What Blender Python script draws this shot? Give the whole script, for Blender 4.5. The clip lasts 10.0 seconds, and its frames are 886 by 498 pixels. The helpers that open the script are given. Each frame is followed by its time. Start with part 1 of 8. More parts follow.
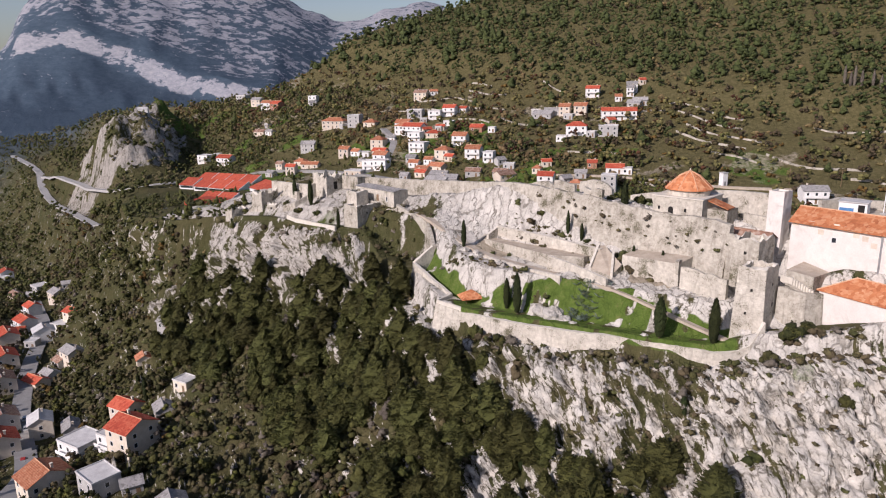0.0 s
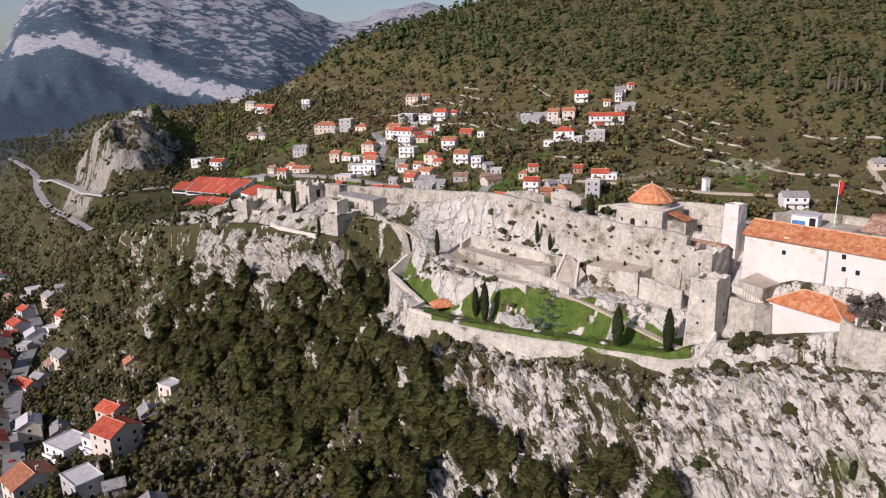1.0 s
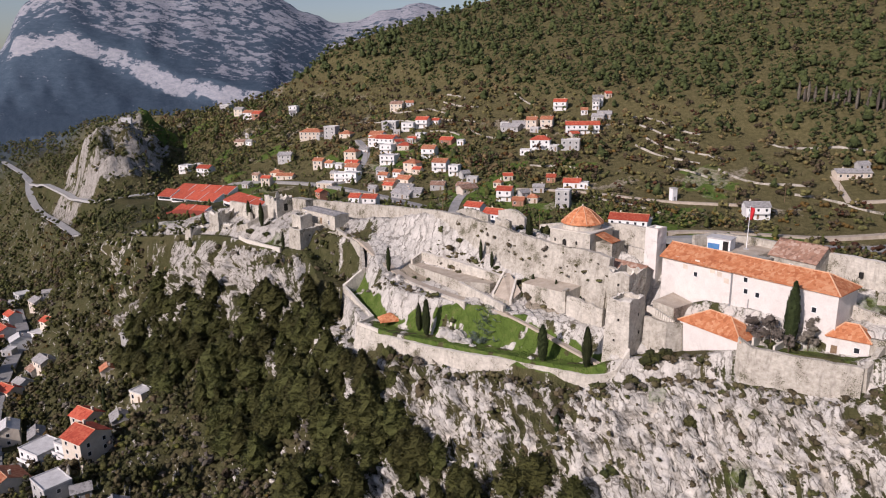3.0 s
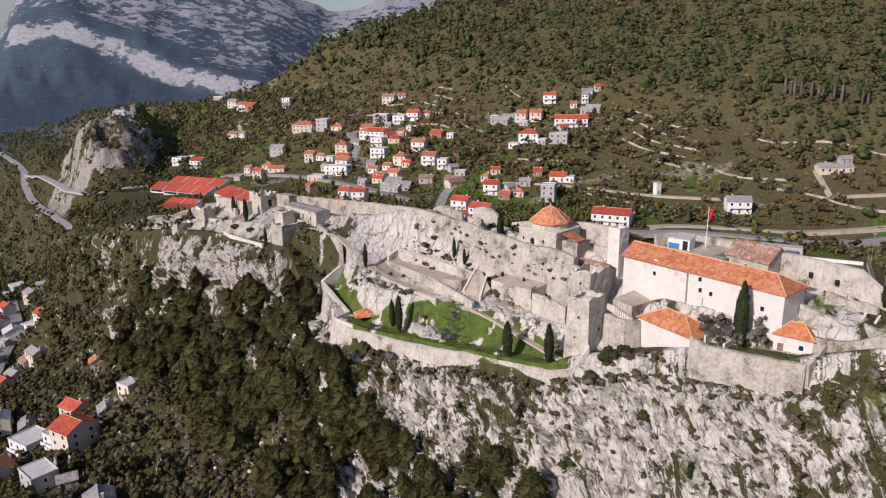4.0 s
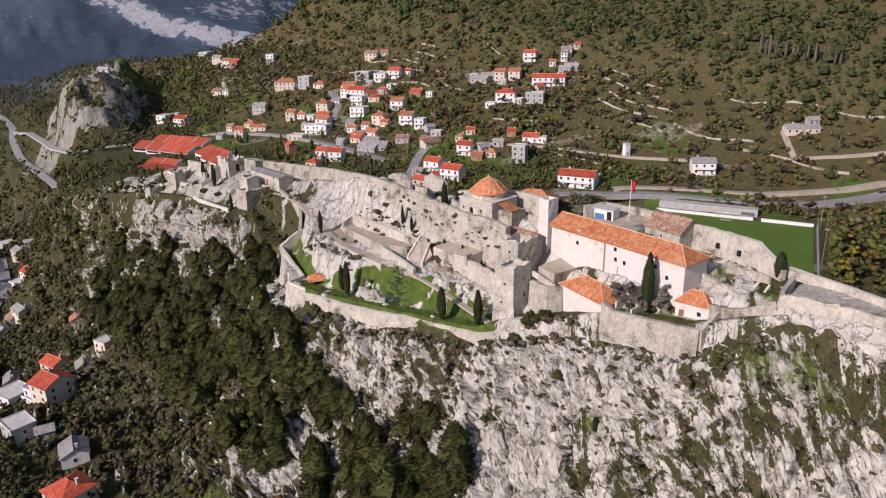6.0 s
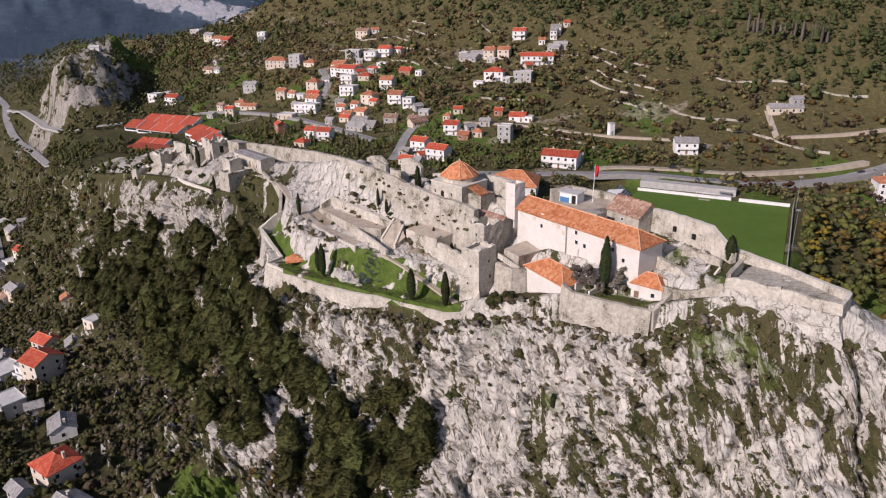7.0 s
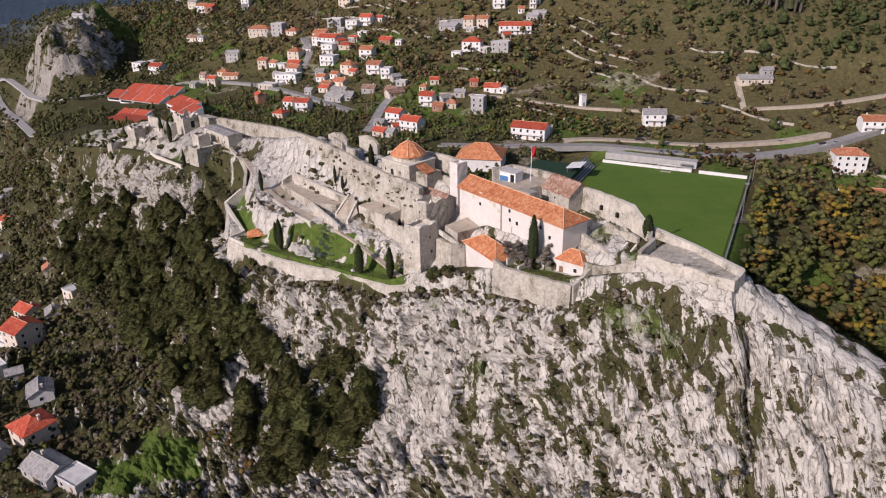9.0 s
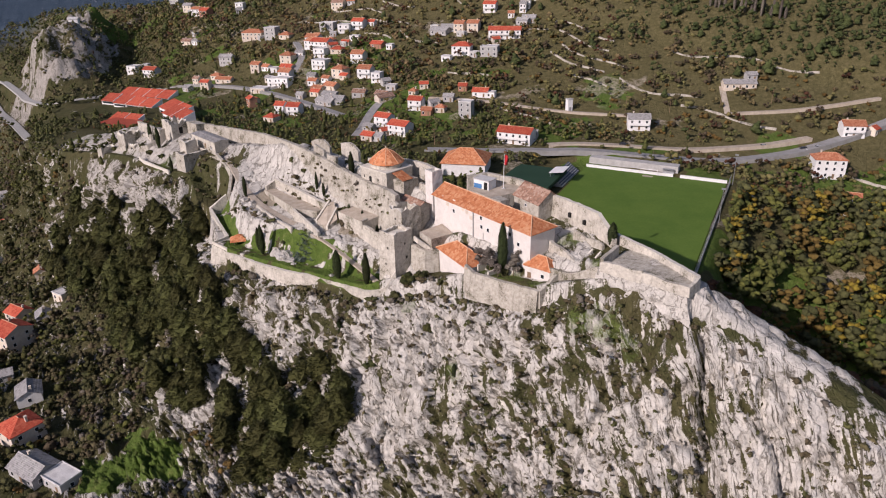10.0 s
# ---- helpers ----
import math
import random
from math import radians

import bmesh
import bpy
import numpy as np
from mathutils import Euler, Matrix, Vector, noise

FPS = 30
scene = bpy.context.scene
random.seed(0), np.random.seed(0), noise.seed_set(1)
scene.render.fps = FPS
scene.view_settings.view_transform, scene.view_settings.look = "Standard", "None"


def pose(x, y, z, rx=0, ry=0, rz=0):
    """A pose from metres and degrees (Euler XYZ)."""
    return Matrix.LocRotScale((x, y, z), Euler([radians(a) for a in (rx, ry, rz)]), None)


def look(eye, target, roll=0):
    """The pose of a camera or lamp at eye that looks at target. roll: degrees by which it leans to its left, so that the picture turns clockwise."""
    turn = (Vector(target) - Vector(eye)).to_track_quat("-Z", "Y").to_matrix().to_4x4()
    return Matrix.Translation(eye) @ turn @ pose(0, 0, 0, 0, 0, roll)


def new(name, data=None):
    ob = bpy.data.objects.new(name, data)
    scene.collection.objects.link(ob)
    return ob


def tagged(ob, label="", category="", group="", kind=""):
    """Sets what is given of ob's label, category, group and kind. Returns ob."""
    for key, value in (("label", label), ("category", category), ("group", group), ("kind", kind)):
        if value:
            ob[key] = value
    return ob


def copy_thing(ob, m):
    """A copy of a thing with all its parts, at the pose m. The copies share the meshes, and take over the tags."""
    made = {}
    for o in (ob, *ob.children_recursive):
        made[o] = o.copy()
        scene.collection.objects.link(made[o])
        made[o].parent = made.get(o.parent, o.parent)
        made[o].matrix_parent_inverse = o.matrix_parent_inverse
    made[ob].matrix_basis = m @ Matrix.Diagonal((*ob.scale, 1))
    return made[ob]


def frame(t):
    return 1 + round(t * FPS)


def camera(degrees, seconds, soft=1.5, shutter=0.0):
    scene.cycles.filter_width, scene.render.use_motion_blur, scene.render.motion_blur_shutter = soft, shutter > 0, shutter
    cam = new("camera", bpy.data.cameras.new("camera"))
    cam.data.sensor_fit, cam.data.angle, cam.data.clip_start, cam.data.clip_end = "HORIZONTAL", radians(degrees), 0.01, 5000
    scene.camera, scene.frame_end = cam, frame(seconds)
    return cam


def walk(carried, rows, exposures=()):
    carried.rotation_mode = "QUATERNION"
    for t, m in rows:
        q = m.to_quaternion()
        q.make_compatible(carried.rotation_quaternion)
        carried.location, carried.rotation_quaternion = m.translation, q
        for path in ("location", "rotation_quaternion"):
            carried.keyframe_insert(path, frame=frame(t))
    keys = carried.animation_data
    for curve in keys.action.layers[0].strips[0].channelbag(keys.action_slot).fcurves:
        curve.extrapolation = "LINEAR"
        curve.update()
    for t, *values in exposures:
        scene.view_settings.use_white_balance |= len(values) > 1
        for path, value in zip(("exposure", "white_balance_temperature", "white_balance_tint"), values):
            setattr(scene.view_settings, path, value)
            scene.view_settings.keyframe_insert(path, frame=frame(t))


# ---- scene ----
cam = camera(65.0, 10.0, soft=1.12)
METRES, EYE, TILT, LEAN, TURN = 86.0, 110.0, -14.199, 0.901, -0.004
ROWS = [
    (0.0, 0.0, 0.0, 0.0, 0.0, -0.0, -0.0),
    (0.5, 0.0395, -0.0288, 0.0128, 0.03, 0.0, 0.0),
    (1.0, 0.0778, -0.0568, 0.026, 0.02, -0.0, 0.01),
    (1.5, 0.1157, -0.0842, 0.0396, 0.02, -0.01, 0.02),
    (2.0, 0.1538, -0.1112, 0.0534, 0.02, -0.02, 0.01),
    (2.5, 0.1924, -0.1381, 0.0671, 0.03, -0.03, -0.0),
    (4.0, 0.3107, -0.2211, 0.1064, 0.05, -1.02, -0.06),
    (4.5, 0.3509, -0.2484, 0.1192, 0.05, -1.99, -0.08),
    (5.0, 0.392, -0.2761, 0.1324, 0.07, -2.98, -0.08),
    (5.5, 0.4336, -0.304, 0.1454, 0.08, -3.98, -0.06),
    (7.0, 0.5613, -0.39, 0.1826, 0.11, -6.98, 0.03),
    (7.5, 0.6031, -0.4188, 0.1948, 0.12, -7.97, 0.08),
    (8.0, 0.6437, -0.4467, 0.2069, 0.11, -8.99, 0.11),
    (8.5, 0.6809, -0.472, 0.2191, 0.12, -9.8, 0.13),
    (9.0, 0.7196, -0.4983, 0.2329, 0.1, -9.97, 0.12),
    (9.5, 0.7572, -0.5245, 0.2459, 0.1, -9.97, 0.13),
    (10.0, 0.7934, -0.5504, 0.2591, 0.09, -9.97, 0.13),
]
walk(cam, [(t, pose(0, 0, EYE, TILT, LEAN, TURN) @ pose(METRES * x, METRES * y, METRES * z, 90 + pitch, roll, yaw)) for t, x, y, z, yaw, pitch, roll in ROWS],
     exposures=[(0.0, -0.05, 6250, 24), (4.0, -0.13, 6300, 24.5), (10.0, -0.17, 6350, 25.5)])

# ---- light ----
SUN_UP, SUN_FROM = radians(29.5), Vector((-0.7143, -0.6999, 0))
world = bpy.data.worlds.new("sky")
scene.world = world
world.use_nodes = True
sky = world.node_tree.nodes.new("ShaderNodeTexSky")
sky.sky_type, sky.sun_disc = "NISHITA", False
sky.sun_elevation, sky.sun_rotation = SUN_UP, math.atan2(SUN_FROM.x, SUN_FROM.y)
sky.air_density, sky.dust_density, sky.altitude = 1.0, 1.6, 300
world.node_tree.nodes["Background"].inputs["Strength"].default_value = 0.092
world.node_tree.links.new(sky.outputs[0], world.node_tree.nodes["Background"].inputs[0])
sun = new("sun", bpy.data.lights.new("sun", "SUN"))
sun.data.energy, sun.data.angle, sun.data.color = 4.35, radians(0.55), (1.0, 0.93, 0.83)
sun.matrix_world = look((0, 0, 300), Vector((0, 0, 300)) - Vector((SUN_FROM.x * math.cos(SUN_UP), SUN_FROM.y * math.cos(SUN_UP), math.sin(SUN_UP))).normalized())

# ---- the lie of the land ----
# The plan was drawn on a grid that leans a little. plumb() turns its coordinates upright.
PLUMB = Vector((-0.02965, -0.07321, 0.99688))
ROT = [list(r) for r in PLUMB.rotation_difference(Vector((0, 0, 1))).to_matrix()]


def plumb(x, y, z):
    w = z - EYE
    return tuple(r[0] * x + r[1] * y + r[2] * w + k for r, k in zip(ROT, (0, 0, EYE)))


def upright(x, y, z, rx=0, ry=0, rz=0):
    return pose(*plumb(x, y, z), rx, ry, rz)


# s runs along the castle rock (west to east), d across it (towards the hill).
UX, UY = 0.7413, -0.6712


def to_sd(x, y):
    return x * UX + y * UY, -x * UY + y * UX


def to_xy(s, d):
    return s * UX - d * UY, s * UY + d * UX


def hash2(i, j, k):
    n = (i.astype(np.int64) * 374761393 + j.astype(np.int64) * 668265263 + k * 1442695041) & 0x7FFFFFFF
    n = ((n ^ (n >> 13)) * 1274126177) & 0x7FFFFFFF
    return ((n ^ (n >> 16)) & 0xFFFFF) / 1048575.0


def vnoise(x, y, k=0):
    i, j = np.floor(x), np.floor(y)
    u, v = x - i, y - j
    u, v = u * u * (3 - 2 * u), v * v * (3 - 2 * v)
    a, b = hash2(i, j, k), hash2(i + 1, j, k)
    c, e = hash2(i, j + 1, k), hash2(i + 1, j + 1, k)
    return (a * (1 - u) + b * u) * (1 - v) + (c * (1 - u) + e * u) * v


def fbm(x, y, k=0, octaves=4):
    total, amp = 0, 0.5
    for o in range(octaves):
        total = total + amp * vnoise(x * 2 ** o, y * 2 ** o, k + o)
        amp /= 2
    return total / (1 - 0.5 ** octaves)


def cells(x, y, k=0):
    """Distance to the nearest and second nearest scattered point, and the nearest point's own number."""
    i, j = np.floor(x), np.floor(y)
    f1, f2, own = np.full(x.shape, 9.0), np.full(x.shape, 9.0), np.zeros(x.shape)
    for a in (-1, 0, 1):
        for b in (-1, 0, 1):
            dx = i + a + hash2(i + a, j + b, k) - x
            dy = j + b + hash2(i + a, j + b, k + 7) - y
            r = np.sqrt(dx * dx + dy * dy)
            near = r < f1
            f2 = np.where(near, f1, np.minimum(f2, r))
            own = np.where(near, hash2(i + a, j + b, k + 13), own)
            f1 = np.where(near, r, f1)
    return f1, f2, own


def ease(v, a, b):
    u = np.clip((v - a) / (b - a), 0, 1)
    return u * u * (3 - 2 * u)


# Stations along the rock: front edge, its level outside, end of the lower ward, upper terrace, crest, back foot.
ST = [-900, -480, -400, -330, -260, -235, -200, -165, -153, -140, -128, -118, -105, -96, -60, -44, -37, -28, -19, -15, 0, 12, 22, 33, 42, 52, 80, 130, 400]
FRONT_D = [260, 192, 166, 142, 130, 130, 131, 131, 133, 128, 127, 121, 114.5, 113.5, 118, 120, 123, 125, 128.4, 129.6, 130.8, 133, 135.5, 135, 138, 139, 141, 150, 190]
FRONT_Z = [60, 60, 60, 64, 70, 74, 78, 79.5, 79, 71, 68, 68, 65.5, 65, 68, 68.6, 71, 73, 74.38, 75, 76.5, 83.5, 87.5, 84, 83, 79, 68, 47, 10]
LAWN_D = [4, 4, 4, 4, 4, 4, 3, 3, 3, 8, 8, 4, 6, 5.5, 5, 4, 4, 9.5, 5, 4, 4, 2, 1, 1, 1, 1, 1, 1, 1]
LAWN_Z = [62, 62, 62, 66, 72, 76, 79.5, 80, 80, 74, 73, 74, 70.6, 70.2, 71.3, 72, 75, 76.6, 80.0, 80.9, 81.8, 86, 89, 89, 84, 80, 68.5, 47, 10]
TERR_D = [12, 12, 10, 9, 9, 8, 8, 9, 7, 12, 13, 13, 10.5, 9.5, 9.5, 9.5, 12, 14.5, 9.5, 7.6, 7.0, 6, 2, 1.5, 2, 2, 3, 3, 3]
TERR_Z = [66, 66, 64, 67, 74, 79, 83.5, 85, 85, 85, 85.5, 83, 79, 78.6, 78, 78.5, 80, 85.8, 86.2, 86, 86, 89, 89.2, 89, 84.5, 80.5, 69, 47, 10]
TOP_D = [30, 24, 22, 20, 19, 18, 16, 17, 16, 21, 22, 26, 32, 32, 28, 26, 25, 25, 23.62, 23, 21, 12, 6, 3, 4, 5, 6, 6, 6]
TOP_Z = [76, 72, 66, 68, 76, 83.5, 88.3, 88.5, 88, 90, 91, 93, 95, 94.5, 92, 91, 91, 91, 91, 91, 91.5, 90, 89.6, 89, 84, 80, 69, 47, 10]
BACK_D = [60, 50, 44, 40, 40, 40, 40, 40, 38, 42, 44, 46, 50, 52, 54, 56, 56, 55, 54.31, 54, 46, 32, 25.3, 18, 18, 18, 20, 24, 24]
BACK_Z = [80, 72, 68, 69, 71, 73, 76, 79, 80, 82, 83, 84, 84, 83, 80, 78, 76, 75, 72.92, 72, 66, 62, 61, 60, 56, 52, 46, 36, 4]
DROP = [60, 66, 64, 60, 60, 58, 58, 56, 54, 48, 44, 42, 42, 42, 44, 45, 45, 46, 46.69, 47, 48, 52, 53.9, 56, 58, 58, 54, 44, 30]
BEND = [1.4, 1.4, 1.4, 1.4, 1.4, 1.4, 1.4, 1.4, 1.4, 1.6, 1.8, 2.6, 3.4, 3.4, 2.2, 2.4, 1.6, 1.1, 1.24, 1.3, 1.3, 1.3, 1.3, 1.3, 1.3, 1.3, 1.3, 1.3, 1.3]
STEP = [0, 3, 3, 5, 8, 8, 4, 1, 0, 0, 0, 0, 0, 0, 0, 0, 0, 0, 0.69, 1, 2, 3, 3, 3, 3, 2, 0, 0, 0]
# The slope behind: level and its fall along s, by d.
HILL_D = [150, 200, 240, 265, 292, 310, 340, 368, 398, 432, 453, 500, 545, 650, 800, 1100, 1500]
HILL_Z = [76, 70, 70, 73, 80, 87, 97, 107, 118, 132, 146, 168, 190, 236, 300, 380, 430]
HILL_E = [0.02, 0.02, 0.02, 0.02, 0.06, 0.10, 0.15, 0.165, 0.165, 0.16, 0.15, 0.14, 0.12, 0.12, 0.12, 0.12, 0.12]
HILL_W = [0.0, 0.0, 0.01, 0.02, 0.03, 0.04, 0.07, 0.075, 0.075, 0.11, 0.14, 0.15, 0.15, 0.15, 0.15, 0.1, 0.1]
CRAG_H = 50
WOOD_FOOT = [24, 30, 34, 29, 20, 18, 14]
PITCH_Z = 63.9
PITCH_C, PITCH_T = (137.2, 213.8), math.radians(-26.5)


PASS_UPPER = [(-140, 480, 74), (-170, 465, 71), (-189, 452, 69.5), (-216, 457, 64.5), (-250, 497, 62.5), (-328, 603, 61), (-409, 700, 64), (-490, 798, 70)]
PASS_LOWER = [(-205, 418, 48), (-216, 431.5, 45), (-267, 500.3, 44), (-306, 549.3, 43.5), (-333, 586, 46), (-366, 635, 52), (-395, 685, 60), (-409, 700, 63)]


def along(line, x, y):
    """Distance to a line of x, y, z, and its level at the nearest place."""
    best, lev = np.full(x.shape, 1e9), np.zeros(x.shape)
    for (ax, ay, az), (bx, by, bz) in zip(line, line[1:]):
        u = np.clip(((x - ax) * (bx - ax) + (y - ay) * (by - ay)) / ((bx - ax) ** 2 + (by - ay) ** 2), 0, 1)
        q = np.hypot(x - ax - u * (bx - ax), y - ay - u * (by - ay))
        near = q < best
        lev, best = np.where(near, az + u * (bz - az), lev), np.where(near, q, best)
    return best, lev


def ground(x, y, rough=True):
    """The level of the ground at x, y (arrays), and how rocky it is there."""
    x, y = np.asarray(x, float), np.asarray(y, float)
    s, d = to_sd(x, y)
    s2 = s + 3.0 * (fbm(x / 17, y / 17, 40, 2) - 0.5)

    def at(row):
        return np.interp(s2, ST, row)

    fd = at(FRONT_D)
    e = np.maximum(0, fd - d)
    i = np.maximum(0, d - fd)
    wob = 1 + 0.35 * (fbm(x / 23, y / 23, 3, 3) - 0.5)
    low = at(FRONT_Z) - at(DROP) * (1 - np.exp(-(e * wob / at([26 if v < -140 else 22 for v in ST])) ** 1.35)) - at(STEP) * ease(e, 0, 5) - 0.06 * e
    west = ease(-s, 150, 240)
    floor = 14 - 12 * ease(-s, 300, 700) + 10 * (1 - west) - 0.05 * np.maximum(0, 60 - d)
    low = np.where(e > 0, np.maximum(low, floor - 6) + 0.0, low)
    l_d, t_d, c_d, b_d = at(LAWN_D), at(TERR_D), at(TOP_D), at(BACK_D)
    l_z, t_z, c_z, b_z = at(LAWN_Z), at(TERR_Z), at(TOP_Z), at(BACK_Z)
    f_z = at(FRONT_Z)
    up = np.where(i < 0.8, f_z + (l_z - f_z) * i / 0.8, l_z)
    up = np.where(i > l_d, l_z + (t_z - l_z) * ease(i, l_d, t_d), up)
    up = np.where(i > t_d, t_z + (c_z - t_z) * np.clip((i - t_d) / np.maximum(0.5, c_d - t_d), 0, 1) ** at(BEND), up)
    up = np.where(i > c_d + 3, c_z + (b_z - c_z) * ease(i, c_d + 3, b_d), up)
    ds = -s - 220
    hill = np.interp(d, HILL_D, HILL_Z) + np.where(ds < 0, np.interp(d, HILL_D, HILL_E), np.interp(d, HILL_D, HILL_W)) * np.minimum(ds, 450)
    hill = np.maximum(hill - 0.75 * np.maximum(0, -s - 526 + 0.6 * (d - 470)) * ease(d, 330, 400), np.minimum(hill, 90))
    hill = hill + 5 * (fbm(x / 60, y / 60, 5, 3) - 0.5) * ease(d, 330, 480)
    beyond = ease(i, b_d - 4, b_d + 26)
    z = np.where(e > 0, low, up * (1 - beyond) + hill * beyond)
    # the football ground is level
    a, b = math.cos(PITCH_T), math.sin(PITCH_T)
    px, py = (x - PITCH_C[0]) * a + (y - PITCH_C[1]) * b, -(x - PITCH_C[0]) * b + (y - PITCH_C[1]) * a
    flat = ease(-np.maximum(np.maximum(px - 33.5, -px - 45), np.abs(py) - 53), -9, -1.5) * (i > b_d - 22)
    z = z * (1 - flat) + (PITCH_Z - 0.25 - (PLUMB.x * (x - PITCH_C[0]) + PLUMB.y * (y - PITCH_C[1])) / PLUMB.z) * flat
    # wooded hollow east of it
    z = z - 32 * np.exp(-(((x - 194) / 42) ** 2 + ((y - 142) / 52) ** 2)) * (1 - flat)
    # the crag over the pass road
    ca, cb = (x + 238) * 0.25 - (y - 540) * 0.97, (x + 238) * 0.97 + (y - 540) * 0.25
    cb = cb + 22 * (fbm(x / 24, y / 24, 9, 4) - 0.5)
    ca = ca + 14 * (fbm(x / 19, y / 19, 10, 3) - 0.5)
    prof = np.interp(ca, [-110, -66, -12, 18, 44, 64], [0, 0.82, 1, 0.86, 0.5, 0]) * np.clip(1 - np.where(cb < 0, -cb / 62, cb / 44), 0, 1) ** 0.85
    r = 1.15 - 1.15 * np.clip(prof * 1.6, 0, 1)
    z = z + CRAG_H * prof
    # far country: the valley behind, and the two ranges
    rho, phi = np.hypot(x, y), np.degrees(np.arctan2(x, np.maximum(y, 1e-3)))
    out = ease(rho, 760, 1150) * ease(phi, 14, -2)
    crest = np.interp(phi, [-60, -40, -33, -31, -30, -27, -15, -11, -8.6, -6, 0, 15], [160, 200, 300, 400, 500, 620, 640, 570, 530, 560, 640, 640])
    crest = crest + 40 * (fbm(x / 160, y / 160, 21, 4) - 0.5)
    foot = 88 + 0.055 * np.clip(rho - 1000, 0, 900) + 12 * fbm(x / 130, y / 130, 22, 3)
    rise = np.clip((rho - 1750) / 1250, 0, 1)
    mount = foot + (crest - foot) * (0.55 * rise + 0.45 * ease(rise, 0.2, 1.0))
    cl = np.interp(phi, [-40, -31, -16, -12], [2600, 2500, 1800, 1700]) + 160 * (fbm(x / 200, y / 200, 24, 3) - 0.5)
    mount = mount + 46 * ease(rho - cl, 0, 45) * ease(phi, -9, -14) * ease(phi, -31.5, -30.2) * (1 - 0.6 * ease(rho - cl, 100, 900))
    mount = mount - 0.25 * np.maximum(0, rho - 3000)
    gully = np.abs(fbm(phi / 2.2, rho / 900, 26, 4) - 0.5) * 2
    mount = mount + 34 * (gully - 0.4) * ease(rho, 1500, 2200)
    z = z * (1 - out) + mount * out
    # where bare limestone shows
    front = ease(e, -1, 2)
    down = d - 0.95 * e
    wooded = ease(-s, 80, 104) * ease(e, 8, 24)
    rock = front * (0.46 - 0.62 * wooded) + 0.12 * front * ease(s, -50, 10)
    rock = rock + 0.24 * front * ease(e, 9, 5) * ease(s, -44, -38) * ease(-s, -8, 0)
    rock = rock + 0.16 * ease(-s, 130, 160) * ease(s, -255, -215) * ease(e, 26, 14) * front
    edge = np.interp(s, [-232, -190, -150, -118, -93, -75, -52], WOOD_FOOT)
    rock = rock + 0.36 * front * ease(e - edge, -3, 2) * ease(e - edge, 15, 8) * ease(s, -140, -118) * ease(-s, 40, 55)
    rock = rock - 0.10 * ease(-s, 118, 126) * ease(s, -148, -140) * ease(d, 160, 140) * ease(d, 112, 120)
    rock = rock - 0.34 * ease(-s, 218, 245) * front - 0.1 * ease(-s, 340, 400) * front
    rock = rock + 0.34 * ease(s, 42, 58) * ease(d, 95, 110) * ease(i, 7, 3)
    rock = np.maximum(rock, 0.62 * (i > 0) * (i < l_d) * ease(s, 2, 6) * (s < 130))
    rock = np.maximum(rock, 0.95 * (i > -0.5) * (i < 3.5) * ease(s, -42, -38) * (s < -16))
    rock = np.maximum(rock, 0.95 * (i > 0) * (i > t_d) * (i < c_d + 1) * ease(s, -140, -120) * ease(-s, 30, 45))
    rock = np.maximum(rock, 0.7 * (i > 0) * (i > l_d) * (i < c_d + 6) * (s > -290) * (s < 130))
    rock = np.maximum(rock, ease(1 - r, 0.05, 0.4) * (1.1 * fbm(x / 9, y / 9, 31, 3) + 0.14))
    scarp = ease(rho - cl, -12, 6) * ease(rho - cl, 62, 30) * ease(phi, -9, -14) * ease(phi, -31.8, -30.6) * (0.45 + 0.9 * fbm(phi * 1.1, z / 22, 29, 4))
    rock = np.maximum(rock, out * (0.95 * scarp + 1.0 * ease(rho - cl, 60, 300) * (0.2 + 0.8 * fbm(phi * 0.4, z / 60, 28, 5)) * (0.75 + 0.25 * ease(z, 380, 520))))
    p, q = s * 0.80 + down * 0.60, -s * 0.60 + down * 0.80
    patch = 0.45 * fbm(s / 8.0, down / 8.0, 11, 4) + 0.55 * fbm(p / 2.2, q / 7.0, 12, 3)
    rock = np.clip(rock + 1.8 * (patch - 0.5), 0, 1)
    rock = rock - 0.9 * ease(i - b_d, 6, 34) * (1 - out) * ease(r, 0.85, 1.1)
    if rough:
        # tilted beds split by joints, standing out of the slope
        warp = 3.0 * (fbm(s / 9, down / 9, 14, 3) - 0.5)
        near = ease(-np.abs(s + 110), -330, -230) * ease(-np.abs(d - 120), -75, -45)
        f1, f2, own = cells((p + warp) / 4.6, (q + warp) / 9.5, 50)
        g1, g2, own2 = cells((p - warp) / 1.8, (q + 1.5 * warp) / 2.6, 60)
        lump = 2.6 * (own - 0.35) + 2.2 * ease(f2 - f1, 0, 0.16) + 1.1 * (own2 - 0.5) + 0.9 * ease(g2 - g1, 0, 0.2) + 0.8 * (fbm(s / 3.2, down / 3.2, 16, 3) - 0.5) - 0.4
        z = z + near * ease(rock, 0.1, 0.5) * front * (1.2 * lump - 1.0) * ease(e, 0, 4)
        court = ease(s, -116, -110) * ease(-s, 78, 84) * ease(i, t_d - 2, t_d) * ease(i, 26, 23)
        z = z + near * (1 - front) * (1 - court) * ease(rock, 0.3, 0.7) * ease(i - l_d, 0, 2) * (0.14 + 0.26 * ease(i - t_d, 0, 2)) * (lump - 1.0)
        z = z - 5.0 * np.exp(-((s - 35.5 - 0.85 * (136 - d) + 2.2 * (fbm(d / 3, s * 0, 18, 2) - 0.5)) / 0.9) ** 2) * front * ease(e, 0, 2) * ease(e, 13, 9)
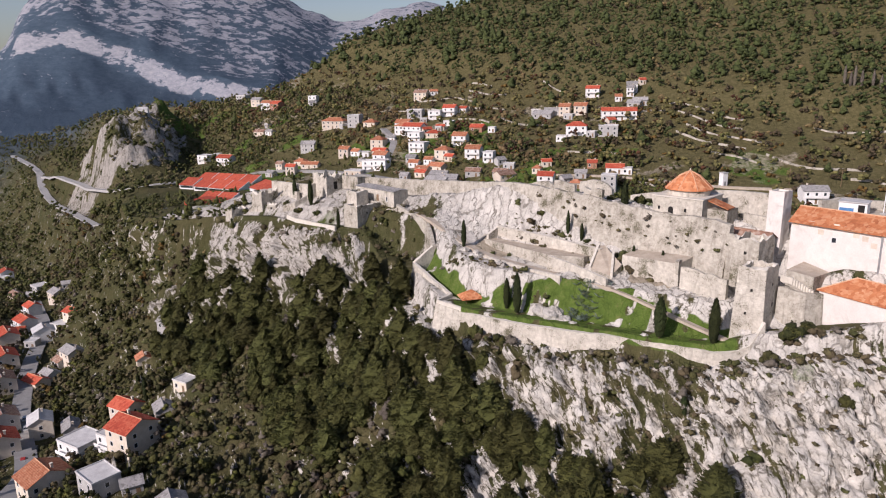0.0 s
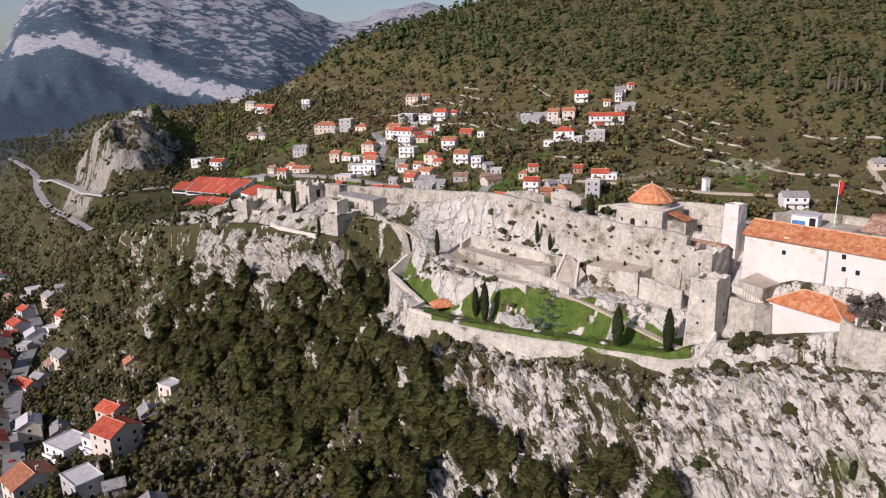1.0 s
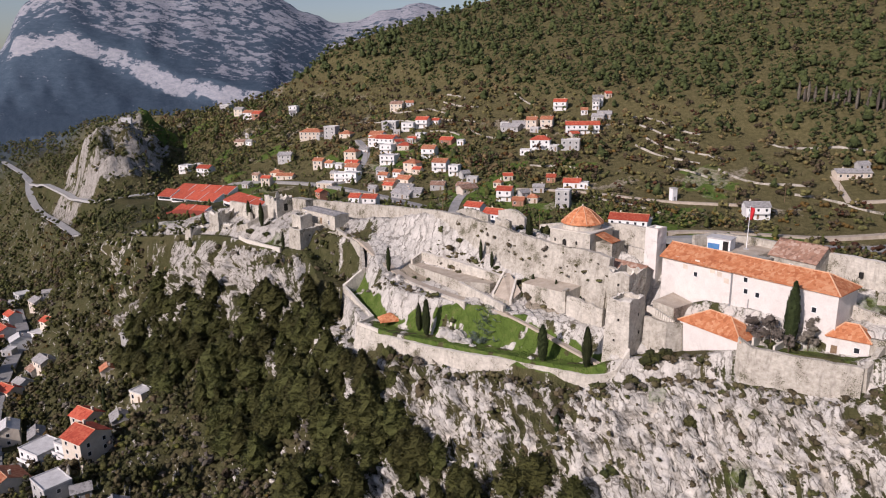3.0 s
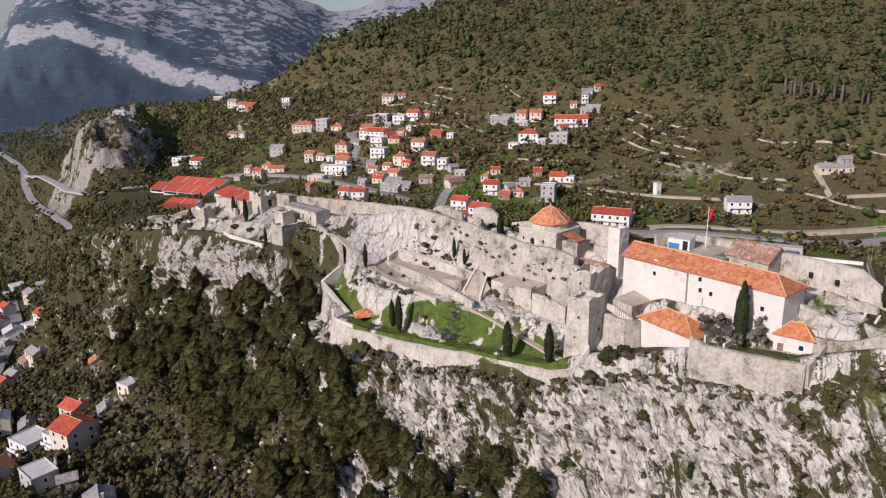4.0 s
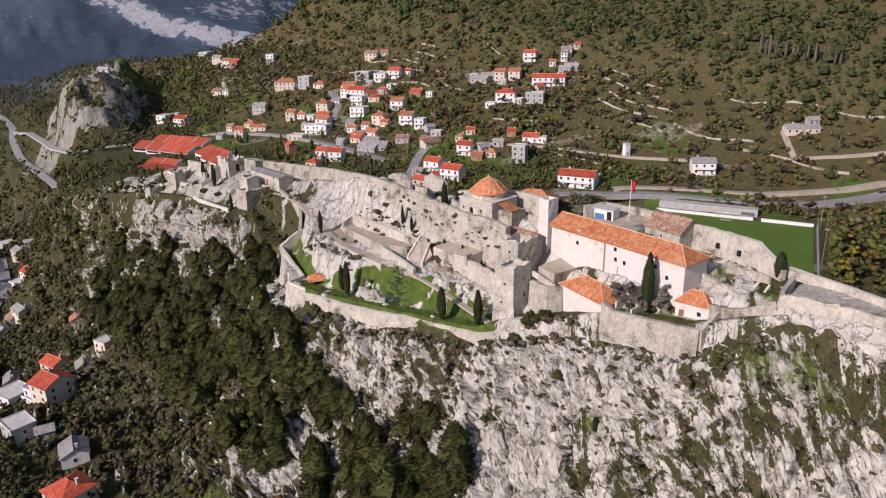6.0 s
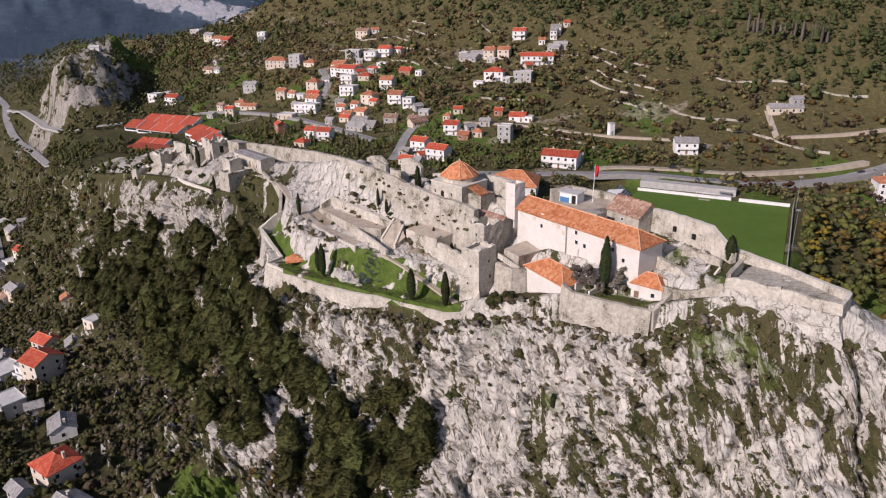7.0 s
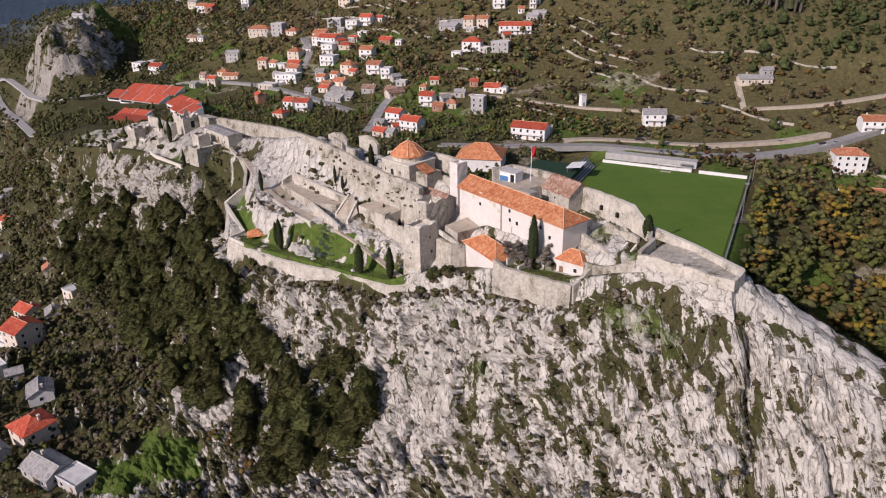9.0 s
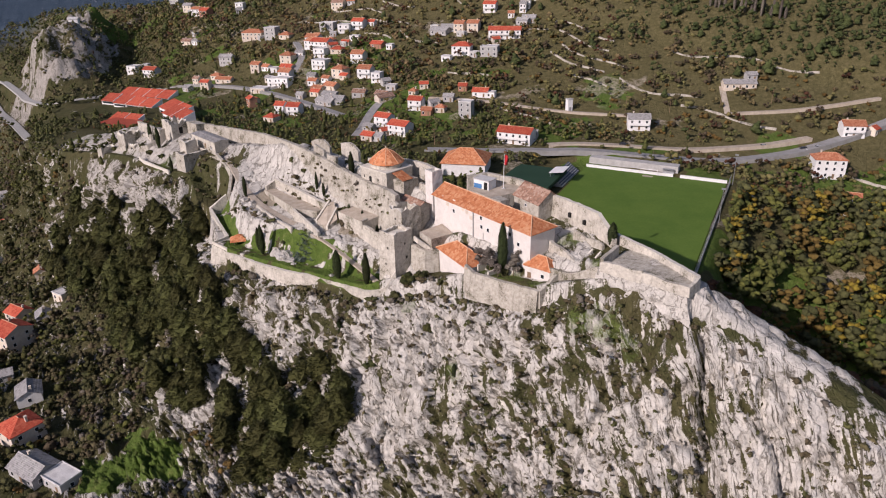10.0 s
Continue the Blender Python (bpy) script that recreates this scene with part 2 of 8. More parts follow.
        z = z + 1.1 * near * front * (fbm(s / 5, down / 5, 17, 3) - 0.5)
        z = z + (1 - out) * ease(r, 1.15, 0.6) * (12 * (np.abs(fbm(x / 20, y / 20, 33, 3) - 0.5) * 2 - 0.4) + 11 * (fbm(x / 8, y / 8, 34, 3) - 0.5) + 12 * (fbm(s / 6, z / 8, 35, 3) - 0.5))
    west_end = s < -380
    if west_end.any():
        for line in (PASS_UPPER, PASS_LOWER):
            q, lev = along(line, x[west_end], y[west_end])
            k = ease(q, 15, 4)
            cut = 4 * k * (1 - k) * np.clip((z[west_end] - lev) / 12, 0, 1)
            z[west_end] = z[west_end] * (1 - k) + lev * k + 16 * cut * (fbm(s[west_end] / 7, d[west_end] / 7, 37, 4) - 0.5)
    return z, rock


def level(x, y):
    return float(ground(np.array([x]), np.array([y]), False)[0][0])

# ---- materials ----
def material(name):
    m = bpy.data.materials.new(name)
    m.use_nodes = True
    return m, m.node_tree.nodes, m.node_tree.links, m.node_tree.nodes["Principled BSDF"]


def ramp(nodes, links, source, stops):
    r = nodes.new("ShaderNodeValToRGB")
    els = r.color_ramp.elements
    while len(els) < len(stops):
        els.new(0.5)
    for el, (at, col) in zip(els, stops):
        el.position, el.color = at, (*col, 1)
    links.new(source, r.inputs[0])
    return r.outputs[0]


def tex_noise(nodes, links, scale, detail=4, rough=0.55, where=None, distortion=0.0):
    n = nodes.new("ShaderNodeTexNoise")
    n.inputs["Scale"].default_value, n.inputs["Detail"].default_value = scale, detail
    n.inputs["Roughness"].default_value, n.inputs["Distortion"].default_value = rough, distortion
    if where:
        links.new(where, n.inputs["Vector"])
    return n.outputs["Fac"]


def mixed(nodes, links, fac, a, b, mode="MIX"):
    n = nodes.new("ShaderNodeMix")
    n.data_type, n.blend_type = "RGBA", mode
    for socket, value in ((n.inputs[0], fac), (n.inputs[6], a), (n.inputs[7], b)):
        if isinstance(value, (int, float)):
            socket.default_value = value
        elif isinstance(value, tuple):
            socket.default_value = (*value, 1)
        else:
            links.new(value, socket)
    return n.outputs[2]


def calc(nodes, links, op, a, b=0.0):
    n = nodes.new("ShaderNodeMath")
    n.operation = op
    n.use_clamp = op in ("MULTIPLY_ADD",)
    for socket, value in zip(n.inputs, (a, b)):
        if isinstance(value, (int, float)):
            socket.default_value = value
        else:
            links.new(value, socket)
    return n.outputs[0]


def bump(nodes, links, height, bsdf, strength=0.5, distance=0.1):
    b = nodes.new("ShaderNodeBump")
    b.inputs["Strength"].default_value, b.inputs["Distance"].default_value = strength, distance
    links.new(height, b.inputs["Height"])
    links.new(b.outputs[0], bsdf.inputs["Normal"])


def coords(nodes, links, scale=(1, 1, 1), turn=(0, 0, 0), kind="Object"):
    c = nodes.new("ShaderNodeTexCoord")
    m = nodes.new("ShaderNodeMapping")
    m.inputs["Scale"].default_value, m.inputs["Rotation"].default_value = scale, turn
    links.new(c.outputs[kind], m.inputs[0])
    return m.outputs[0]


def mottled(name, a, b, scale=1.5, rough=0.9, relief=0.3, fine=9.0, per_object=0.0, stain=None, spec=0.25):
    """A surface that varies between two colours at two scales, with fine relief and optional stains."""
    m, nodes, links, bsdf = material(name)
    g = nodes.new("ShaderNodeNewGeometry").outputs["Position"]
    big = tex_noise(nodes, links, scale, 5, 0.6, g)
    small = tex_noise(nodes, links, fine, 3, 0.6, g)
    both = calc(nodes, links, "ADD", calc(nodes, links, "MULTIPLY", big, 0.62), calc(nodes, links, "MULTIPLY", small, 0.38))
    col = ramp(nodes, links, both, [(0.36, a), (0.64, b)])
    if stain:
        st = tex_noise(nodes, links, scale * 0.5, 6, 0.7, g, 1.2)
        col = mixed(nodes, links, ramp(nodes, links, st, [(0.55, (0, 0, 0)), (0.68, (0.8, 0.8, 0.8))]), col, stain)
    if per_object:
        info = nodes.new("ShaderNodeObjectInfo").outputs["Random"]
        hsv = nodes.new("ShaderNodeHueSaturation")
        links.new(calc(nodes, links, "ADD", calc(nodes, links, "MULTIPLY", info, per_object), 1 - per_object / 2), hsv.inputs["Value"])
        links.new(calc(nodes, links, "ADD", calc(nodes, links, "MULTIPLY", info, per_object * 0.05), 0.5 - per_object * 0.025), hsv.inputs["Hue"])
        links.new(col, hsv.inputs["Color"])
        col = hsv.outputs[0]
    links.new(col, bsdf.inputs["Base Color"])
    bsdf.inputs["Roughness"].default_value = rough
    bsdf.inputs["Specular IOR Level"].default_value = spec
    bump(nodes, links, small, bsdf, relief, 0.08)
    return m


def foliage(name, dark, light, drift=None):
    m, nodes, links, bsdf = material(name)
    geo = nodes.new("ShaderNodeNewGeometry")
    n = tex_noise(nodes, links, 0.9, 3, 0.6, geo.outputs["Position"])
    isl = geo.outputs["Random Per Island"]
    both = calc(nodes, links, "ADD", calc(nodes, links, "MULTIPLY", n, 0.6), calc(nodes, links, "MULTIPLY", isl, 0.4))
    col = ramp(nodes, links, both, [(0.25, dark), (0.75, light)])
    if drift:
        patch = tex_noise(nodes, links, 0.022, 4, 0.6, geo.outputs["Position"], 0.8)
        for (lo, hi), (at, to) in ((drift[0], (0.50, 0.60)), (drift[1], (0.44, 0.36))):
            other = ramp(nodes, links, both, [(0.25, lo), (0.75, hi)])
            col = mixed(nodes, links, ramp(nodes, links, patch, sorted([(at, (0, 0, 0)), (to, (0.85, 0.85, 0.85))])), col, other)
    info = nodes.new("ShaderNodeObjectInfo").outputs["Random"]
    hsv = nodes.new("ShaderNodeHueSaturation")
    links.new(calc(nodes, links, "ADD", calc(nodes, links, "MULTIPLY", info, 0.5), 0.75), hsv.inputs["Value"])
    links.new(calc(nodes, links, "ADD", calc(nodes, links, "MULTIPLY", info, 0.03), 0.485), hsv.inputs["Hue"])
    links.new(col, hsv.inputs["Color"])
    links.new(hsv.outputs[0], bsdf.inputs["Base Color"])
    bsdf.inputs["Roughness"].default_value = 0.75
    bsdf.inputs["Specular IOR Level"].default_value = 0.2
    fine = tex_noise(nodes, links, 5.0, 2, 0.6, geo.outputs["Position"])
    bump(nodes, links, fine, bsdf, 0.9, 0.4)
    return m


def masonry(name, a, b, dark, course=0.3, stone=0.55):
    """Coursed rubble: courses and stones as relief, lime wash worn off in patches, dark plants and streaks."""
    m, nodes, links, bsdf = material(name)
    g = nodes.new("ShaderNodeNewGeometry").outputs["Position"]
    big = tex_noise(nodes, links, 0.22, 6, 0.62, g)
    mid = tex_noise(nodes, links, 1.4, 5, 0.6, g)
    fine = tex_noise(nodes, links, 6.0, 3, 0.6, g)
    vor = nodes.new("ShaderNodeTexVoronoi")
    vor.feature = "F1"
    mp = nodes.new("ShaderNodeMapping")
    mp.inputs["Scale"].default_value = (1 / stone, 1 / stone, 1 / course)
    links.new(g, mp.inputs[0])
    links.new(mp.outputs[0], vor.inputs["Vector"])
    vor.inputs["Scale"].default_value = 1.0
    tone = calc(nodes, links, "ADD", calc(nodes, links, "MULTIPLY", mid, 0.5), calc(nodes, links, "MULTIPLY", big, 0.5))
    col = ramp(nodes, links, tone, [(0.34, a), (0.62, b)])
    bw = nodes.new("ShaderNodeRGBToBW")
    links.new(vor.outputs["Color"], bw.inputs[0])
    cell = ramp(nodes, links, bw.outputs[0], [(0.0, (0.90, 0.895, 0.885)), (1.0, (1.05, 1.05, 1.04))])
    col = mixed(nodes, links, 1.0, col, cell, "MULTIPLY")
    hole = ramp(nodes, links, calc(nodes, links, "ADD", calc(nodes, links, "MULTIPLY", fine, 0.45), calc(nodes, links, "MULTIPLY", mid, 0.55)), [(0.33, (1, 1, 1)), (0.385, (0, 0, 0))])
    col = mixed(nodes, links, hole, col, dark)
    streak = nodes.new("ShaderNodeMapping")
    streak.inputs["Scale"].default_value = (0.9, 0.9, 0.16)
    links.new(g, streak.inputs[0])
    run = tex_noise(nodes, links, 1.0, 5, 0.65, streak.outputs[0], 0.4)
    col = mixed(nodes, links, ramp(nodes, links, run, [(0.52, (0, 0, 0)), (0.72, (0.7, 0.7, 0.7))]), col, tuple(0.72 * v for v in a))
    weed = ramp(nodes, links, calc(nodes, links, "ADD", calc(nodes, links, "MULTIPLY", big, 0.6), calc(nodes, links, "MULTIPLY", fine, 0.4)), [(0.405, (0.9, 0.9, 0.9)), (0.44, (0, 0, 0))])
    col = mixed(nodes, links, weed, col, (0.09, 0.085, 0.045))
    links.new(col, bsdf.inputs["Base Color"])
    bsdf.inputs["Roughness"].default_value = 0.92
    bsdf.inputs["Specular IOR Level"].default_value = 0.15
    h = calc(nodes, links, "ADD", calc(nodes, links, "MULTIPLY", vor.outputs["Distance"], -0.6), mid)
    bump(nodes, links, h, bsdf, 0.4, 0.2)
    return m


def tiles(name, a, b, c, rows=0.32):
    """Barrel roof tiles: patched colours tile by tile, with ribs down the slope."""
    m, nodes, links, bsdf = material(name)
    g = nodes.new("ShaderNodeNewGeometry").outputs["Position"]
    vor = nodes.new("ShaderNodeTexVoronoi")
    vor.inputs["Scale"].default_value = 1.7
    links.new(g, vor.inputs["Vector"])
    bw = nodes.new("ShaderNodeRGBToBW")
    links.new(vor.outputs["Color"], bw.inputs[0])
    big = tex_noise(nodes, links, 0.5, 5, 0.65, g)
    both = calc(nodes, links, "ADD", calc(nodes, links, "MULTIPLY", bw.outputs[0], 0.55), calc(nodes, links, "MULTIPLY", big, 0.5))
    col = ramp(nodes, links, both, [(0.25, a), (0.5, b), (0.85, c)])
    info = nodes.new("ShaderNodeObjectInfo").outputs["Random"]
    hsv = nodes.new("ShaderNodeHueSaturation")
    links.new(calc(nodes, links, "ADD", calc(nodes, links, "MULTIPLY", info, 0.35), 0.8), hsv.inputs["Value"])
    links.new(col, hsv.inputs["Color"])
    links.new(hsv.outputs[0], bsdf.inputs["Base Color"])
    bsdf.inputs["Roughness"].default_value = 0.8
    bsdf.inputs["Specular IOR Level"].default_value = 0.25
    w = nodes.new("ShaderNodeTexWave")
    w.bands_direction = "Z"
    w.inputs["Scale"].default_value = 1.6
    w.inputs["Distortion"].default_value = 2.0
    links.new(g, w.inputs["Vector"])
    bump(nodes, links, calc(nodes, links, "ADD", w.outputs["Fac"], bw.outputs[0]), bsdf, 0.5, 0.08)
    return m


def ground_material():
    m, nodes, links, bsdf = material("ground")
    g = nodes.new("ShaderNodeNewGeometry").outputs["Position"]

    def attr(name):
        a = nodes.new("ShaderNodeAttribute")
        a.attribute_name = name
        return a.outputs["Fac"]

    big = tex_noise(nodes, links, 0.06, 6, 0.6, g)
    mid = tex_noise(nodes, links, 0.45, 6, 0.65, g)
    fine = tex_noise(nodes, links, 3.0, 4, 0.65, g)
    tone = calc(nodes, links, "ADD", calc(nodes, links, "MULTIPLY", mid, 0.6), calc(nodes, links, "MULTIPLY", fine, 0.4))
    # limestone: pale faces, random grey weathering, dark joints along and across the tilted beds
    stone = ramp(nodes, links, tone, [(0.30, (0.265, 0.246, 0.215)), (0.44, (0.495, 0.468, 0.42)), (0.62, (0.655, 0.622, 0.565))])
    # the grey mask makes the stone darker towards the west
    stone = mixed(nodes, links, attr("grey"), stone, (0.60, 0.59, 0.58), "MULTIPLY")
    lumps = tex_noise(nodes, links, 0.22, 7, 0.62, g, 0.6)
    bed = nodes.new("ShaderNodeCombineXYZ")
    links.new(attr("bed_p"), bed.inputs[0])
    links.new(attr("bed_q"), bed.inputs[1])
    jitter = nodes.new("ShaderNodeTexNoise")
    jitter.inputs["Scale"].default_value, jitter.inputs["Detail"].default_value = 0.5, 4
    links.new(g, jitter.inputs["Vector"])

    def joints(sx, sy, bend, width, loss):
        at = nodes.new("ShaderNodeVectorMath")
        at.operation = "MULTIPLY_ADD"
        links.new(jitter.outputs["Color"], at.inputs[0])
        at.inputs[1].default_value = (bend, bend, 0)
        links.new(bed.outputs[0], at.inputs[2])
        sc = nodes.new("ShaderNodeVectorMath")
        sc.operation = "MULTIPLY"
        links.new(at.outputs[0], sc.inputs[0])
        sc.inputs[1].default_value = (1 / sx, 1 / sy, 1)
        v = nodes.new("ShaderNodeTexVoronoi")
        v.voronoi_dimensions, v.feature = "2D", "DISTANCE_TO_EDGE"
        v.inputs["Scale"].default_value = 1.0
        links.new(sc.outputs[0], v.inputs["Vector"])
        broken = calc(nodes, links, "ADD", v.outputs["Distance"], calc(nodes, links, "MULTIPLY", calc(nodes, links, "SUBTRACT", lumps, loss), 1.2 * width))
        return ramp(nodes, links, broken, [(width * 0.35, (1, 1, 1)), (width, (0, 0, 0))])

    crack = calc(nodes, links, "MAXIMUM", joints(3.4, 9.0, 4.5, 0.085, 0.40), calc(nodes, links, "MULTIPLY", joints(1.5, 3.4, 2.6, 0.10, 0.10), 0.75))
    stone = mixed(nodes, links, calc(nodes, links, "MULTIPLY", crack, ramp(nodes, links, mid, [(0.38, (0.2, 0.2, 0.2)), (0.58, (0.8, 0.8, 0.8))])), stone, (0.105, 0.092, 0.066))
    # soil with dry grass and low scrub
    soil = ramp(nodes, links, tone, [(0.32, (0.034, 0.032, 0.014)), (0.5, (0.074, 0.066, 0.032)), (0.68, (0.15, 0.128, 0.074))])
    dry = ramp(nodes, links, big, [(0.4, (0.050, 0.062, 0.020)), (0.62, (0.105, 0.095, 0.042))])
    soil = mixed(nodes, links, 0.5, soil, dry)
    meadow = ramp(nodes, links, tone, [(0.32, (0.066, 0.062, 0.026)), (0.5, (0.118, 0.104, 0.046)), (0.68, (0.19, 0.16, 0.082))])
    soil = mixed(nodes, links, attr("hill"), soil, meadow)
    slant = nodes.new("ShaderNodeVectorMath")
    slant.operation = "MULTIPLY"
    links.new(bed.outputs[0], slant.inputs[0])
    slant.inputs[1].default_value = (0.62, 0.17, 1)
    pocket = tex_noise(nodes, links, 1.0, 6, 0.62, slant.outputs[0], 0.5)
    # dark slits: shade and plants inside clefts, put into the stone colour
    slit = nodes.new("ShaderNodeVectorMath")
    slit.operation = "MULTIPLY"
    links.new(bed.outputs[0], slit.inputs[0])
    slit.inputs[1].default_value = (1.5, 0.36, 1)
    shaded_cleft = ramp(nodes, links, tex_noise(nodes, links, 1.0, 5, 0.6, slit.outputs[0], 0.8), [(0.36, (1, 1, 1)), (0.45, (0, 0, 0))])
    shaded_cleft = calc(nodes, links, "MULTIPLY", shaded_cleft, attr("face"))
    stone = mixed(nodes, links, calc(nodes, links, "MULTIPLY", shaded_cleft, 0.88), stone, (0.085, 0.072, 0.050))
    pit = calc(nodes, links, "MULTIPLY", calc(nodes, links, "SUBTRACT", pocket, 0.5), calc(nodes, links, "ADD", 0.7, calc(nodes, links, "MULTIPLY", attr("face"), 2.3)))
    rk = calc(nodes, links, "ADD", calc(nodes, links, "ADD", calc(nodes, links, "ADD", attr("rock"), pit), calc(nodes, links, "MULTIPLY", calc(nodes, links, "SUBTRACT", tone, 0.5), 1.2)), calc(nodes, links, "MULTIPLY", calc(nodes, links, "SUBTRACT", lumps, 0.5), 0.9))
    col = mixed(nodes, links, ramp(nodes, links, rk, [(0.43, (0, 0, 0)), (0.55, (1, 1, 1))]), soil, stone)
    lawn = ramp(nodes, links, tone, [(0.3, (0.048, 0.082, 0.016)), (0.53, (0.098, 0.148, 0.030)), (0.70, (0.19, 0.185, 0.075))])
    col = mixed(nodes, links, ramp(nodes, links, calc(nodes, links, "ADD", attr("lawn"), calc(nodes, links, "MULTIPLY", calc(nodes, links, "SUBTRACT", tone, 0.5), 0.8)), [(0.4, (0, 0, 0)), (0.6, (1, 1, 1))]), col, lawn)
    earth = ramp(nodes, links, tone, [(0.3, (0.24, 0.20, 0.145)), (0.7, (0.44, 0.385, 0.30))])
    col = mixed(nodes, links, ramp(nodes, links, calc(nodes, links, "ADD", attr("bare"), calc(nodes, links, "MULTIPLY", calc(nodes, links, "SUBTRACT", tone, 0.5), 0.8)), [(0.42, (0, 0, 0)), (0.58, (1, 1, 1))]), col, earth)
    # far ranges: woods and rock, with blue distance haze put into their colours
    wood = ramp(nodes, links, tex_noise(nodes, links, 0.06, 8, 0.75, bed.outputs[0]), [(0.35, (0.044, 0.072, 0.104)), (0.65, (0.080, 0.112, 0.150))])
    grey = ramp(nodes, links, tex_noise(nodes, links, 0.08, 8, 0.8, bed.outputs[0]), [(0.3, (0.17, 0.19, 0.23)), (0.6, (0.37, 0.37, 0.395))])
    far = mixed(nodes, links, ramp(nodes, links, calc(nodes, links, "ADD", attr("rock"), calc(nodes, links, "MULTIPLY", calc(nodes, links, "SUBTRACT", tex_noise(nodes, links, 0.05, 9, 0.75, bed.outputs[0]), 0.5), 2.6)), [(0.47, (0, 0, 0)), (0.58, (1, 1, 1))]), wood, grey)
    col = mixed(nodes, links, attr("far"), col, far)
    links.new(col, bsdf.inputs["Base Color"])
    bsdf.inputs["Roughness"].default_value = 0.95
    bsdf.inputs["Specular IOR Level"].default_value = 0.1
    h = calc(nodes, links, "ADD", calc(nodes, links, "MULTIPLY", tone, 1.3), calc(nodes, links, "ADD", calc(nodes, links, "MULTIPLY", lumps, 1.6), calc(nodes, links, "MULTIPLY", calc(nodes, links, "ADD", crack, shaded_cleft), -1.0)))
    bump(nodes, links, h, bsdf, 0.6, 0.7)
    return m


def crag_stone():
    """Bare limestone: pale faces, grey weathering, dark broken joints."""
    m, nodes, links, bsdf = material("limestone")
    g = nodes.new("ShaderNodeNewGeometry").outputs["Position"]
    mid, fine = tex_noise(nodes, links, 0.45, 6, 0.65, g), tex_noise(nodes, links, 3.0, 4, 0.65, g)
    tone = calc(nodes, links, "ADD", calc(nodes, links, "MULTIPLY", mid, 0.6), calc(nodes, links, "MULTIPLY", fine, 0.4))
    col = ramp(nodes, links, tone, [(0.30, (0.275, 0.256, 0.225)), (0.44, (0.495, 0.468, 0.42)), (0.62, (0.65, 0.618, 0.56))])
    wob = nodes.new("ShaderNodeTexNoise")
    wob.inputs["Scale"].default_value, wob.inputs["Detail"].default_value = 0.5, 4
    links.new(g, wob.inputs["Vector"])
    at = nodes.new("ShaderNodeVectorMath")
    at.operation = "MULTIPLY_ADD"
    links.new(wob.outputs["Color"], at.inputs[0])
    at.inputs[1].default_value = (3.5, 3.5, 3.5)
    links.new(g, at.inputs[2])
    v = nodes.new("ShaderNodeTexVoronoi")
    v.feature = "DISTANCE_TO_EDGE"
    v.inputs["Scale"].default_value = 0.36
    links.new(at.outputs[0], v.inputs["Vector"])
    crack = ramp(nodes, links, calc(nodes, links, "ADD", v.outputs["Distance"], calc(nodes, links, "MULTIPLY", calc(nodes, links, "SUBTRACT", fine, 0.42), 0.12)), [(0.02, (1, 1, 1)), (0.05, (0, 0, 0))])
    col = mixed(nodes, links, calc(nodes, links, "MULTIPLY", crack, 0.4), col, (0.14, 0.12, 0.09))
    links.new(col, bsdf.inputs["Base Color"])
    bsdf.inputs["Roughness"].default_value = 0.95
    bsdf.inputs["Specular IOR Level"].default_value = 0.1
    bump(nodes, links, calc(nodes, links, "SUBTRACT", calc(nodes, links, "MULTIPLY", tone, 1.6), crack), bsdf, 0.7, 0.5)
    return m


GROUND = ground_material()
LIMESTONE = crag_stone()
RUBBLE = masonry("rubble_masonry", (0.28, 0.252, 0.208), (0.56, 0.525, 0.455), (0.17, 0.15, 0.11))
ASHLAR = masonry("pale_masonry", (0.37, 0.338, 0.285), (0.635, 0.595, 0.52), (0.26, 0.23, 0.175))
COPING = mottled("stone_coping", (0.55, 0.512, 0.44), (0.71, 0.668, 0.585), 1.0)
LIME = mottled("lime_render", (0.64, 0.60, 0.555), (0.74, 0.70, 0.655), 0.5, 0.95, 0.15, 4, 0, (0.55, 0.515, 0.475))
WHITE = mottled("white_render", (0.68, 0.67, 0.65), (0.82, 0.81, 0.79), 0.7, 0.9, 0.1, 5, 0.12)
CREAM = mottled("cream_render", (0.58, 0.50, 0.40), (0.72, 0.64, 0.54), 0.7, 0.9, 0.1, 5, 0.2)
GREYW = mottled("grey_render", (0.36, 0.35, 0.34), (0.50, 0.49, 0.47), 0.7, 0.9, 0.15, 5, 0.2)
BRICK = mottled("hollow_brick", (0.30, 0.15, 0.10), (0.44, 0.24, 0.16), 1.2, 0.9, 0.2, 6, 0.15)
ORANGE = tiles("orange_roof_tiles", (0.38, 0.12, 0.05), (0.54, 0.20, 0.085), (0.66, 0.36, 0.20))
RED = tiles("red_roof_tiles", (0.33, 0.05, 0.028), (0.47, 0.085, 0.045), (0.56, 0.16, 0.09))
TERRA = tiles("terracotta_roof_tiles", (0.30, 0.10, 0.05), (0.44, 0.165, 0.085), (0.54, 0.28, 0.17))
BROWN = tiles("weathered_roof_tiles", (0.17, 0.10, 0.075), (0.30, 0.17, 0.115), (0.46, 0.36, 0.29))
GREYR = tiles("grey_roof_sheets", (0.20, 0.19, 0.18), (0.33, 0.32, 0.31), (0.44, 0.42, 0.40))
FLATR = mottled("roof_screed", (0.46, 0.45, 0.44), (0.66, 0.65, 0.63), 0.5, 0.9, 0.2, 4, 0.2)
HIPTILE = mottled("ridge_tiles", (0.55, 0.30, 0.17), (0.72, 0.46, 0.30), 1.5)
ASPHALT = mottled("asphalt", (0.24, 0.235, 0.225), (0.34, 0.335, 0.325), 0.4, 0.95, 0.2, 5)
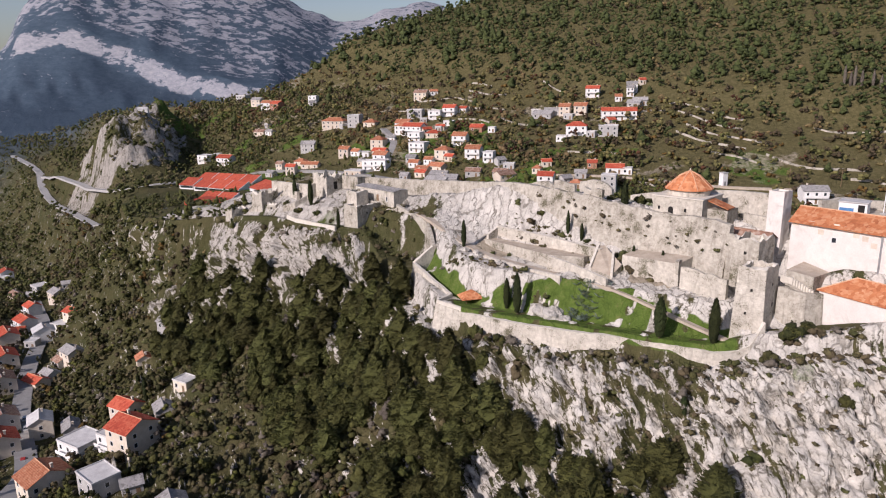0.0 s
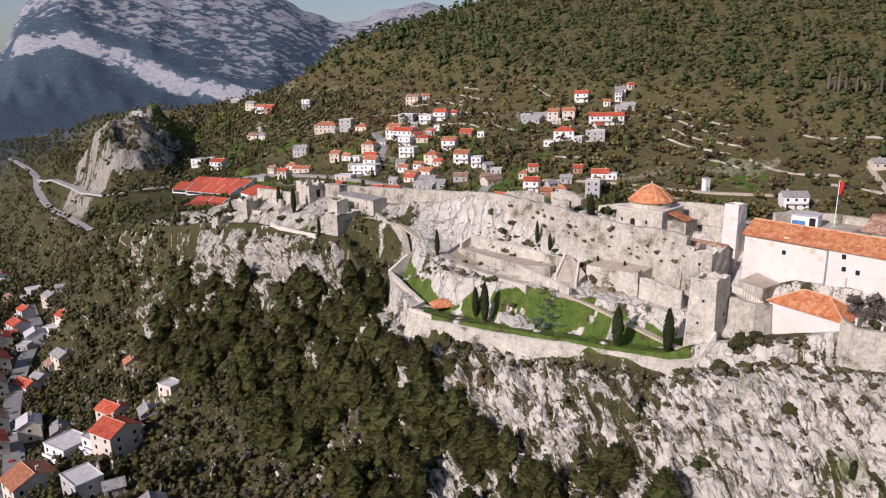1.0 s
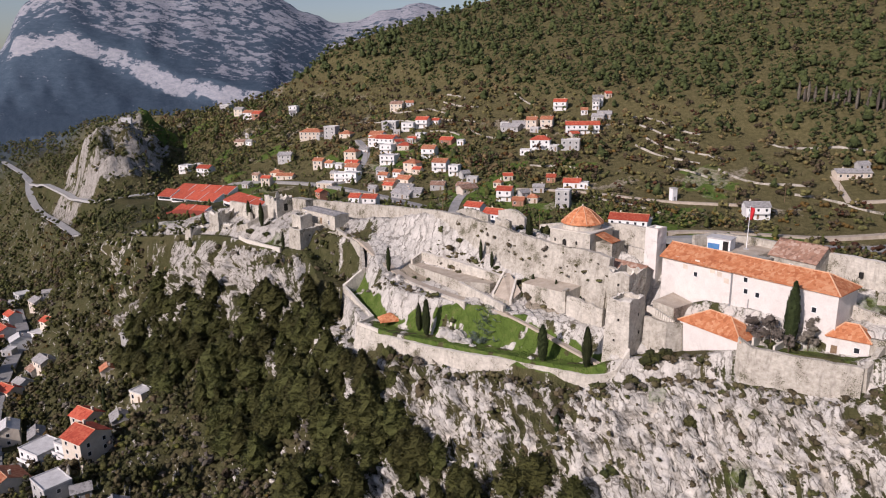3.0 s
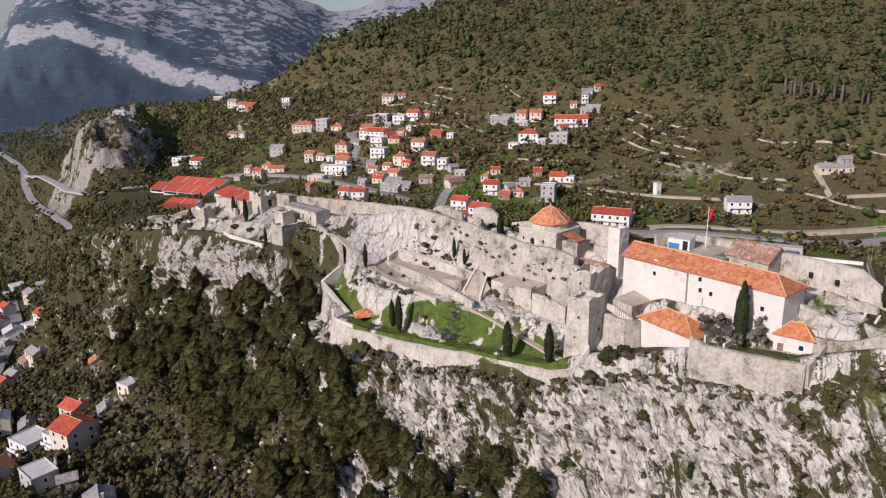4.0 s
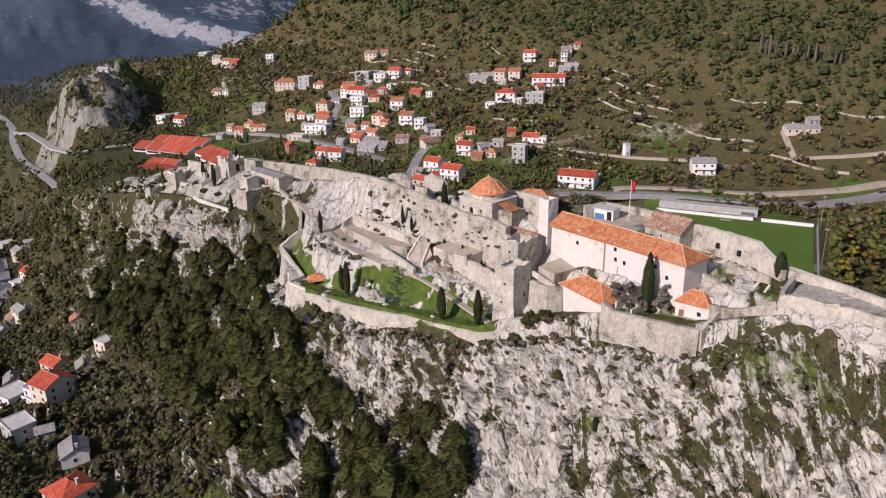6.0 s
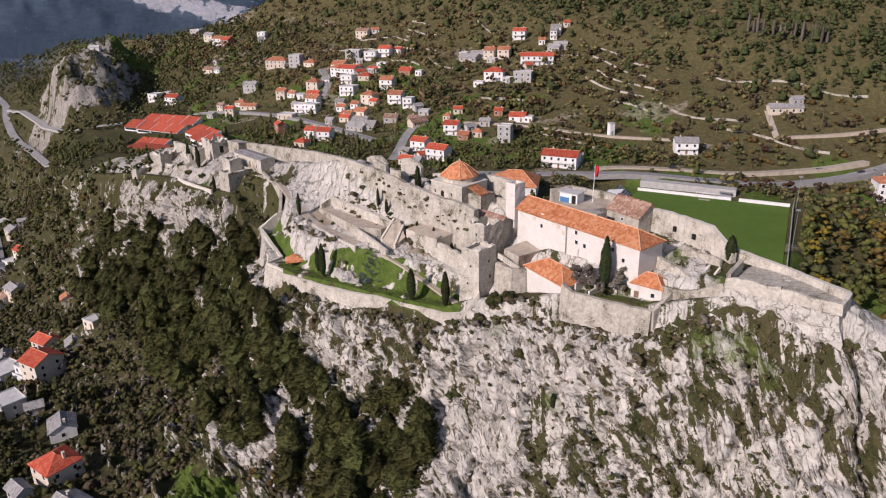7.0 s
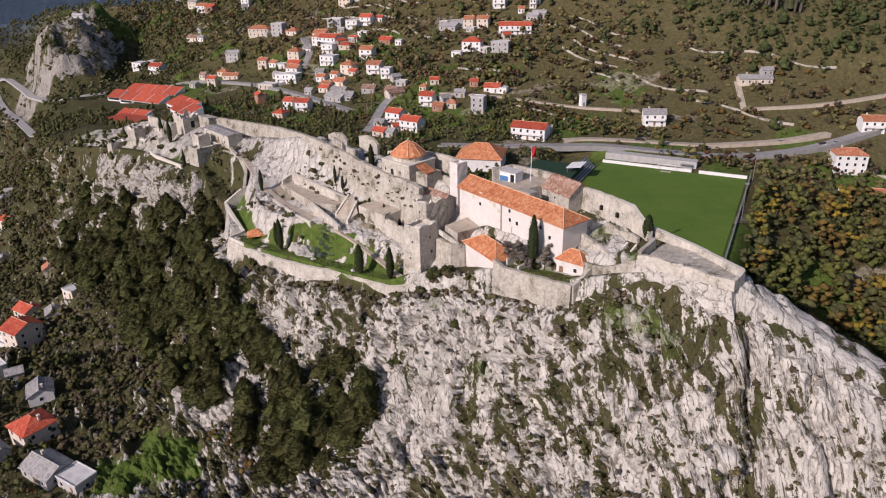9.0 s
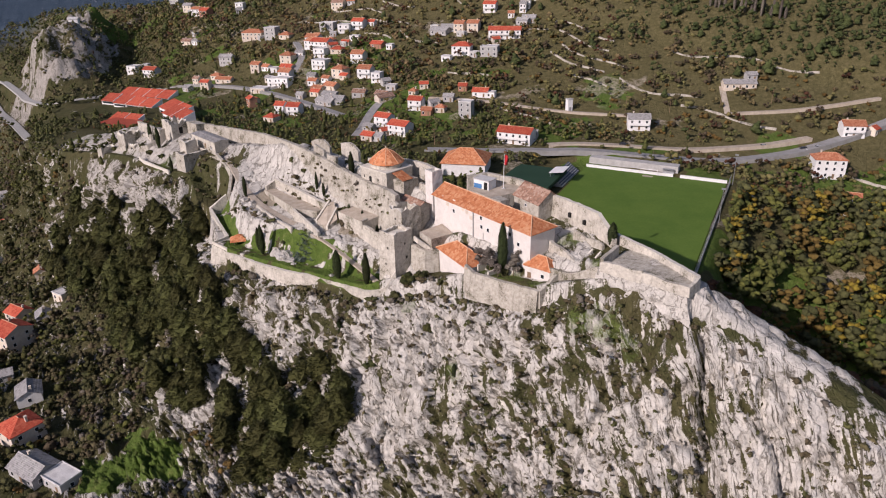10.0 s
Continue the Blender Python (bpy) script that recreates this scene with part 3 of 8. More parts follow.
GRAVEL = mottled("pale_gravel", (0.36, 0.30, 0.235), (0.54, 0.47, 0.38), 0.5, 0.95, 0.3, 6)
CONCRETE = mottled("concrete", (0.34, 0.335, 0.32), (0.50, 0.49, 0.47), 0.5, 0.9, 0.2, 5)
TURF = mottled("football_turf", (0.075, 0.140, 0.018), (0.110, 0.180, 0.028), 0.08, 0.9, 0.2, 1.3)
TURF2 = mottled("artificial_turf", (0.015, 0.045, 0.025), (0.025, 0.06, 0.035), 0.1, 0.8, 0.1, 2)
PAINT = mottled("white_paint", (0.72, 0.72, 0.71), (0.82, 0.82, 0.81), 1.0, 0.6, 0.05)
STEEL = mottled("galvanised_steel", (0.36, 0.37, 0.38), (0.48, 0.49, 0.50), 2.0, 0.45, 0.05)
STEEL.node_tree.nodes["Principled BSDF"].inputs["Metallic"].default_value = 0.7
NAVY = mottled("blue_seats", (0.03, 0.05, 0.11), (0.07, 0.10, 0.18), 2.0, 0.5, 0.05)
WOOD = mottled("weathered_timber", (0.15, 0.095, 0.055), (0.28, 0.19, 0.12), 2.5, 0.8, 0.3)
BARK = mottled("bark", (0.07, 0.05, 0.035), (0.14, 0.105, 0.075), 3.0, 0.95, 0.5)
FLAGRED = mottled("red_cloth", (0.45, 0.02, 0.025), (0.55, 0.03, 0.035), 2.0, 0.8, 0.1)
BLUE = mottled("blue_tarpaulin", (0.05, 0.16, 0.36), (0.09, 0.24, 0.46), 2.0, 0.5, 0.1)
REDPAINT = mottled("red_door_paint", (0.33, 0.03, 0.03), (0.42, 0.05, 0.045), 3.0, 0.6, 0.1)
# near-black, for openings that are not cut: their inner shade as colour
SHADOWGAP = mottled("opening_shade", (0.015, 0.014, 0.013), (0.03, 0.028, 0.026), 2.0, 0.9, 0.1)
RUBBER = mottled("tyre_rubber", (0.015, 0.015, 0.015), (0.03, 0.03, 0.03), 3.0, 0.8, 0.1)
GLASS = mottled("window_glass", (0.018, 0.022, 0.027), (0.035, 0.04, 0.048), 1.0, 0.08, 0.0, spec=0.6)
PINE = foliage("pine_needles", (0.030, 0.035, 0.011), (0.102, 0.102, 0.029))
PINE2 = foliage("cypress_foliage", (0.012, 0.020, 0.007), (0.046, 0.058, 0.018))
BUSH = foliage("scrub_leaves", (0.048, 0.052, 0.020), (0.128, 0.126, 0.046))
OLIVE = foliage("dry_scrub", (0.068, 0.060, 0.030), (0.168, 0.140, 0.068))
AUTUMN = foliage("autumn_leaves", (0.085, 0.056, 0.016), (0.22, 0.145, 0.040))
YELLOW = foliage("yellow_leaves", (0.15, 0.105, 0.016), (0.33, 0.24, 0.035))
RUST = foliage("rust_leaves", (0.055, 0.026, 0.014), (0.145, 0.070, 0.036))
LIGHTGREEN = foliage("broad_leaves", (0.050, 0.062, 0.016), (0.165, 0.168, 0.042))
BARE = foliage("bare_twigs", (0.105, 0.090, 0.072), (0.195, 0.168, 0.138))
# hill foliage: dark ends raised, so some distance haze is in the colour
HILLPINE = foliage("hill_pine_needles", (0.040, 0.058, 0.020), (0.110, 0.138, 0.046))
HILLSCRUB = foliage("hill_scrub_leaves", (0.110, 0.108, 0.040), (0.27, 0.245, 0.090), (((0.140, 0.100, 0.052), (0.31, 0.22, 0.11)), ((0.082, 0.092, 0.032), (0.210, 0.218, 0.072))))
HEATH = foliage("brown_heath", (0.060, 0.047, 0.027), (0.138, 0.106, 0.062))
AGAVE = foliage("agave_leaves", (0.09, 0.13, 0.10), (0.26, 0.32, 0.27))

# ---- building kit ----
class Geo:
    """Corners and faces of one mesh, gathered piece by piece."""

    def __init__(self):
        self.v, self.f, self.m = [], [], []

    def face(self, pts, m=0):
        n = len(self.v)
        self.v += [tuple(p) for p in pts]
        self.f.append(tuple(range(n, n + len(pts))))
        self.m.append(m)

    def mesh(self, verts, faces, m=0):
        n = len(self.v)
        self.v += [tuple(p) for p in verts]
        self.f += [tuple(i + n for i in f) for f in faces]
        self.m += [m] * len(faces)

    def box(self, x0, y0, z0, x1, y1, z1, m=0, taper=0.0):
        t = taper
        self.mesh([(x0, y0, z0), (x1, y0, z0), (x1, y1, z0), (x0, y1, z0), (x0 + t, y0 + t, z1), (x1 - t, y0 + t, z1), (x1 - t, y1 - t, z1), (x0 + t, y1 - t, z1)],
                  [(3, 2, 1, 0), (4, 5, 6, 7), (0, 1, 5, 4), (1, 2, 6, 5), (2, 3, 7, 6), (3, 0, 4, 7)], m)

    def tube(self, p, q, r, r2=None, n=8, m=0, caps=True):
        p, q = Vector(p), Vector(q)
        r2 = r if r2 is None else r2
        w = (q - p).normalized()
        a = w.orthogonal().normalized()
        b = w.cross(a)
        ring = [[c + (a * math.cos(k * math.tau / n) + b * math.sin(k * math.tau / n)) * rad for k in range(n)] for c, rad in ((p, r), (q, r2))]
        faces = [(k, (k + 1) % n, n + (k + 1) % n, n + k) for k in range(n)]
        if caps:
            faces += [tuple(range(n - 1, -1, -1)), tuple(range(n, 2 * n))]
        self.mesh(ring[0] + ring[1], faces, m)

    def data(self, name, mats, smooth=False):
        me = bpy.data.meshes.new(name)
        if len(self.v) < 3000:
            seen, where, verts = {}, [], []
            for v in self.v:
                key = (round(v[0], 3), round(v[1], 3), round(v[2], 3))
                if key not in seen:
                    seen[key] = len(verts)
                    verts.append(v)
                where.append(seen[key])
            self.f = [tuple(where[i] for i in f) for f in self.f]
            self.v = verts
        me.from_pydata(self.v, [], self.f)
        for mat in (mats if isinstance(mats, (list, tuple)) else [mats]):
            me.materials.append(mat)
        me.polygons.foreach_set("material_index", self.m)
        if smooth:
            me.polygons.foreach_set("use_smooth", [True] * len(self.f))
        me.update()
        return me


def part(name, geo, mats, parent, label="", smooth=False):
    ob = new(name, geo.data(name, mats, smooth))
    ob.parent = parent
    if label:
        tagged(ob, label)
    return ob


PLAN = {}


def thing(name, x, y, z, turn, label, category, group="", kind="", head=0.0):
    """head: the height above its foot at which its place in the plan holds."""
    ob = new(name)
    ob.empty_display_size = 0.5
    PLAN[ob.name] = (x, y)
    ob.matrix_world = pose(0, 0, -head) @ upright(x, y, z + head, 0, 0, turn)
    return tagged(ob, label, category, group, kind)


def solid(name, geo, mats, label, category, group="", kind="", smooth=False):
    return tagged(new(name, geo.data(name, mats, smooth)), label, category, group, kind)


ICO = [Vector(v).normalized() for v in [(0, 0, 1), (0.894, 0, 0.447), (0.276, 0.851, 0.447), (-0.724, 0.526, 0.447), (-0.724, -0.526, 0.447), (0.276, -0.851, 0.447), (0.724, 0.526, -0.447), (-0.276, 0.851, -0.447), (-0.894, 0, -0.447), (-0.276, -0.851, -0.447), (0.724, -0.526, -0.447), (0, 0, -1)]]
ICO_F = [(0, 1, 2), (0, 2, 3), (0, 3, 4), (0, 4, 5), (0, 5, 1), (1, 6, 2), (2, 7, 3), (3, 8, 4), (4, 9, 5), (5, 10, 1), (6, 7, 2), (7, 8, 3), (8, 9, 4), (9, 10, 5), (10, 6, 1), (11, 7, 6), (11, 8, 7), (11, 9, 8), (11, 10, 9), (11, 6, 10)]


OCT = [Vector(v).normalized() for v in [(1, 0, 0.1), (-0.5, 0.87, -0.1), (-0.5, -0.87, 0.1), (0, 0, 1), (0.1, 0, -1), (0.55, 0.8, 0.25), (-0.95, 0.1, 0.3)]]
OCT_F = [(0, 5, 3), (5, 1, 3), (1, 6, 3), (6, 2, 3), (2, 0, 3), (5, 0, 4), (1, 5, 4), (6, 1, 4), (2, 6, 4), (0, 2, 4)]


def tuft(geo, c, rx, rz, rng, jag=0.45):
    """A coarser tuft, for plants far off."""
    turn = Euler((rng.uniform(-0.6, 0.6), rng.uniform(-0.6, 0.6), rng.uniform(0, 6.3))).to_matrix()
    vs = []
    for v in OCT:
        w = turn @ v
        k = 1.12 + rng.uniform(-jag, jag)
        vs.append((c[0] + w.x * rx * k, c[1] + w.y * rx * k, c[2] + w.z * rz * k))
    geo.mesh(vs, OCT_F)


def clump(geo, c, rx, rz, rng, jag=0.45):
    """A ragged tuft of foliage."""
    turn = Euler((rng.uniform(-0.6, 0.6), rng.uniform(-0.6, 0.6), rng.uniform(0, 6.3))).to_matrix()
    vs = []
    for v in ICO:
        w = turn @ v
        k = 1 + rng.uniform(-jag, jag)
        vs.append((c[0] + w.x * rx * k, c[1] + w.y * rx * k, c[2] + w.z * rz * k))
    geo.mesh(vs, ICO_F)


def leaves(geo, c, r, n, size, rng):
    """Loose sprays of leaves round a point."""
    for _ in range(n):
        p = Vector((rng.gauss(0, 1), rng.gauss(0, 1), rng.gauss(0, 1)))
        p = Vector(c) + p.normalized() * r * rng.uniform(0.55, 1.15)
        a = Vector((rng.gauss(0, 1), rng.gauss(0, 1), rng.gauss(0, 0.6))).normalized() * size * rng.uniform(0.6, 1.3)
        b = a.cross(Vector((rng.gauss(0, 1), rng.gauss(0, 1), rng.gauss(0, 1)))).normalized() * size * 0.45
        geo.face([p - a * 0.5, p + b, p + a * 0.5, p - b])


def pine_crown(rng, h, w, rows=9, n=12):
    """A ragged rounded cone with outward needle sprays all over."""
    g = Geo()
    lean = rng.uniform(-0.16, 0.16) * w
    rad = lambda t: w * max(0.04, math.sin(math.pi * (0.17 + 0.82 * t))) ** 0.9 * (1.12 - 0.32 * t)
    bulge = [[rng.uniform(0.5, 1.3) for _ in range(n)] for _ in range(rows + 1)]
    ring = [[(math.cos(q * math.tau / n + 0.3 * k) * rad(k / rows) * bulge[k][q] + lean * k / rows, math.sin(q * math.tau / n + 0.3 * k) * rad(k / rows) * bulge[k][q], h * (0.16 + 0.83 * k / rows) + rng.uniform(-0.3, 0.3)) for q in range(n)] for k in range(rows + 1)]
    g.mesh([p for r in ring for p in r], [(k * n + q, k * n + (q + 1) % n, (k + 1) * n + (q + 1) % n, (k + 1) * n + q) for k in range(rows) for q in range(n)] + [tuple(range(n - 1, -1, -1))])
    for _ in range(int(34 * h + 100 * w)):
        t, a = rng.random(), rng.uniform(0, math.tau)
        r = rad(t) * rng.uniform(0.75, 1.12)
        p = Vector((math.cos(a) * r + lean * t, math.sin(a) * r, h * (0.15 + 0.84 * t)))
        o, side = Vector((math.cos(a), math.sin(a), 0)), Vector((-math.sin(a), math.cos(a), 0))
        wide, out = rng.uniform(0.22, 0.5), rng.uniform(0.3, 0.95)
        g.face([p - side * wide, p + side * wide, p + o * out + Vector((0, 0, rng.uniform(-0.1, 0.55)))])
    return g


def cypress_crown(rng, h, w):
    """A dense spindle with upright sprays all over."""
    g = Geo()
    rows, n = 13, 10
    rad = lambda t: w * 0.72 * max(0.03, math.sin(math.pi * (0.10 + 0.90 * t)) ** 0.62)
    ring = [[(math.cos(a * math.tau / n) * rad(k / rows) * rng.uniform(0.82, 1.14), math.sin(a * math.tau / n) * rad(k / rows) * rng.uniform(0.82, 1.14), h * (0.03 + 0.95 * k / rows) + rng.uniform(-0.12, 0.12)) for a in range(n)] for k in range(rows + 1)]
    vs = [p for q in ring for p in q]
    g.mesh(vs, [(k * n + a, k * n + (a + 1) % n, (k + 1) * n + (a + 1) % n, (k + 1) * n + a) for k in range(rows) for a in range(n)])
    for k in range(int(70 + 26 * h * w)):
        t, a = rng.random() ** 0.85, rng.uniform(0, math.tau)
        r = rad(t) * rng.uniform(0.92, 1.14)
        p = Vector((math.cos(a) * r, math.sin(a) * r, h * (0.03 + 0.95 * t)))
        o, s = Vector((math.cos(a), math.sin(a), 0)), Vector((-math.sin(a), math.cos(a), 0))
        up, wide = rng.uniform(0.25, 0.5), rng.uniform(0.10, 0.2)
        g.face([p - s * wide, p + s * wide, p + o * 0.12 + Vector((0, 0, up))])
    return g


def bush_crown(rng, h, w, n=9):
    g = Geo()
    for k in range(n):
        a, r = rng.uniform(0, math.tau), w * 0.62 * math.sqrt(rng.random())
        size = w * rng.uniform(0.26, 0.46)
        c = (math.cos(a) * r, math.sin(a) * r, h * rng.uniform(0.25, 0.75) * (1.1 - 0.5 * r / w))
        clump(g, c, size, size * 0.85, rng, 0.42)
        leaves(g, c, size, 8, size * 0.6, rng)
    return g


def broad_crown(rng, h, w, n=16, sprays=9, lump=clump):
    g = Geo()
    for k in range(n):
        a, t = rng.uniform(0, math.tau), rng.random()
        r = w * 0.8 * math.sin(math.pi * (0.15 + 0.8 * t)) * math.sqrt(rng.random())
        size = w * rng.uniform(0.24, 0.42)
        c = (math.cos(a) * r, math.sin(a) * r, h * (0.34 + 0.6 * t))
        lump(g, c, size, size * 0.8, rng, 0.42)
        leaves(g, c, size, sprays, size * 0.55, rng)
    return g


def trunk(rng, h, r, limbs=4, spread=0.25):
    g = Geo()
    lean = Vector((rng.uniform(-0.04, 0.04) * h, rng.uniform(-0.04, 0.04) * h, 0))
    g.tube((0, 0, -0.6), (lean.x * 0.5, lean.y * 0.5, h * 0.45), r, r * 0.7, 7)
    g.tube((lean.x * 0.5, lean.y * 0.5, h * 0.44), (lean.x, lean.y, h * 0.92), r * 0.7, r * 0.15, 6)
    for k in range(limbs):
        a, z = rng.uniform(0, math.tau), h * rng.uniform(0.3, 0.7)
        g.tube((lean.x * 0.5, lean.y * 0.5, z), (math.cos(a) * h * spread, math.sin(a) * h * spread, z + h * 0.14), r * 0.35, r * 0.1, 5)
    return g


def tree_kind(name, trunk_geo, crown_geo, crown_mat, label, category, group, smooth=True):
    """One tree, to be copied: an empty at its foot with trunk and crown."""
    root = thing(name, 0, 0, 0, 0, label, category, group)
    part("trunk", trunk_geo, BARK, root)
    part("crown", crown_geo, crown_mat, root, smooth=smooth)
    return root


def scatter(name, protos, spots, mats, label, category):
    """Many plants, too many to count, joined in one object. Spots: x, y, z, size, which, turn."""
    vs, loops, totals, ms, n = [], [], [], [], 0
    arrays = [(np.array(g.v), np.array([i for q in g.f for i in q]), np.array([len(q) for q in g.f]), np.full(len(g.f), m)) for g, m in protos]
    for x, y, z, size, which, turn in spots:
        x, y, z = plumb(x, y, z)
        v, corner, count, m = arrays[which]
        c, s = math.cos(turn) * size, math.sin(turn) * size
        w = np.empty_like(v)
        w[:, 0], w[:, 1], w[:, 2] = v[:, 0] * c - v[:, 1] * s + x, v[:, 0] * s + v[:, 1] * c + y, v[:, 2] * size + z
        vs.append(w)
        loops.append(corner + n)
        totals.append(count)
        ms.append(m)
        n += len(v)
    vs, loops, totals, ms = np.concatenate(vs), np.concatenate(loops), np.concatenate(totals), np.concatenate(ms)
    me = bpy.data.meshes.new(name)
    me.vertices.add(n)
    me.loops.add(len(loops))
    me.polygons.add(len(totals))
    me.vertices.foreach_set("co", vs.astype(np.float32).ravel())
    me.loops.foreach_set("vertex_index", loops.astype(np.int32))
    me.polygons.foreach_set("loop_start", (np.cumsum(totals) - totals).astype(np.int32))
    for mat in mats:
        me.materials.append(mat)
    me.polygons.foreach_set("material_index", ms.astype(np.int32))
    me.polygons.foreach_set("use_smooth", np.ones(len(totals), bool))
    me.update(calc_edges=True)
    return tagged(new(name, me), label, category, "", "stuff")


def wall_run(name, line, thick, mat, label, rng, foot=2.0, batter=0.06, ragged=0.15, coping=None, kind="structure", step=1.4, base=None):
    """A masonry wall along a line of x, y, top. It stands in the ground, leans in by its batter and has a worn top."""
    pts = []
    for (x0, y0, z0), (x1, y1, z1) in zip(line, line[1:]):
        n = max(1, int(math.hypot(x1 - x0, y1 - y0) / step))
        for k in range(n):
            t = k / n
            pts.append((x0 + (x1 - x0) * t, y0 + (y1 - y0) * t, z0 + (z1 - z0) * t))
    pts.append(line[-1])
    P = np.array(pts)
    T = np.gradient(P[:, :2], axis=0)
    T /= np.linalg.norm(T, axis=1)[:, None] + 1e-9
    N = np.stack([-T[:, 1], T[:, 0]], 1)
    za = ground(P[:, 0] + N[:, 0] * thick, P[:, 1] + N[:, 1] * thick, False)[0]
    zb = ground(P[:, 0] - N[:, 0] * thick, P[:, 1] - N[:, 1] * thick, False)[0]
    g, rows = Geo(), []
    tall = 5 if mat in (RUBBLE, ASHLAR) and step < 2 else 1
    for k, (x, y, z) in enumerate(pts):
        low = min(za[k], zb[k], z - 0.6) - foot if base is None else base
        top = z + rng.uniform(-ragged, ragged)
        low = plumb(x, y, low)[2]
        x, y, top = plumb(x, y, top)
        ring = []
        for side in (1, -1):
            for q in range(tall + 1):
                u = q / tall
                zz = low + (top - low) * u
                o = thick / 2 + batter * (top - low) * (1 - u)
                if tall > 1 and 0 < k < len(pts) - 1:
                    o += (0.05 + 0.06 * min(6, top - low) * (1 - u * 0.8)) * noise.noise(Vector((x * 0.5, y * 0.5, zz * 0.6 + side)))
                ring.append((x + side * N[k, 0] * o, y + side * N[k, 1] * o, zz))
        rows.append(ring)
    m = tall + 1
    for a, b in zip(rows, rows[1:]):
        for q in range(tall):
            g.face([a[q], b[q], b[q + 1], a[q + 1]])
            g.face([b[m + q], a[m + q], a[m + q + 1], b[m + q + 1]])
        g.face([a[m - 1], b[m - 1], b[-1], a[-1]], 1 if coping else 0)
    for r, flip in ((rows[0], 0), (rows[-1], 1)):
        q = r[m:][::-1][::-1][:1] + r[:m] + r[m + 1:][::-1]
        g.face(q if not flip else q[::-1])
    return solid(name, g, [mat, coping] if coping else mat, label, "wall", "", kind)


def window_part(parent, x, y, z, w, h, out, mat=None):
    """A window in a wall: reveal frame, pane and sill. out: 'x+', 'x-', 'y+' or 'y-'."""
    g = Geo()
    ax, sg = out[0], 1 if out[1] == "+" else -1

    def bx(u0, u1, v0, v1, d0, d1, m):
        d0, d1 = sorted((d0 * sg, d1 * sg))
        if ax == "y":
            g.box(x + u0, y + d0, z + v0, x + u1, y + d1, z + v1, m)
        else:
            g.box(x + d0, y + u0, z + v0, x + d1, y + u1, z + v1, m)

    f, e = 0.09, 0.06
    if ax == "y":
        at = lambda u, v, d: (x + u, y + d * sg, z + v)
    else:
        at = lambda u, v, d: (x + d * sg, y + u, z + v)
    outer, inner = [(-w / 2 - f, -f), (w / 2 + f, -f), (w / 2 + f, h + f), (-w / 2 - f, h + f)], [(-w / 2, 0), (w / 2, 0), (w / 2, h), (-w / 2, h)]
    for k in range(4):
        n = (k + 1) % 4
        g.face([at(*outer[k], e), at(*outer[n], e), at(*inner[n], e), at(*inner[k], e)])
        g.face([at(*inner[k], e), at(*inner[n], e), at(*inner[n], -0.05), at(*inner[k], -0.05)])
        g.face([at(*outer[n], e), at(*outer[k], e), at(*outer[k], -0.05), at(*outer[n], -0.05)])
    frame_ob = part("window", g, mat or PAINT, parent)
    g = Geo()
    bx(-w / 2, w / 2, 0, h, -0.05, 0.015, 0)
    part("pane", g, GLASS, frame_ob)
    return frame_ob


def roof_geo(w, l, h, rise, over=0.35, hip=0.0, thick=0.14):
    """A pitched roof over w (x) by l (y), ridge along x. hip: how far the ridge stops short of the ends."""
    g = Geo()
    x0, x1, y0, y1 = -w / 2 - over, w / 2 + over, -l / 2 - over, l / 2 + over
    drop = rise * over / (l / 2)
    z0, zr = h - drop, h + rise
    hx = hip + (over if hip else 0)
    a, b, c, e = (x0, y0, z0), (x1, y0, z0), (x1, y1, z0), (x0, y1, z0)
    r0, r1 = (x0 + hx, 0, zr), (x1 - hx, 0, zr)
    up = lambda p: (p[0], p[1], p[2] + thick)
    g.face([up(a), up(b), up(r1), up(r0)])
    g.face([up(c), up(e), up(r0), up(r1)])
    g.face([b, a, r0, r1])
    g.face([e, c, r1, r0])
    if hip:
        g.face([up(b), up(c), up(r1)])
        g.face([up(e), up(a), up(r0)])
        g.face([c, b, r1])
        g.face([a, e, r0])
        for p, q in ((a, b), (b, c), (c, e), (e, a)):
            g.face([p, q, up(q), up(p)])
    else:
        for p, q in ((a, b), (c, e), (b, r1), (r1, c), (e, r0), (r0, a)):
            g.face([p, q, up(q), up(p)])
    return g, (r0, r1, zr + thick)


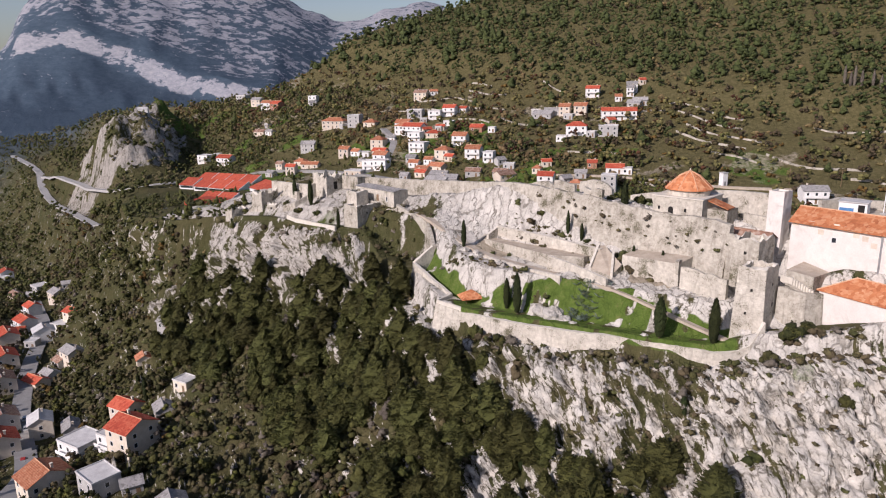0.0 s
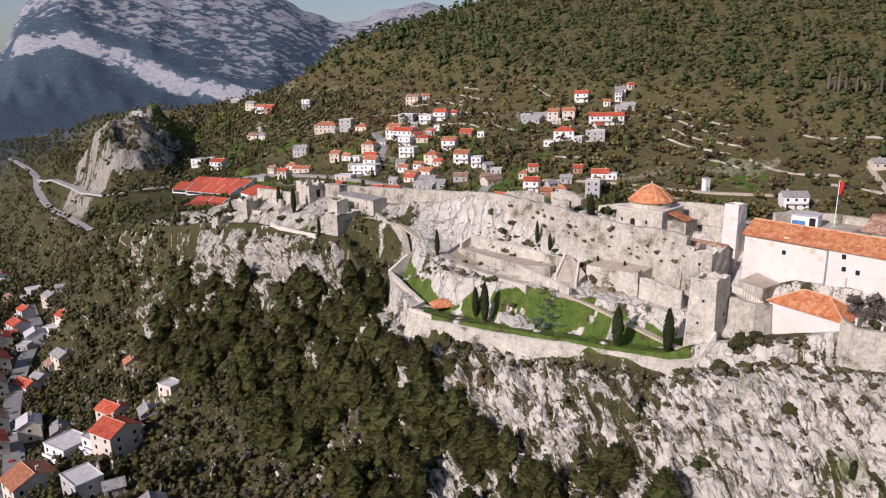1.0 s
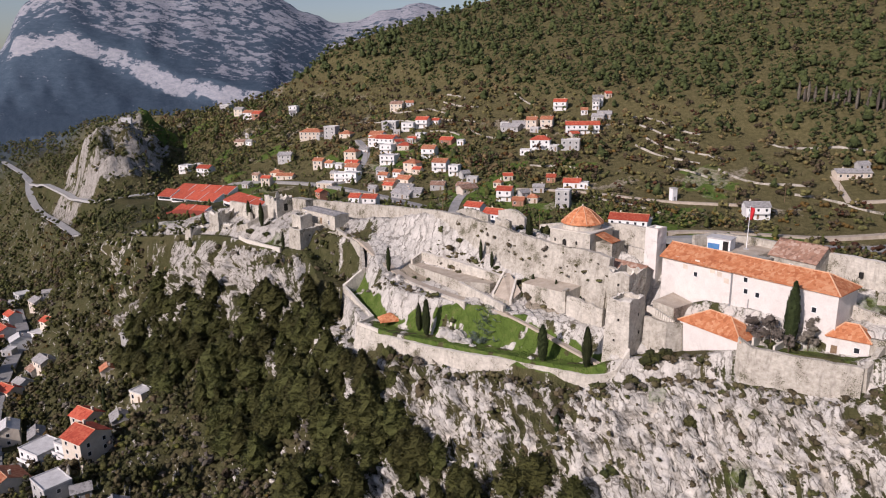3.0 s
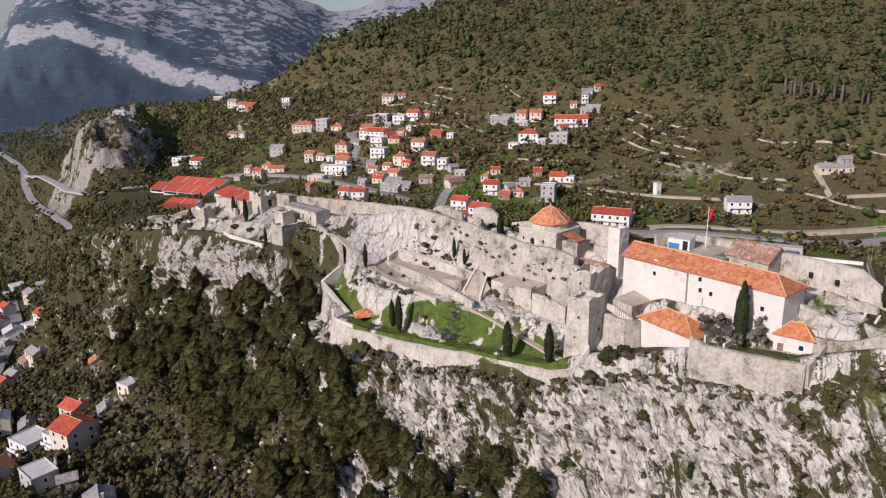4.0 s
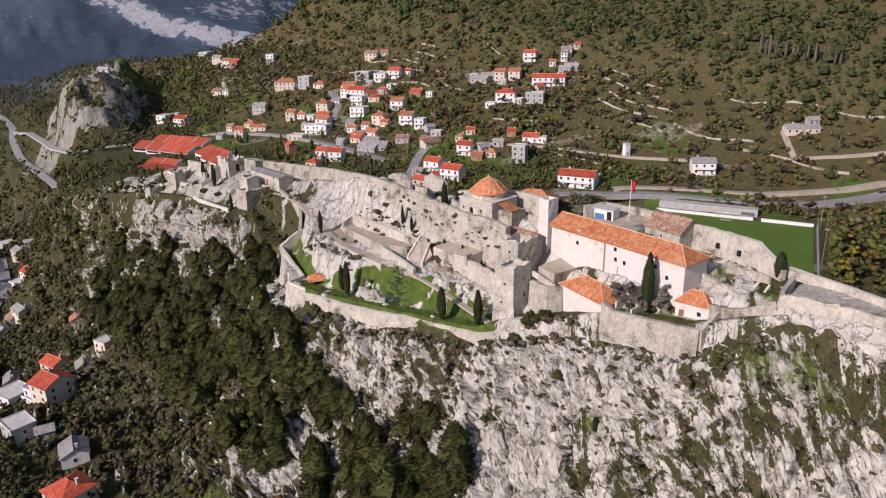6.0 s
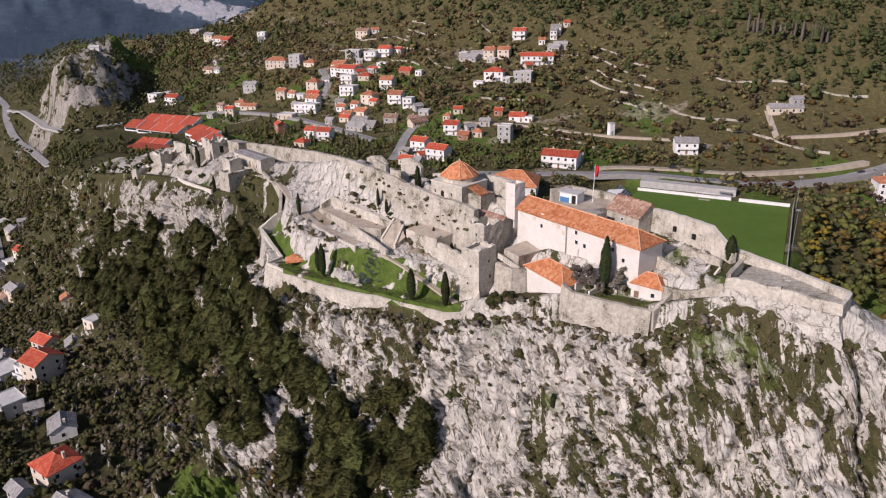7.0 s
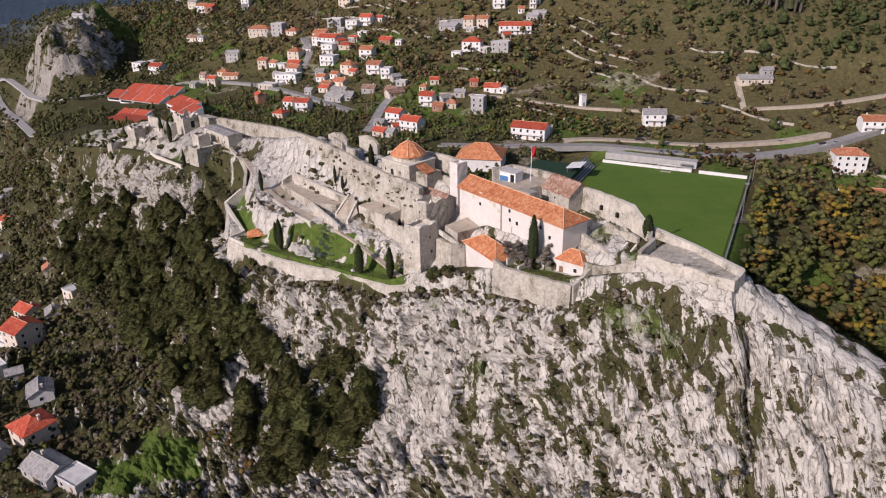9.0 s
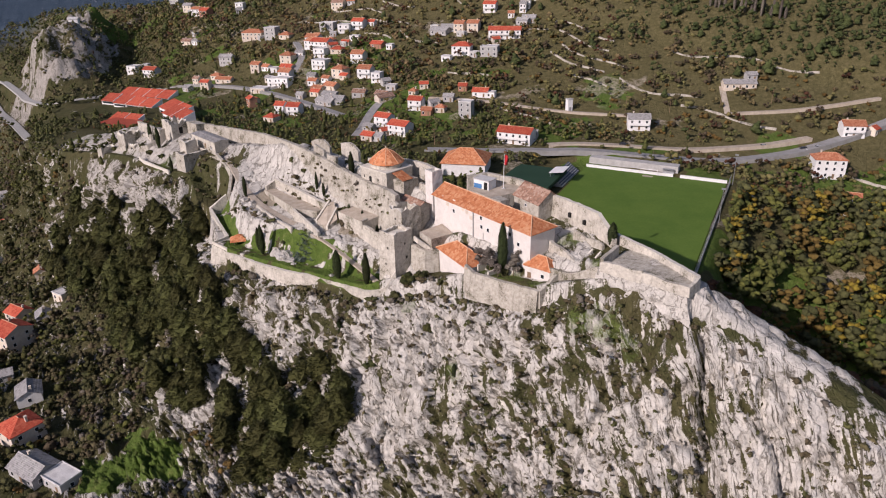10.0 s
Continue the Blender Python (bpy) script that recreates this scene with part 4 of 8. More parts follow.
def house(x, y, turn, w, l, storeys, wall_mat, roof_mat, roof="gable", rng=None, label="", name="house", z=None, balcony=False, chimney=True, group="village houses", fine=True):
    rng = rng or random.Random(int(x * 13 + y * 7))
    zs = [level(x + a * w / 2, y + b * l / 2) for a in (-0.7, 0.7) for b in (-0.7, 0.7)]
    z = (min(zs) * 0.5 + level(x, y) * 0.5) if z is None else z
    h = storeys * 2.75 + 0.3
    root = thing(name, x, y, z, turn, label, "house", group)
    body = Geo()
    body.box(-w / 2, -l / 2, -4.5, w / 2, l / 2, h)
    rise = 0.36 * l / 2 + 0.5
    if roof == "gable":
        for sx in (-1, 1):
            tri = [(sx * w / 2, -l / 2, h), (sx * w / 2, l / 2, h), (sx * w / 2, 0, h + rise)]
            body.face(tri if sx > 0 else tri[::-1])
    part("wall", body, wall_mat, root)
    if roof == "flat":
        g = Geo()
        g.box(-w / 2 - 0.12, -l / 2 - 0.12, h, w / 2 + 0.12, l / 2 + 0.12, h + 0.22)
        for q in ((-w / 2 - 0.12, -l / 2 - 0.12, w / 2 + 0.12, -l / 2 + 0.1), (-w / 2 - 0.12, l / 2 - 0.1, w / 2 + 0.12, l / 2 + 0.12), (-w / 2 - 0.12, -l / 2 + 0.1, -w / 2 + 0.1, l / 2 - 0.1), (w / 2 - 0.1, -l / 2 + 0.1, w / 2 + 0.12, l / 2 - 0.1)):
            g.box(q[0], q[1], h + 0.22, q[2], q[3], h + 0.5)
        part("roof", g, roof_mat, root)
    else:
        g, (r0, r1, zr) = roof_geo(w, l, h, rise, 0.4, l * 0.42 if roof == "hip" else 0)
        rf = part("roof", g, roof_mat, root)
        rg = Geo()
        rg.tube((r0[0], 0, zr), (r1[0], 0, zr), 0.12, n=6)
        part("ridge_tiles", rg, HIPTILE if roof_mat in (ORANGE, RED, TERRA) else GREYR, rf)
    if chimney and roof != "flat":
        g = Geo()
        cx = w * rng.choice((-0.25, 0.28))
        g.box(cx - 0.3, l * 0.12 - 0.3, h + rise * 0.4, cx + 0.3, l * 0.12 + 0.3, h + rise + 0.7)
        g.box(cx - 0.4, l * 0.12 - 0.4, h + rise + 0.7, cx + 0.4, l * 0.12 + 0.4, h + rise + 0.82)
        part("chimney", g, CREAM, root)
    nx, ny = max(2, int(w / 3.2)), max(1, int(l / 3.6))
    for st in range(storeys):
        zz = 0.95 + st * 2.75
        for k in range(nx):
            px = -w / 2 + w * (k + 0.5) / nx
            if st == 0 and k == nx // 2:
                d = Geo()
                d.box(px - 0.5, -l / 2 - 0.04, 0, px + 0.5, -l / 2 + 0.05, 2.1)
                part("door", d, WOOD, root)
            else:
                window_part(root, px, -l / 2, zz, 1.0, 1.25, "y-")
        if fine:
            for k in range(ny):
                py = -l / 2 + l * (k + 0.5) / ny
                window_part(root, w / 2, py, zz, 0.95, 1.2, "x+")
                window_part(root, -w / 2, py, zz, 0.95, 1.2, "x-")
    if balcony:
        g = Geo()
        for st in range(1, storeys):
            zz = st * 2.75 + 0.05
            g.box(-w * 0.42, -l / 2 - 1.3, zz - 0.16, w * 0.42, -l / 2, zz)
            g.box(-w * 0.42, -l / 2 - 1.3, zz, w * 0.42, -l / 2 - 1.2, zz + 0.95)
        part("balcony", g, WHITE, root)
    return root

# ---- the ground, one sheet out to the ranges ----
def steps(*runs):
    out = []
    for a, b, n in runs:
        out += list(np.linspace(a, b, n, endpoint=False))
    return np.array(out + [runs[-1][1]])


SURFACE = {}


def build_ground():
    ss = steps((-4200, -3200, 24), (-3200, -640, 100), (-640, -480, 66), (-480, -275, 48), (-275, -150, 150), (-150, 60, 325), (60, 100, 40), (100, 300, 46), (300, 2500, 40))
    dd = steps((-1800, -100, 24), (-100, 58, 30), (58, 72, 22), (72, 142, 222), (142, 160, 34), (160, 300, 56), (300, 480, 36), (480, 760, 40), (760, 2500, 90), (2500, 4600, 50))
    S, D = np.meshgrid(ss, dd, indexing="ij")
    X, Y = to_xy(S, D)
    Z, R = ground(X, Y)
    # the front of the rock stands out square to its slope, not straight up
    Z0 = ground(X, Y, False)[0]
    gs, gd = np.gradient(Z0, ss, axis=0), np.gradient(Z0, dd, axis=1)
    steep = np.sqrt(1 + gs * gs + gd * gd)
    out = Z - Z0
    w = ease(np.interp(S, ST, FRONT_D) - D, 0, 3) * ease(-np.abs(S + 110), -300, -230)
    S = S - w * out * gs / steep
    D = D - w * out * gd / steep
    Z = Z0 + out * (1 - w + w / steep)
    SURFACE.update(S=S, D=D, Z=Z, R=R, w=w)
    S0, D0 = np.meshgrid(ss, dd, indexing="ij")
    X0, Y0 = X, Y
    X, Y = to_xy(S, D)
    n, m = S.shape
    idx = np.arange(n * m).reshape(n, m)
    faces = np.stack([idx[:-1, :-1], idx[1:, :-1], idx[1:, 1:], idx[:-1, 1:]], -1).reshape(-1, 4)
    me = bpy.data.meshes.new("ground")
    me.from_pydata(np.stack(plumb(X, Y, Z), -1).reshape(-1, 3), [], faces)
    S, D, X, Y = S0, D0, X0, Y0
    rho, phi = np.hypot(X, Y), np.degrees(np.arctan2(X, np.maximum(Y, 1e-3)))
    # by distance: where the haze-tinted colours of the ranges take over
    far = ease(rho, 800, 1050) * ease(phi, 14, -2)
    fd = np.interp(S, ST, FRONT_D)
    i = D - fd
    reach = np.interp(S, [-121, -108, -98, -86, -74, -58, -44], [3.5, 2.2, 1.4, 2.6, 4.2, 3.6, 1.6])
    within = i - np.interp(S, [-124, -121, -112.2, -104.5, -99], [0.7, 0.7, 3.0, 4.7, 0])
    lawn = ease(within, 0, 0.8) * (1 - 0.8 * ease(fbm(X / 2.2, Y / 2.2, 74, 4), 0.60, 0.68)) * ease(np.interp(S, ST, LAWN_D) + reach + 2.6 * (fbm(X / 3.5, Y / 3.5, 70, 3) - 0.5) - i, -0.6, 0.6) * ease(S, -123, -119) * ease(-S, 38, 42)
    down = D - 0.95 * np.maximum(0, -i)
    for x, y, r in ((71.7, 97.3, 4.0), (102.4, 83.8, 4.4), (98, 87.5, 4.0), (106, 80, 3.0), (61, 109.5, 3), (-9, 110.5, 13), (-20, 106, 11), (-2, 106, 8), (-36.5, 213.5, 6), (-115, 308, 12), (-104, 296, 8), (101, 95.5, 3.5), (97, 108, 5), (46, 160, 5), (150, 274, 9), (30, 141, 4), (170, 268, 9), (190, 262, 9), (208, 250, 10), (215, 235, 9), (-52, 246, 4), (84.5, 102.5, 3), (80, 105.5, 3), (77, 108, 3), (88, 99, 2.5)):
        cs, cd = to_sd(x, y)
        cd -= 0.95 * max(0, float(np.interp(cs, ST, FRONT_D)) - cd)
        lawn = np.maximum(lawn, (0.9 if x < 0 and y < 111 else 0.5) * ease(np.hypot(S - cs, down - cd) / r + 1.2 * (fbm(X / 3, Y / 3, 71, 3) - 0.5), 1.25, 0.5))
    warp = 3.0 * (fbm(S / 9, down / 9, 14, 3) - 0.5)
    bp, bq = S * 0.80 + down * 0.60 + warp, -S * 0.60 + down * 0.80 + warp
    field = fbm(X / 26, Y / 26, 73, 4)
    lawn = np.maximum(lawn, 0.75 * ease(field, 0.54, 0.62) * ease(i, 60, 80) * ease(D, 430, 360))
    bare = 0.5 * ease(fbm(X / 20, Y / 20, 76, 4), 0.60, 0.70) * ease(i, 60, 80) * ease(D, 470, 400)
    bare = np.maximum(bare, 0.8 * ease(i, 12, 14) * ease(i, 24, 21) * ease(S, -118, -105) * ease(-S, 40, 52) * ease(fbm(X / 7, Y / 7, 78, 3), 0.42, 0.55))
    bp, bq = np.where(rho > 950, phi * 35, bp), np.where(rho > 950, Z * 1.5, bq)
    # brown scrubby bank of the gully below the west bastion
    bank = np.zeros_like(S)
    for x, y in ((-19.1, 204.1), (-8.4, 194.9), (-12.0, 195.7)):
        bank = np.maximum(bank, ease(np.hypot(X - x, Y - y) + 4 * (fbm(X / 4, Y / 4, 75, 3) - 0.5), 9, 4))
    R = R - 0.42 * bank
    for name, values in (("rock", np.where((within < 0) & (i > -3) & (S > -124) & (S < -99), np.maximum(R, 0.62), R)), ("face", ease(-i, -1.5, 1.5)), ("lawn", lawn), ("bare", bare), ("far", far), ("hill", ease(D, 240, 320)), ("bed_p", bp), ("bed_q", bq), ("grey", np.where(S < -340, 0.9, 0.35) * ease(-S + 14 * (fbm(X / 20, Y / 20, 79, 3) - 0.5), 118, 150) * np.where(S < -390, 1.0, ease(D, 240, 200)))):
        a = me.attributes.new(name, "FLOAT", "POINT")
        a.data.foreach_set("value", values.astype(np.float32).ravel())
    me.materials.append(GROUND)
    me.polygons.foreach_set("use_smooth", [True] * len(me.polygons))
    me.update()
    return tagged(new("ground", me), "karst hillside of pale limestone, dry scrub and grass", "ground", "", "structure")


build_ground()


ROADS = []


def strip(name, line, width, mat, label, lift=0.12, kind="structure", skirt=2.5, rough=True):
    """A road or path laid along a line of x, y."""
    pts = []
    for (x0, y0), (x1, y1) in zip(line, line[1:]):
        n = max(1, int(math.hypot(x1 - x0, y1 - y0) / 2.5))
        pts += [(x0 + (x1 - x0) * k / n, y0 + (y1 - y0) * k / n) for k in range(n)]
    P = np.array(pts + [line[-1]])
    for _ in range(24):
        P[1:-1] = (P[:-2] + 2 * P[1:-1] + P[2:]) / 4
    T = np.gradient(P, axis=0)
    T /= np.linalg.norm(T, axis=1)[:, None]
    N = np.stack([-T[:, 1], T[:, 0]], 1)
    z = np.max([ground(P[:, 0] + N[:, 0] * width * k, P[:, 1] + N[:, 1] * width * k, rough)[0] for k in ((-0.5, -0.25, 0, 0.25, 0.5) if rough else (-0.3, 0, 0.3))], axis=0)
    for _ in range(5):
        z[1:-1] = np.maximum(z[1:-1], (z[:-2] + z[2:]) / 2)
        z[1:-1] = (z[:-2] + 2 * z[1:-1] + z[2:]) / 4 + 0.01
    z = z + lift
    g = Geo()
    L, R = P + N * width / 2, P - N * width / 2
    if name != "castle_path":
        ROADS.extend(map(tuple, np.concatenate([L, P, R])))
    L, R = np.stack(plumb(L[:, 0], L[:, 1], z), 1), np.stack(plumb(R[:, 0], R[:, 1], z), 1)
    down = np.array((0, 0, skirt))
    for k in range(len(P) - 1):
        g.face([R[k], R[k + 1], L[k + 1], L[k]])
        for A in (L, R):
            g.face([A[k], A[k + 1], A[k + 1] - down, A[k] - down])
    return solid(name, g, mat, label, "road", "", kind)


strip("main_road", [(60, 293), (95, 284), (116, 286), (142, 283), (165, 277), (191, 276), (218, 279), (241, 284), (270, 292), (330, 312)], 6.5, ASPHALT, "grey asphalt road running past the football ground")
strip("gravel_shelf", [(119, 292), (131, 294), (156, 290.5), (196, 289), (221, 290), (246, 293)], 5.0, GRAVEL, "pale gravel verge above the asphalt road")
strip("lane", [(60, 366), (96, 353.7), (112, 344.8), (132, 336.9), (149, 332), (172, 326)], 3.2, GRAVEL, "narrow pale lane crossing the scrubby hillside")
strip("lane", [(216, 321), (234, 319), (248, 317.3), (266, 315.9), (290, 316)], 3.2, GRAVEL, "narrow pale lane above the lone house")
strip("track", [(216, 321), (219, 335.8), (221, 347)], 3.0, GRAVEL, "pale gravel track climbing to a farmhouse")
strip("pass_road", [p[:2] for p in PASS_LOWER], 6.0, CONCRETE, "pale lower road winding up to the pass", 0.7, skirt=1.6, rough=False)
strip("pass_road", [p[:2] for p in PASS_UPPER], 6.0, CONCRETE, "pale upper road passing under the crag", 0.7, skirt=1.6, rough=False)
strip("street", [(22, 322), (24.4, 336), (26.5, 360.6), (30.5, 373), (36, 380)], 5.0, ASPHALT, "grey village street climbing between houses")
strip("street", [(-60, 437), (-44, 425), (-36, 440), (-31, 471), (-42, 497)], 4.5, ASPHALT, "grey village street bending uphill")
strip("street", [(-181, 467), (-149, 479), (-112, 469), (-69, 442), (-46, 422), (-20, 395), (10, 360)], 5.5, ASPHALT, "grey village street behind the school")
strip("street", [(-111, 160), (-114, 180), (-129, 202.5), (-147, 230), (-169, 272), (-186, 310), (-200, 340), (-240, 400)], 6.0, ASPHALT, "grey street through the lower village", 0.25)
strip("castle_path", [(-13, 205), (-7, 199), (-2.5, 190), (-0.6, 182.5), (5.8, 171.6), (14.6, 162.2), (23, 151.4), (30.4, 143.4), (35.4, 138.4)], 2.2, GRAVEL, "pale gravel path along the castle ward", 0.06, skirt=0.8, rough=False)
strip("castle_path", [(34.6, 138.6), (36.6, 136.6), (41.4, 132.6), (46.3, 128.3), (50.2, 124.3), (51.6, 120.2)], 1.5, GRAVEL, "worn earth footpath across the lower lawn", 0.04, skirt=0.5, rough=False)

# ---- football ground ----
PM = upright(PITCH_C[0], PITCH_C[1], PITCH_Z, 0, 0, math.degrees(PITCH_T))


def placed(ob, m):
    ob.matrix_world = m
    return ob


g = Geo()
g.box(-28.5, -54, -0.3, 32.5, 50.5, 0.05)
placed(solid("football_pitch", g, TURF, "mown green grass football pitch", "pitch", "", "structure"), PM)
g = Geo()
g.box(-2.2, 46.6, 0.05, 2.2, 48.6, 0.062)
placed(solid("worn_patch", g, GRAVEL, "worn sandy patch in the goal mouth", "ground", "", "structure"), PM)
goal = placed(tagged(new("football_goal"), "white steel football goal on the far goal line", "goal"), PM)
for name, p, q in (("post", (-3.66, 49.9, 0.05), (-3.66, 49.9, 2.5)), ("post", (3.66, 49.9, 0.05), (3.66, 49.9, 2.5)), ("crossbar", (-3.7, 49.9, 2.5), (3.7, 49.9, 2.5)), ("net_stay", (-3.66, 49.9, 2.5), (-3.66, 51.2, 0.05)), ("net_stay", (3.66, 49.9, 2.5), (3.66, 51.2, 0.05))):
    g = Geo()
    g.tube(p, q, 0.07)
    part(name, g, PAINT, goal)
rng = random.Random(5)
for x0, x1, h in ((-28.5, -6, 1.0), (-6, 10.2, 1.0), (13.2, 32.5, 1.1)):
    g = Geo()
    g.box(x0, 51.2, -1.5, x1, 51.6, h)
    g.box(x0, 51.12, h, x1, 51.68, h + 0.1)
    placed(solid("pitch_wall", g, PAINT, "low white-painted wall behind the goal line", "wall", "", "structure"), PM)
g = Geo()
g.box(33.6, -52, -1.0, 33.9, 51, 1.1)
placed(solid("pitch_kerb_wall", g, CONCRETE, "grey concrete wall along the touchline", "wall", "", "structure"), PM)
fence = placed(tagged(new("wire_fence"), "tall galvanised mesh fence along the touchline", "fence"), PM)
for k in range(22):
    g = Geo()
    g.tube((33.75, -52 + k * 4.9, 1.0), (33.75, -52 + k * 4.9, 4.2), 0.06, n=6)
    part("post", g, STEEL, fence)
for z in (1.3, 2.0, 2.7, 3.4, 4.1):
    g = Geo()
    g.tube((33.75, -52, z), (33.75, 50.9, z), 0.03, n=5)
    part("rail", g, STEEL, fence)
for y in (50.5, 4.0):
    mast = placed(tagged(new("floodlight_mast"), "slender steel floodlight mast beside the pitch", "mast", "floodlight masts"), PM @ pose(34.8, y, 0))
    g = Geo()
    g.tube((0, 0, -1), (0, 0, 13), 0.16, 0.08)
    part("pole", g, STEEL, mast)
    g = Geo()
    g.box(-0.7, -0.15, 12.6, 0.7, 0.15, 13.2)
    part("lamp_head", g, STEEL, mast)
wall_run_later = [(191.0, 241.5, 65.6), (196.5, 232.5, 65.4), (202.0, 224.5, 65.2)]
# dugouts and the small stand
g = Geo()
g.box(-2.4, 52.5, -0.5, 2.4, 54.2, 0.0)
g.box(-2.4, 54.0, 0.0, 2.4, 54.2, 2.1)
g.box(-2.4, 52.6, 2.1, 2.4, 54.3, 2.25)
placed(solid("dugout", g, STEEL, "grey sheet-metal shelter behind the goal", "shelter"), PM @ pose(7.5, 0.8, 0))
stand = placed(tagged(new("grandstand"), "small steel grandstand with blue seats and white roof", "grandstand"), PM @ pose(-30.4, 31, 0))
for k in range(6):
    g = Geo()
    g.box(-0.2 - k * 0.85, -12, -1, 0.65 - k * 0.85, 12, 0.5 + k * 0.62)
    part("terrace_step", g, CONCRETE, stand)
    for y in range(-11, 12, 2):
        g = Geo()
        g.box(-0.1 - k * 0.85, y - 0.9, 0.5 + k * 0.62, 0.25 - k * 0.85, y + 0.9, 0.78 + k * 0.62)
        part("bench", g, NAVY, stand)
g = Geo()
g.mesh([(-5.4, -12.5, 5.6), (0.9, -12.5, 6.6), (0.9, -3.5, 6.6), (-5.4, -3.5, 5.6), (-5.4, -12.5, 5.75), (0.9, -12.5, 6.75), (0.9, -3.5, 6.75), (-5.4, -3.5, 5.75)], [(3, 2, 1, 0), (4, 5, 6, 7), (0, 1, 5, 4), (1, 2, 6, 5), (2, 3, 7, 6), (3, 0, 4, 7)])
part("roof", g, PAINT, stand, "white sheet roof")
for y in (-12, -8, -4):
    g = Geo()
    g.tube((-4.9, y, 0), (-4.9, y, 5.6), 0.12)
    part("post", g, STEEL, stand)
g = Geo()
g.box(-11, -13, -1.6, 11, 13, 0.0)
placed(solid("training_pitch", g, TURF2, "small dark green artificial turf pitch", "pitch", "", "structure"), upright(107, 249, 69.4, 0, 0, -26.5))
g = Geo()
g.box(-20, -2.4, -3, 20, 2.4, 0.0)
placed(solid("terrace_paving", g, CONCRETE, "grey concrete terrace above the pitch wall", "pavement", "", "structure"), PM @ pose(-8.5, 58.2, 3.2))

# ---- the castle ----
rng = random.Random(11)
wall_run("pitch_field_wall", wall_run_later, 0.35, PAINT, "low white-painted wall running into the field", rng, 1.0, 0.0, 0.03)
WORN = "worn pale limestone curtain wall of the castle"
wall_run("front_wall", [(3.7, 151.1, 69.4), (7.6, 147.4, 69.6), (17, 139.5, 70.0), (25.6, 133.3, 70.4), (36.2, 128.0, 70.7), (43.6, 122.6, 71.0), (48.6, 118.6, 71.2), (52.3, 117.6, 71.8), (54.2, 117.2, 73.0), (56.6, 117.4, 77.0)], 0.9, ASHLAR, "pale limestone wall retaining the lower lawn", rng, 3.0, 0.10, 0.10, COPING)
wall_run("zigzag_wall", [(2.5, 158.5, 71.4), (-1.9, 165.1, 73.5), (-6.9, 172.6, 76.2), (-2.3, 175.6, 79.9)], 0.8, ASHLAR, "stepped pale parapet climbing the gully edge", rng, 3.0, 0.05, 0.08, COPING)
wall_run("gully_wall", [(-1.9, 177.2, 79.6), (-2.8, 183, 82.2), (-4.2, 190.2, 84.4), (-9.5, 198, 86), (-13, 203, 87.3)], 0.9, RUBBLE, WORN, rng, 3.0, 0.05)
g = Geo()
base, top = [(6.0, 147.6), (-3.2, 152.9), (1.6, 160.2), (9.5, 155.0)], [(3.9, 150.2), (-1.1, 154.0), (2.8, 158.8), (7.8, 154.0)]
bz, tz = [56, 56, 62, 62], [69.6, 70.2, 70.9, 69.8]
vs = [plumb(*p, z) for p, z in zip(base, bz)] + [plumb(*p, z) for p, z in zip(top, tz)]
g.mesh(vs, [(0, 1, 5, 4)[::-1], (1, 2, 6, 5)[::-1], (2, 3, 7, 6)[::-1], (3, 0, 4, 7)[::-1], (4, 5, 6, 7)[::-1]])
solid("corner_bastion", g, ASHLAR, "battered pale stone corner bastion above the cliff", "bastion", "", "structure")
wall_run("bastion_parapet", [(4.6, 150.4, 70.4), (-0.7, 154.2, 71.1), (2.6, 158.4, 71.6)], 0.5, COPING, "low stone parapet round the corner bastion", rng, 0.2, 0, 0.04, base=69.0)


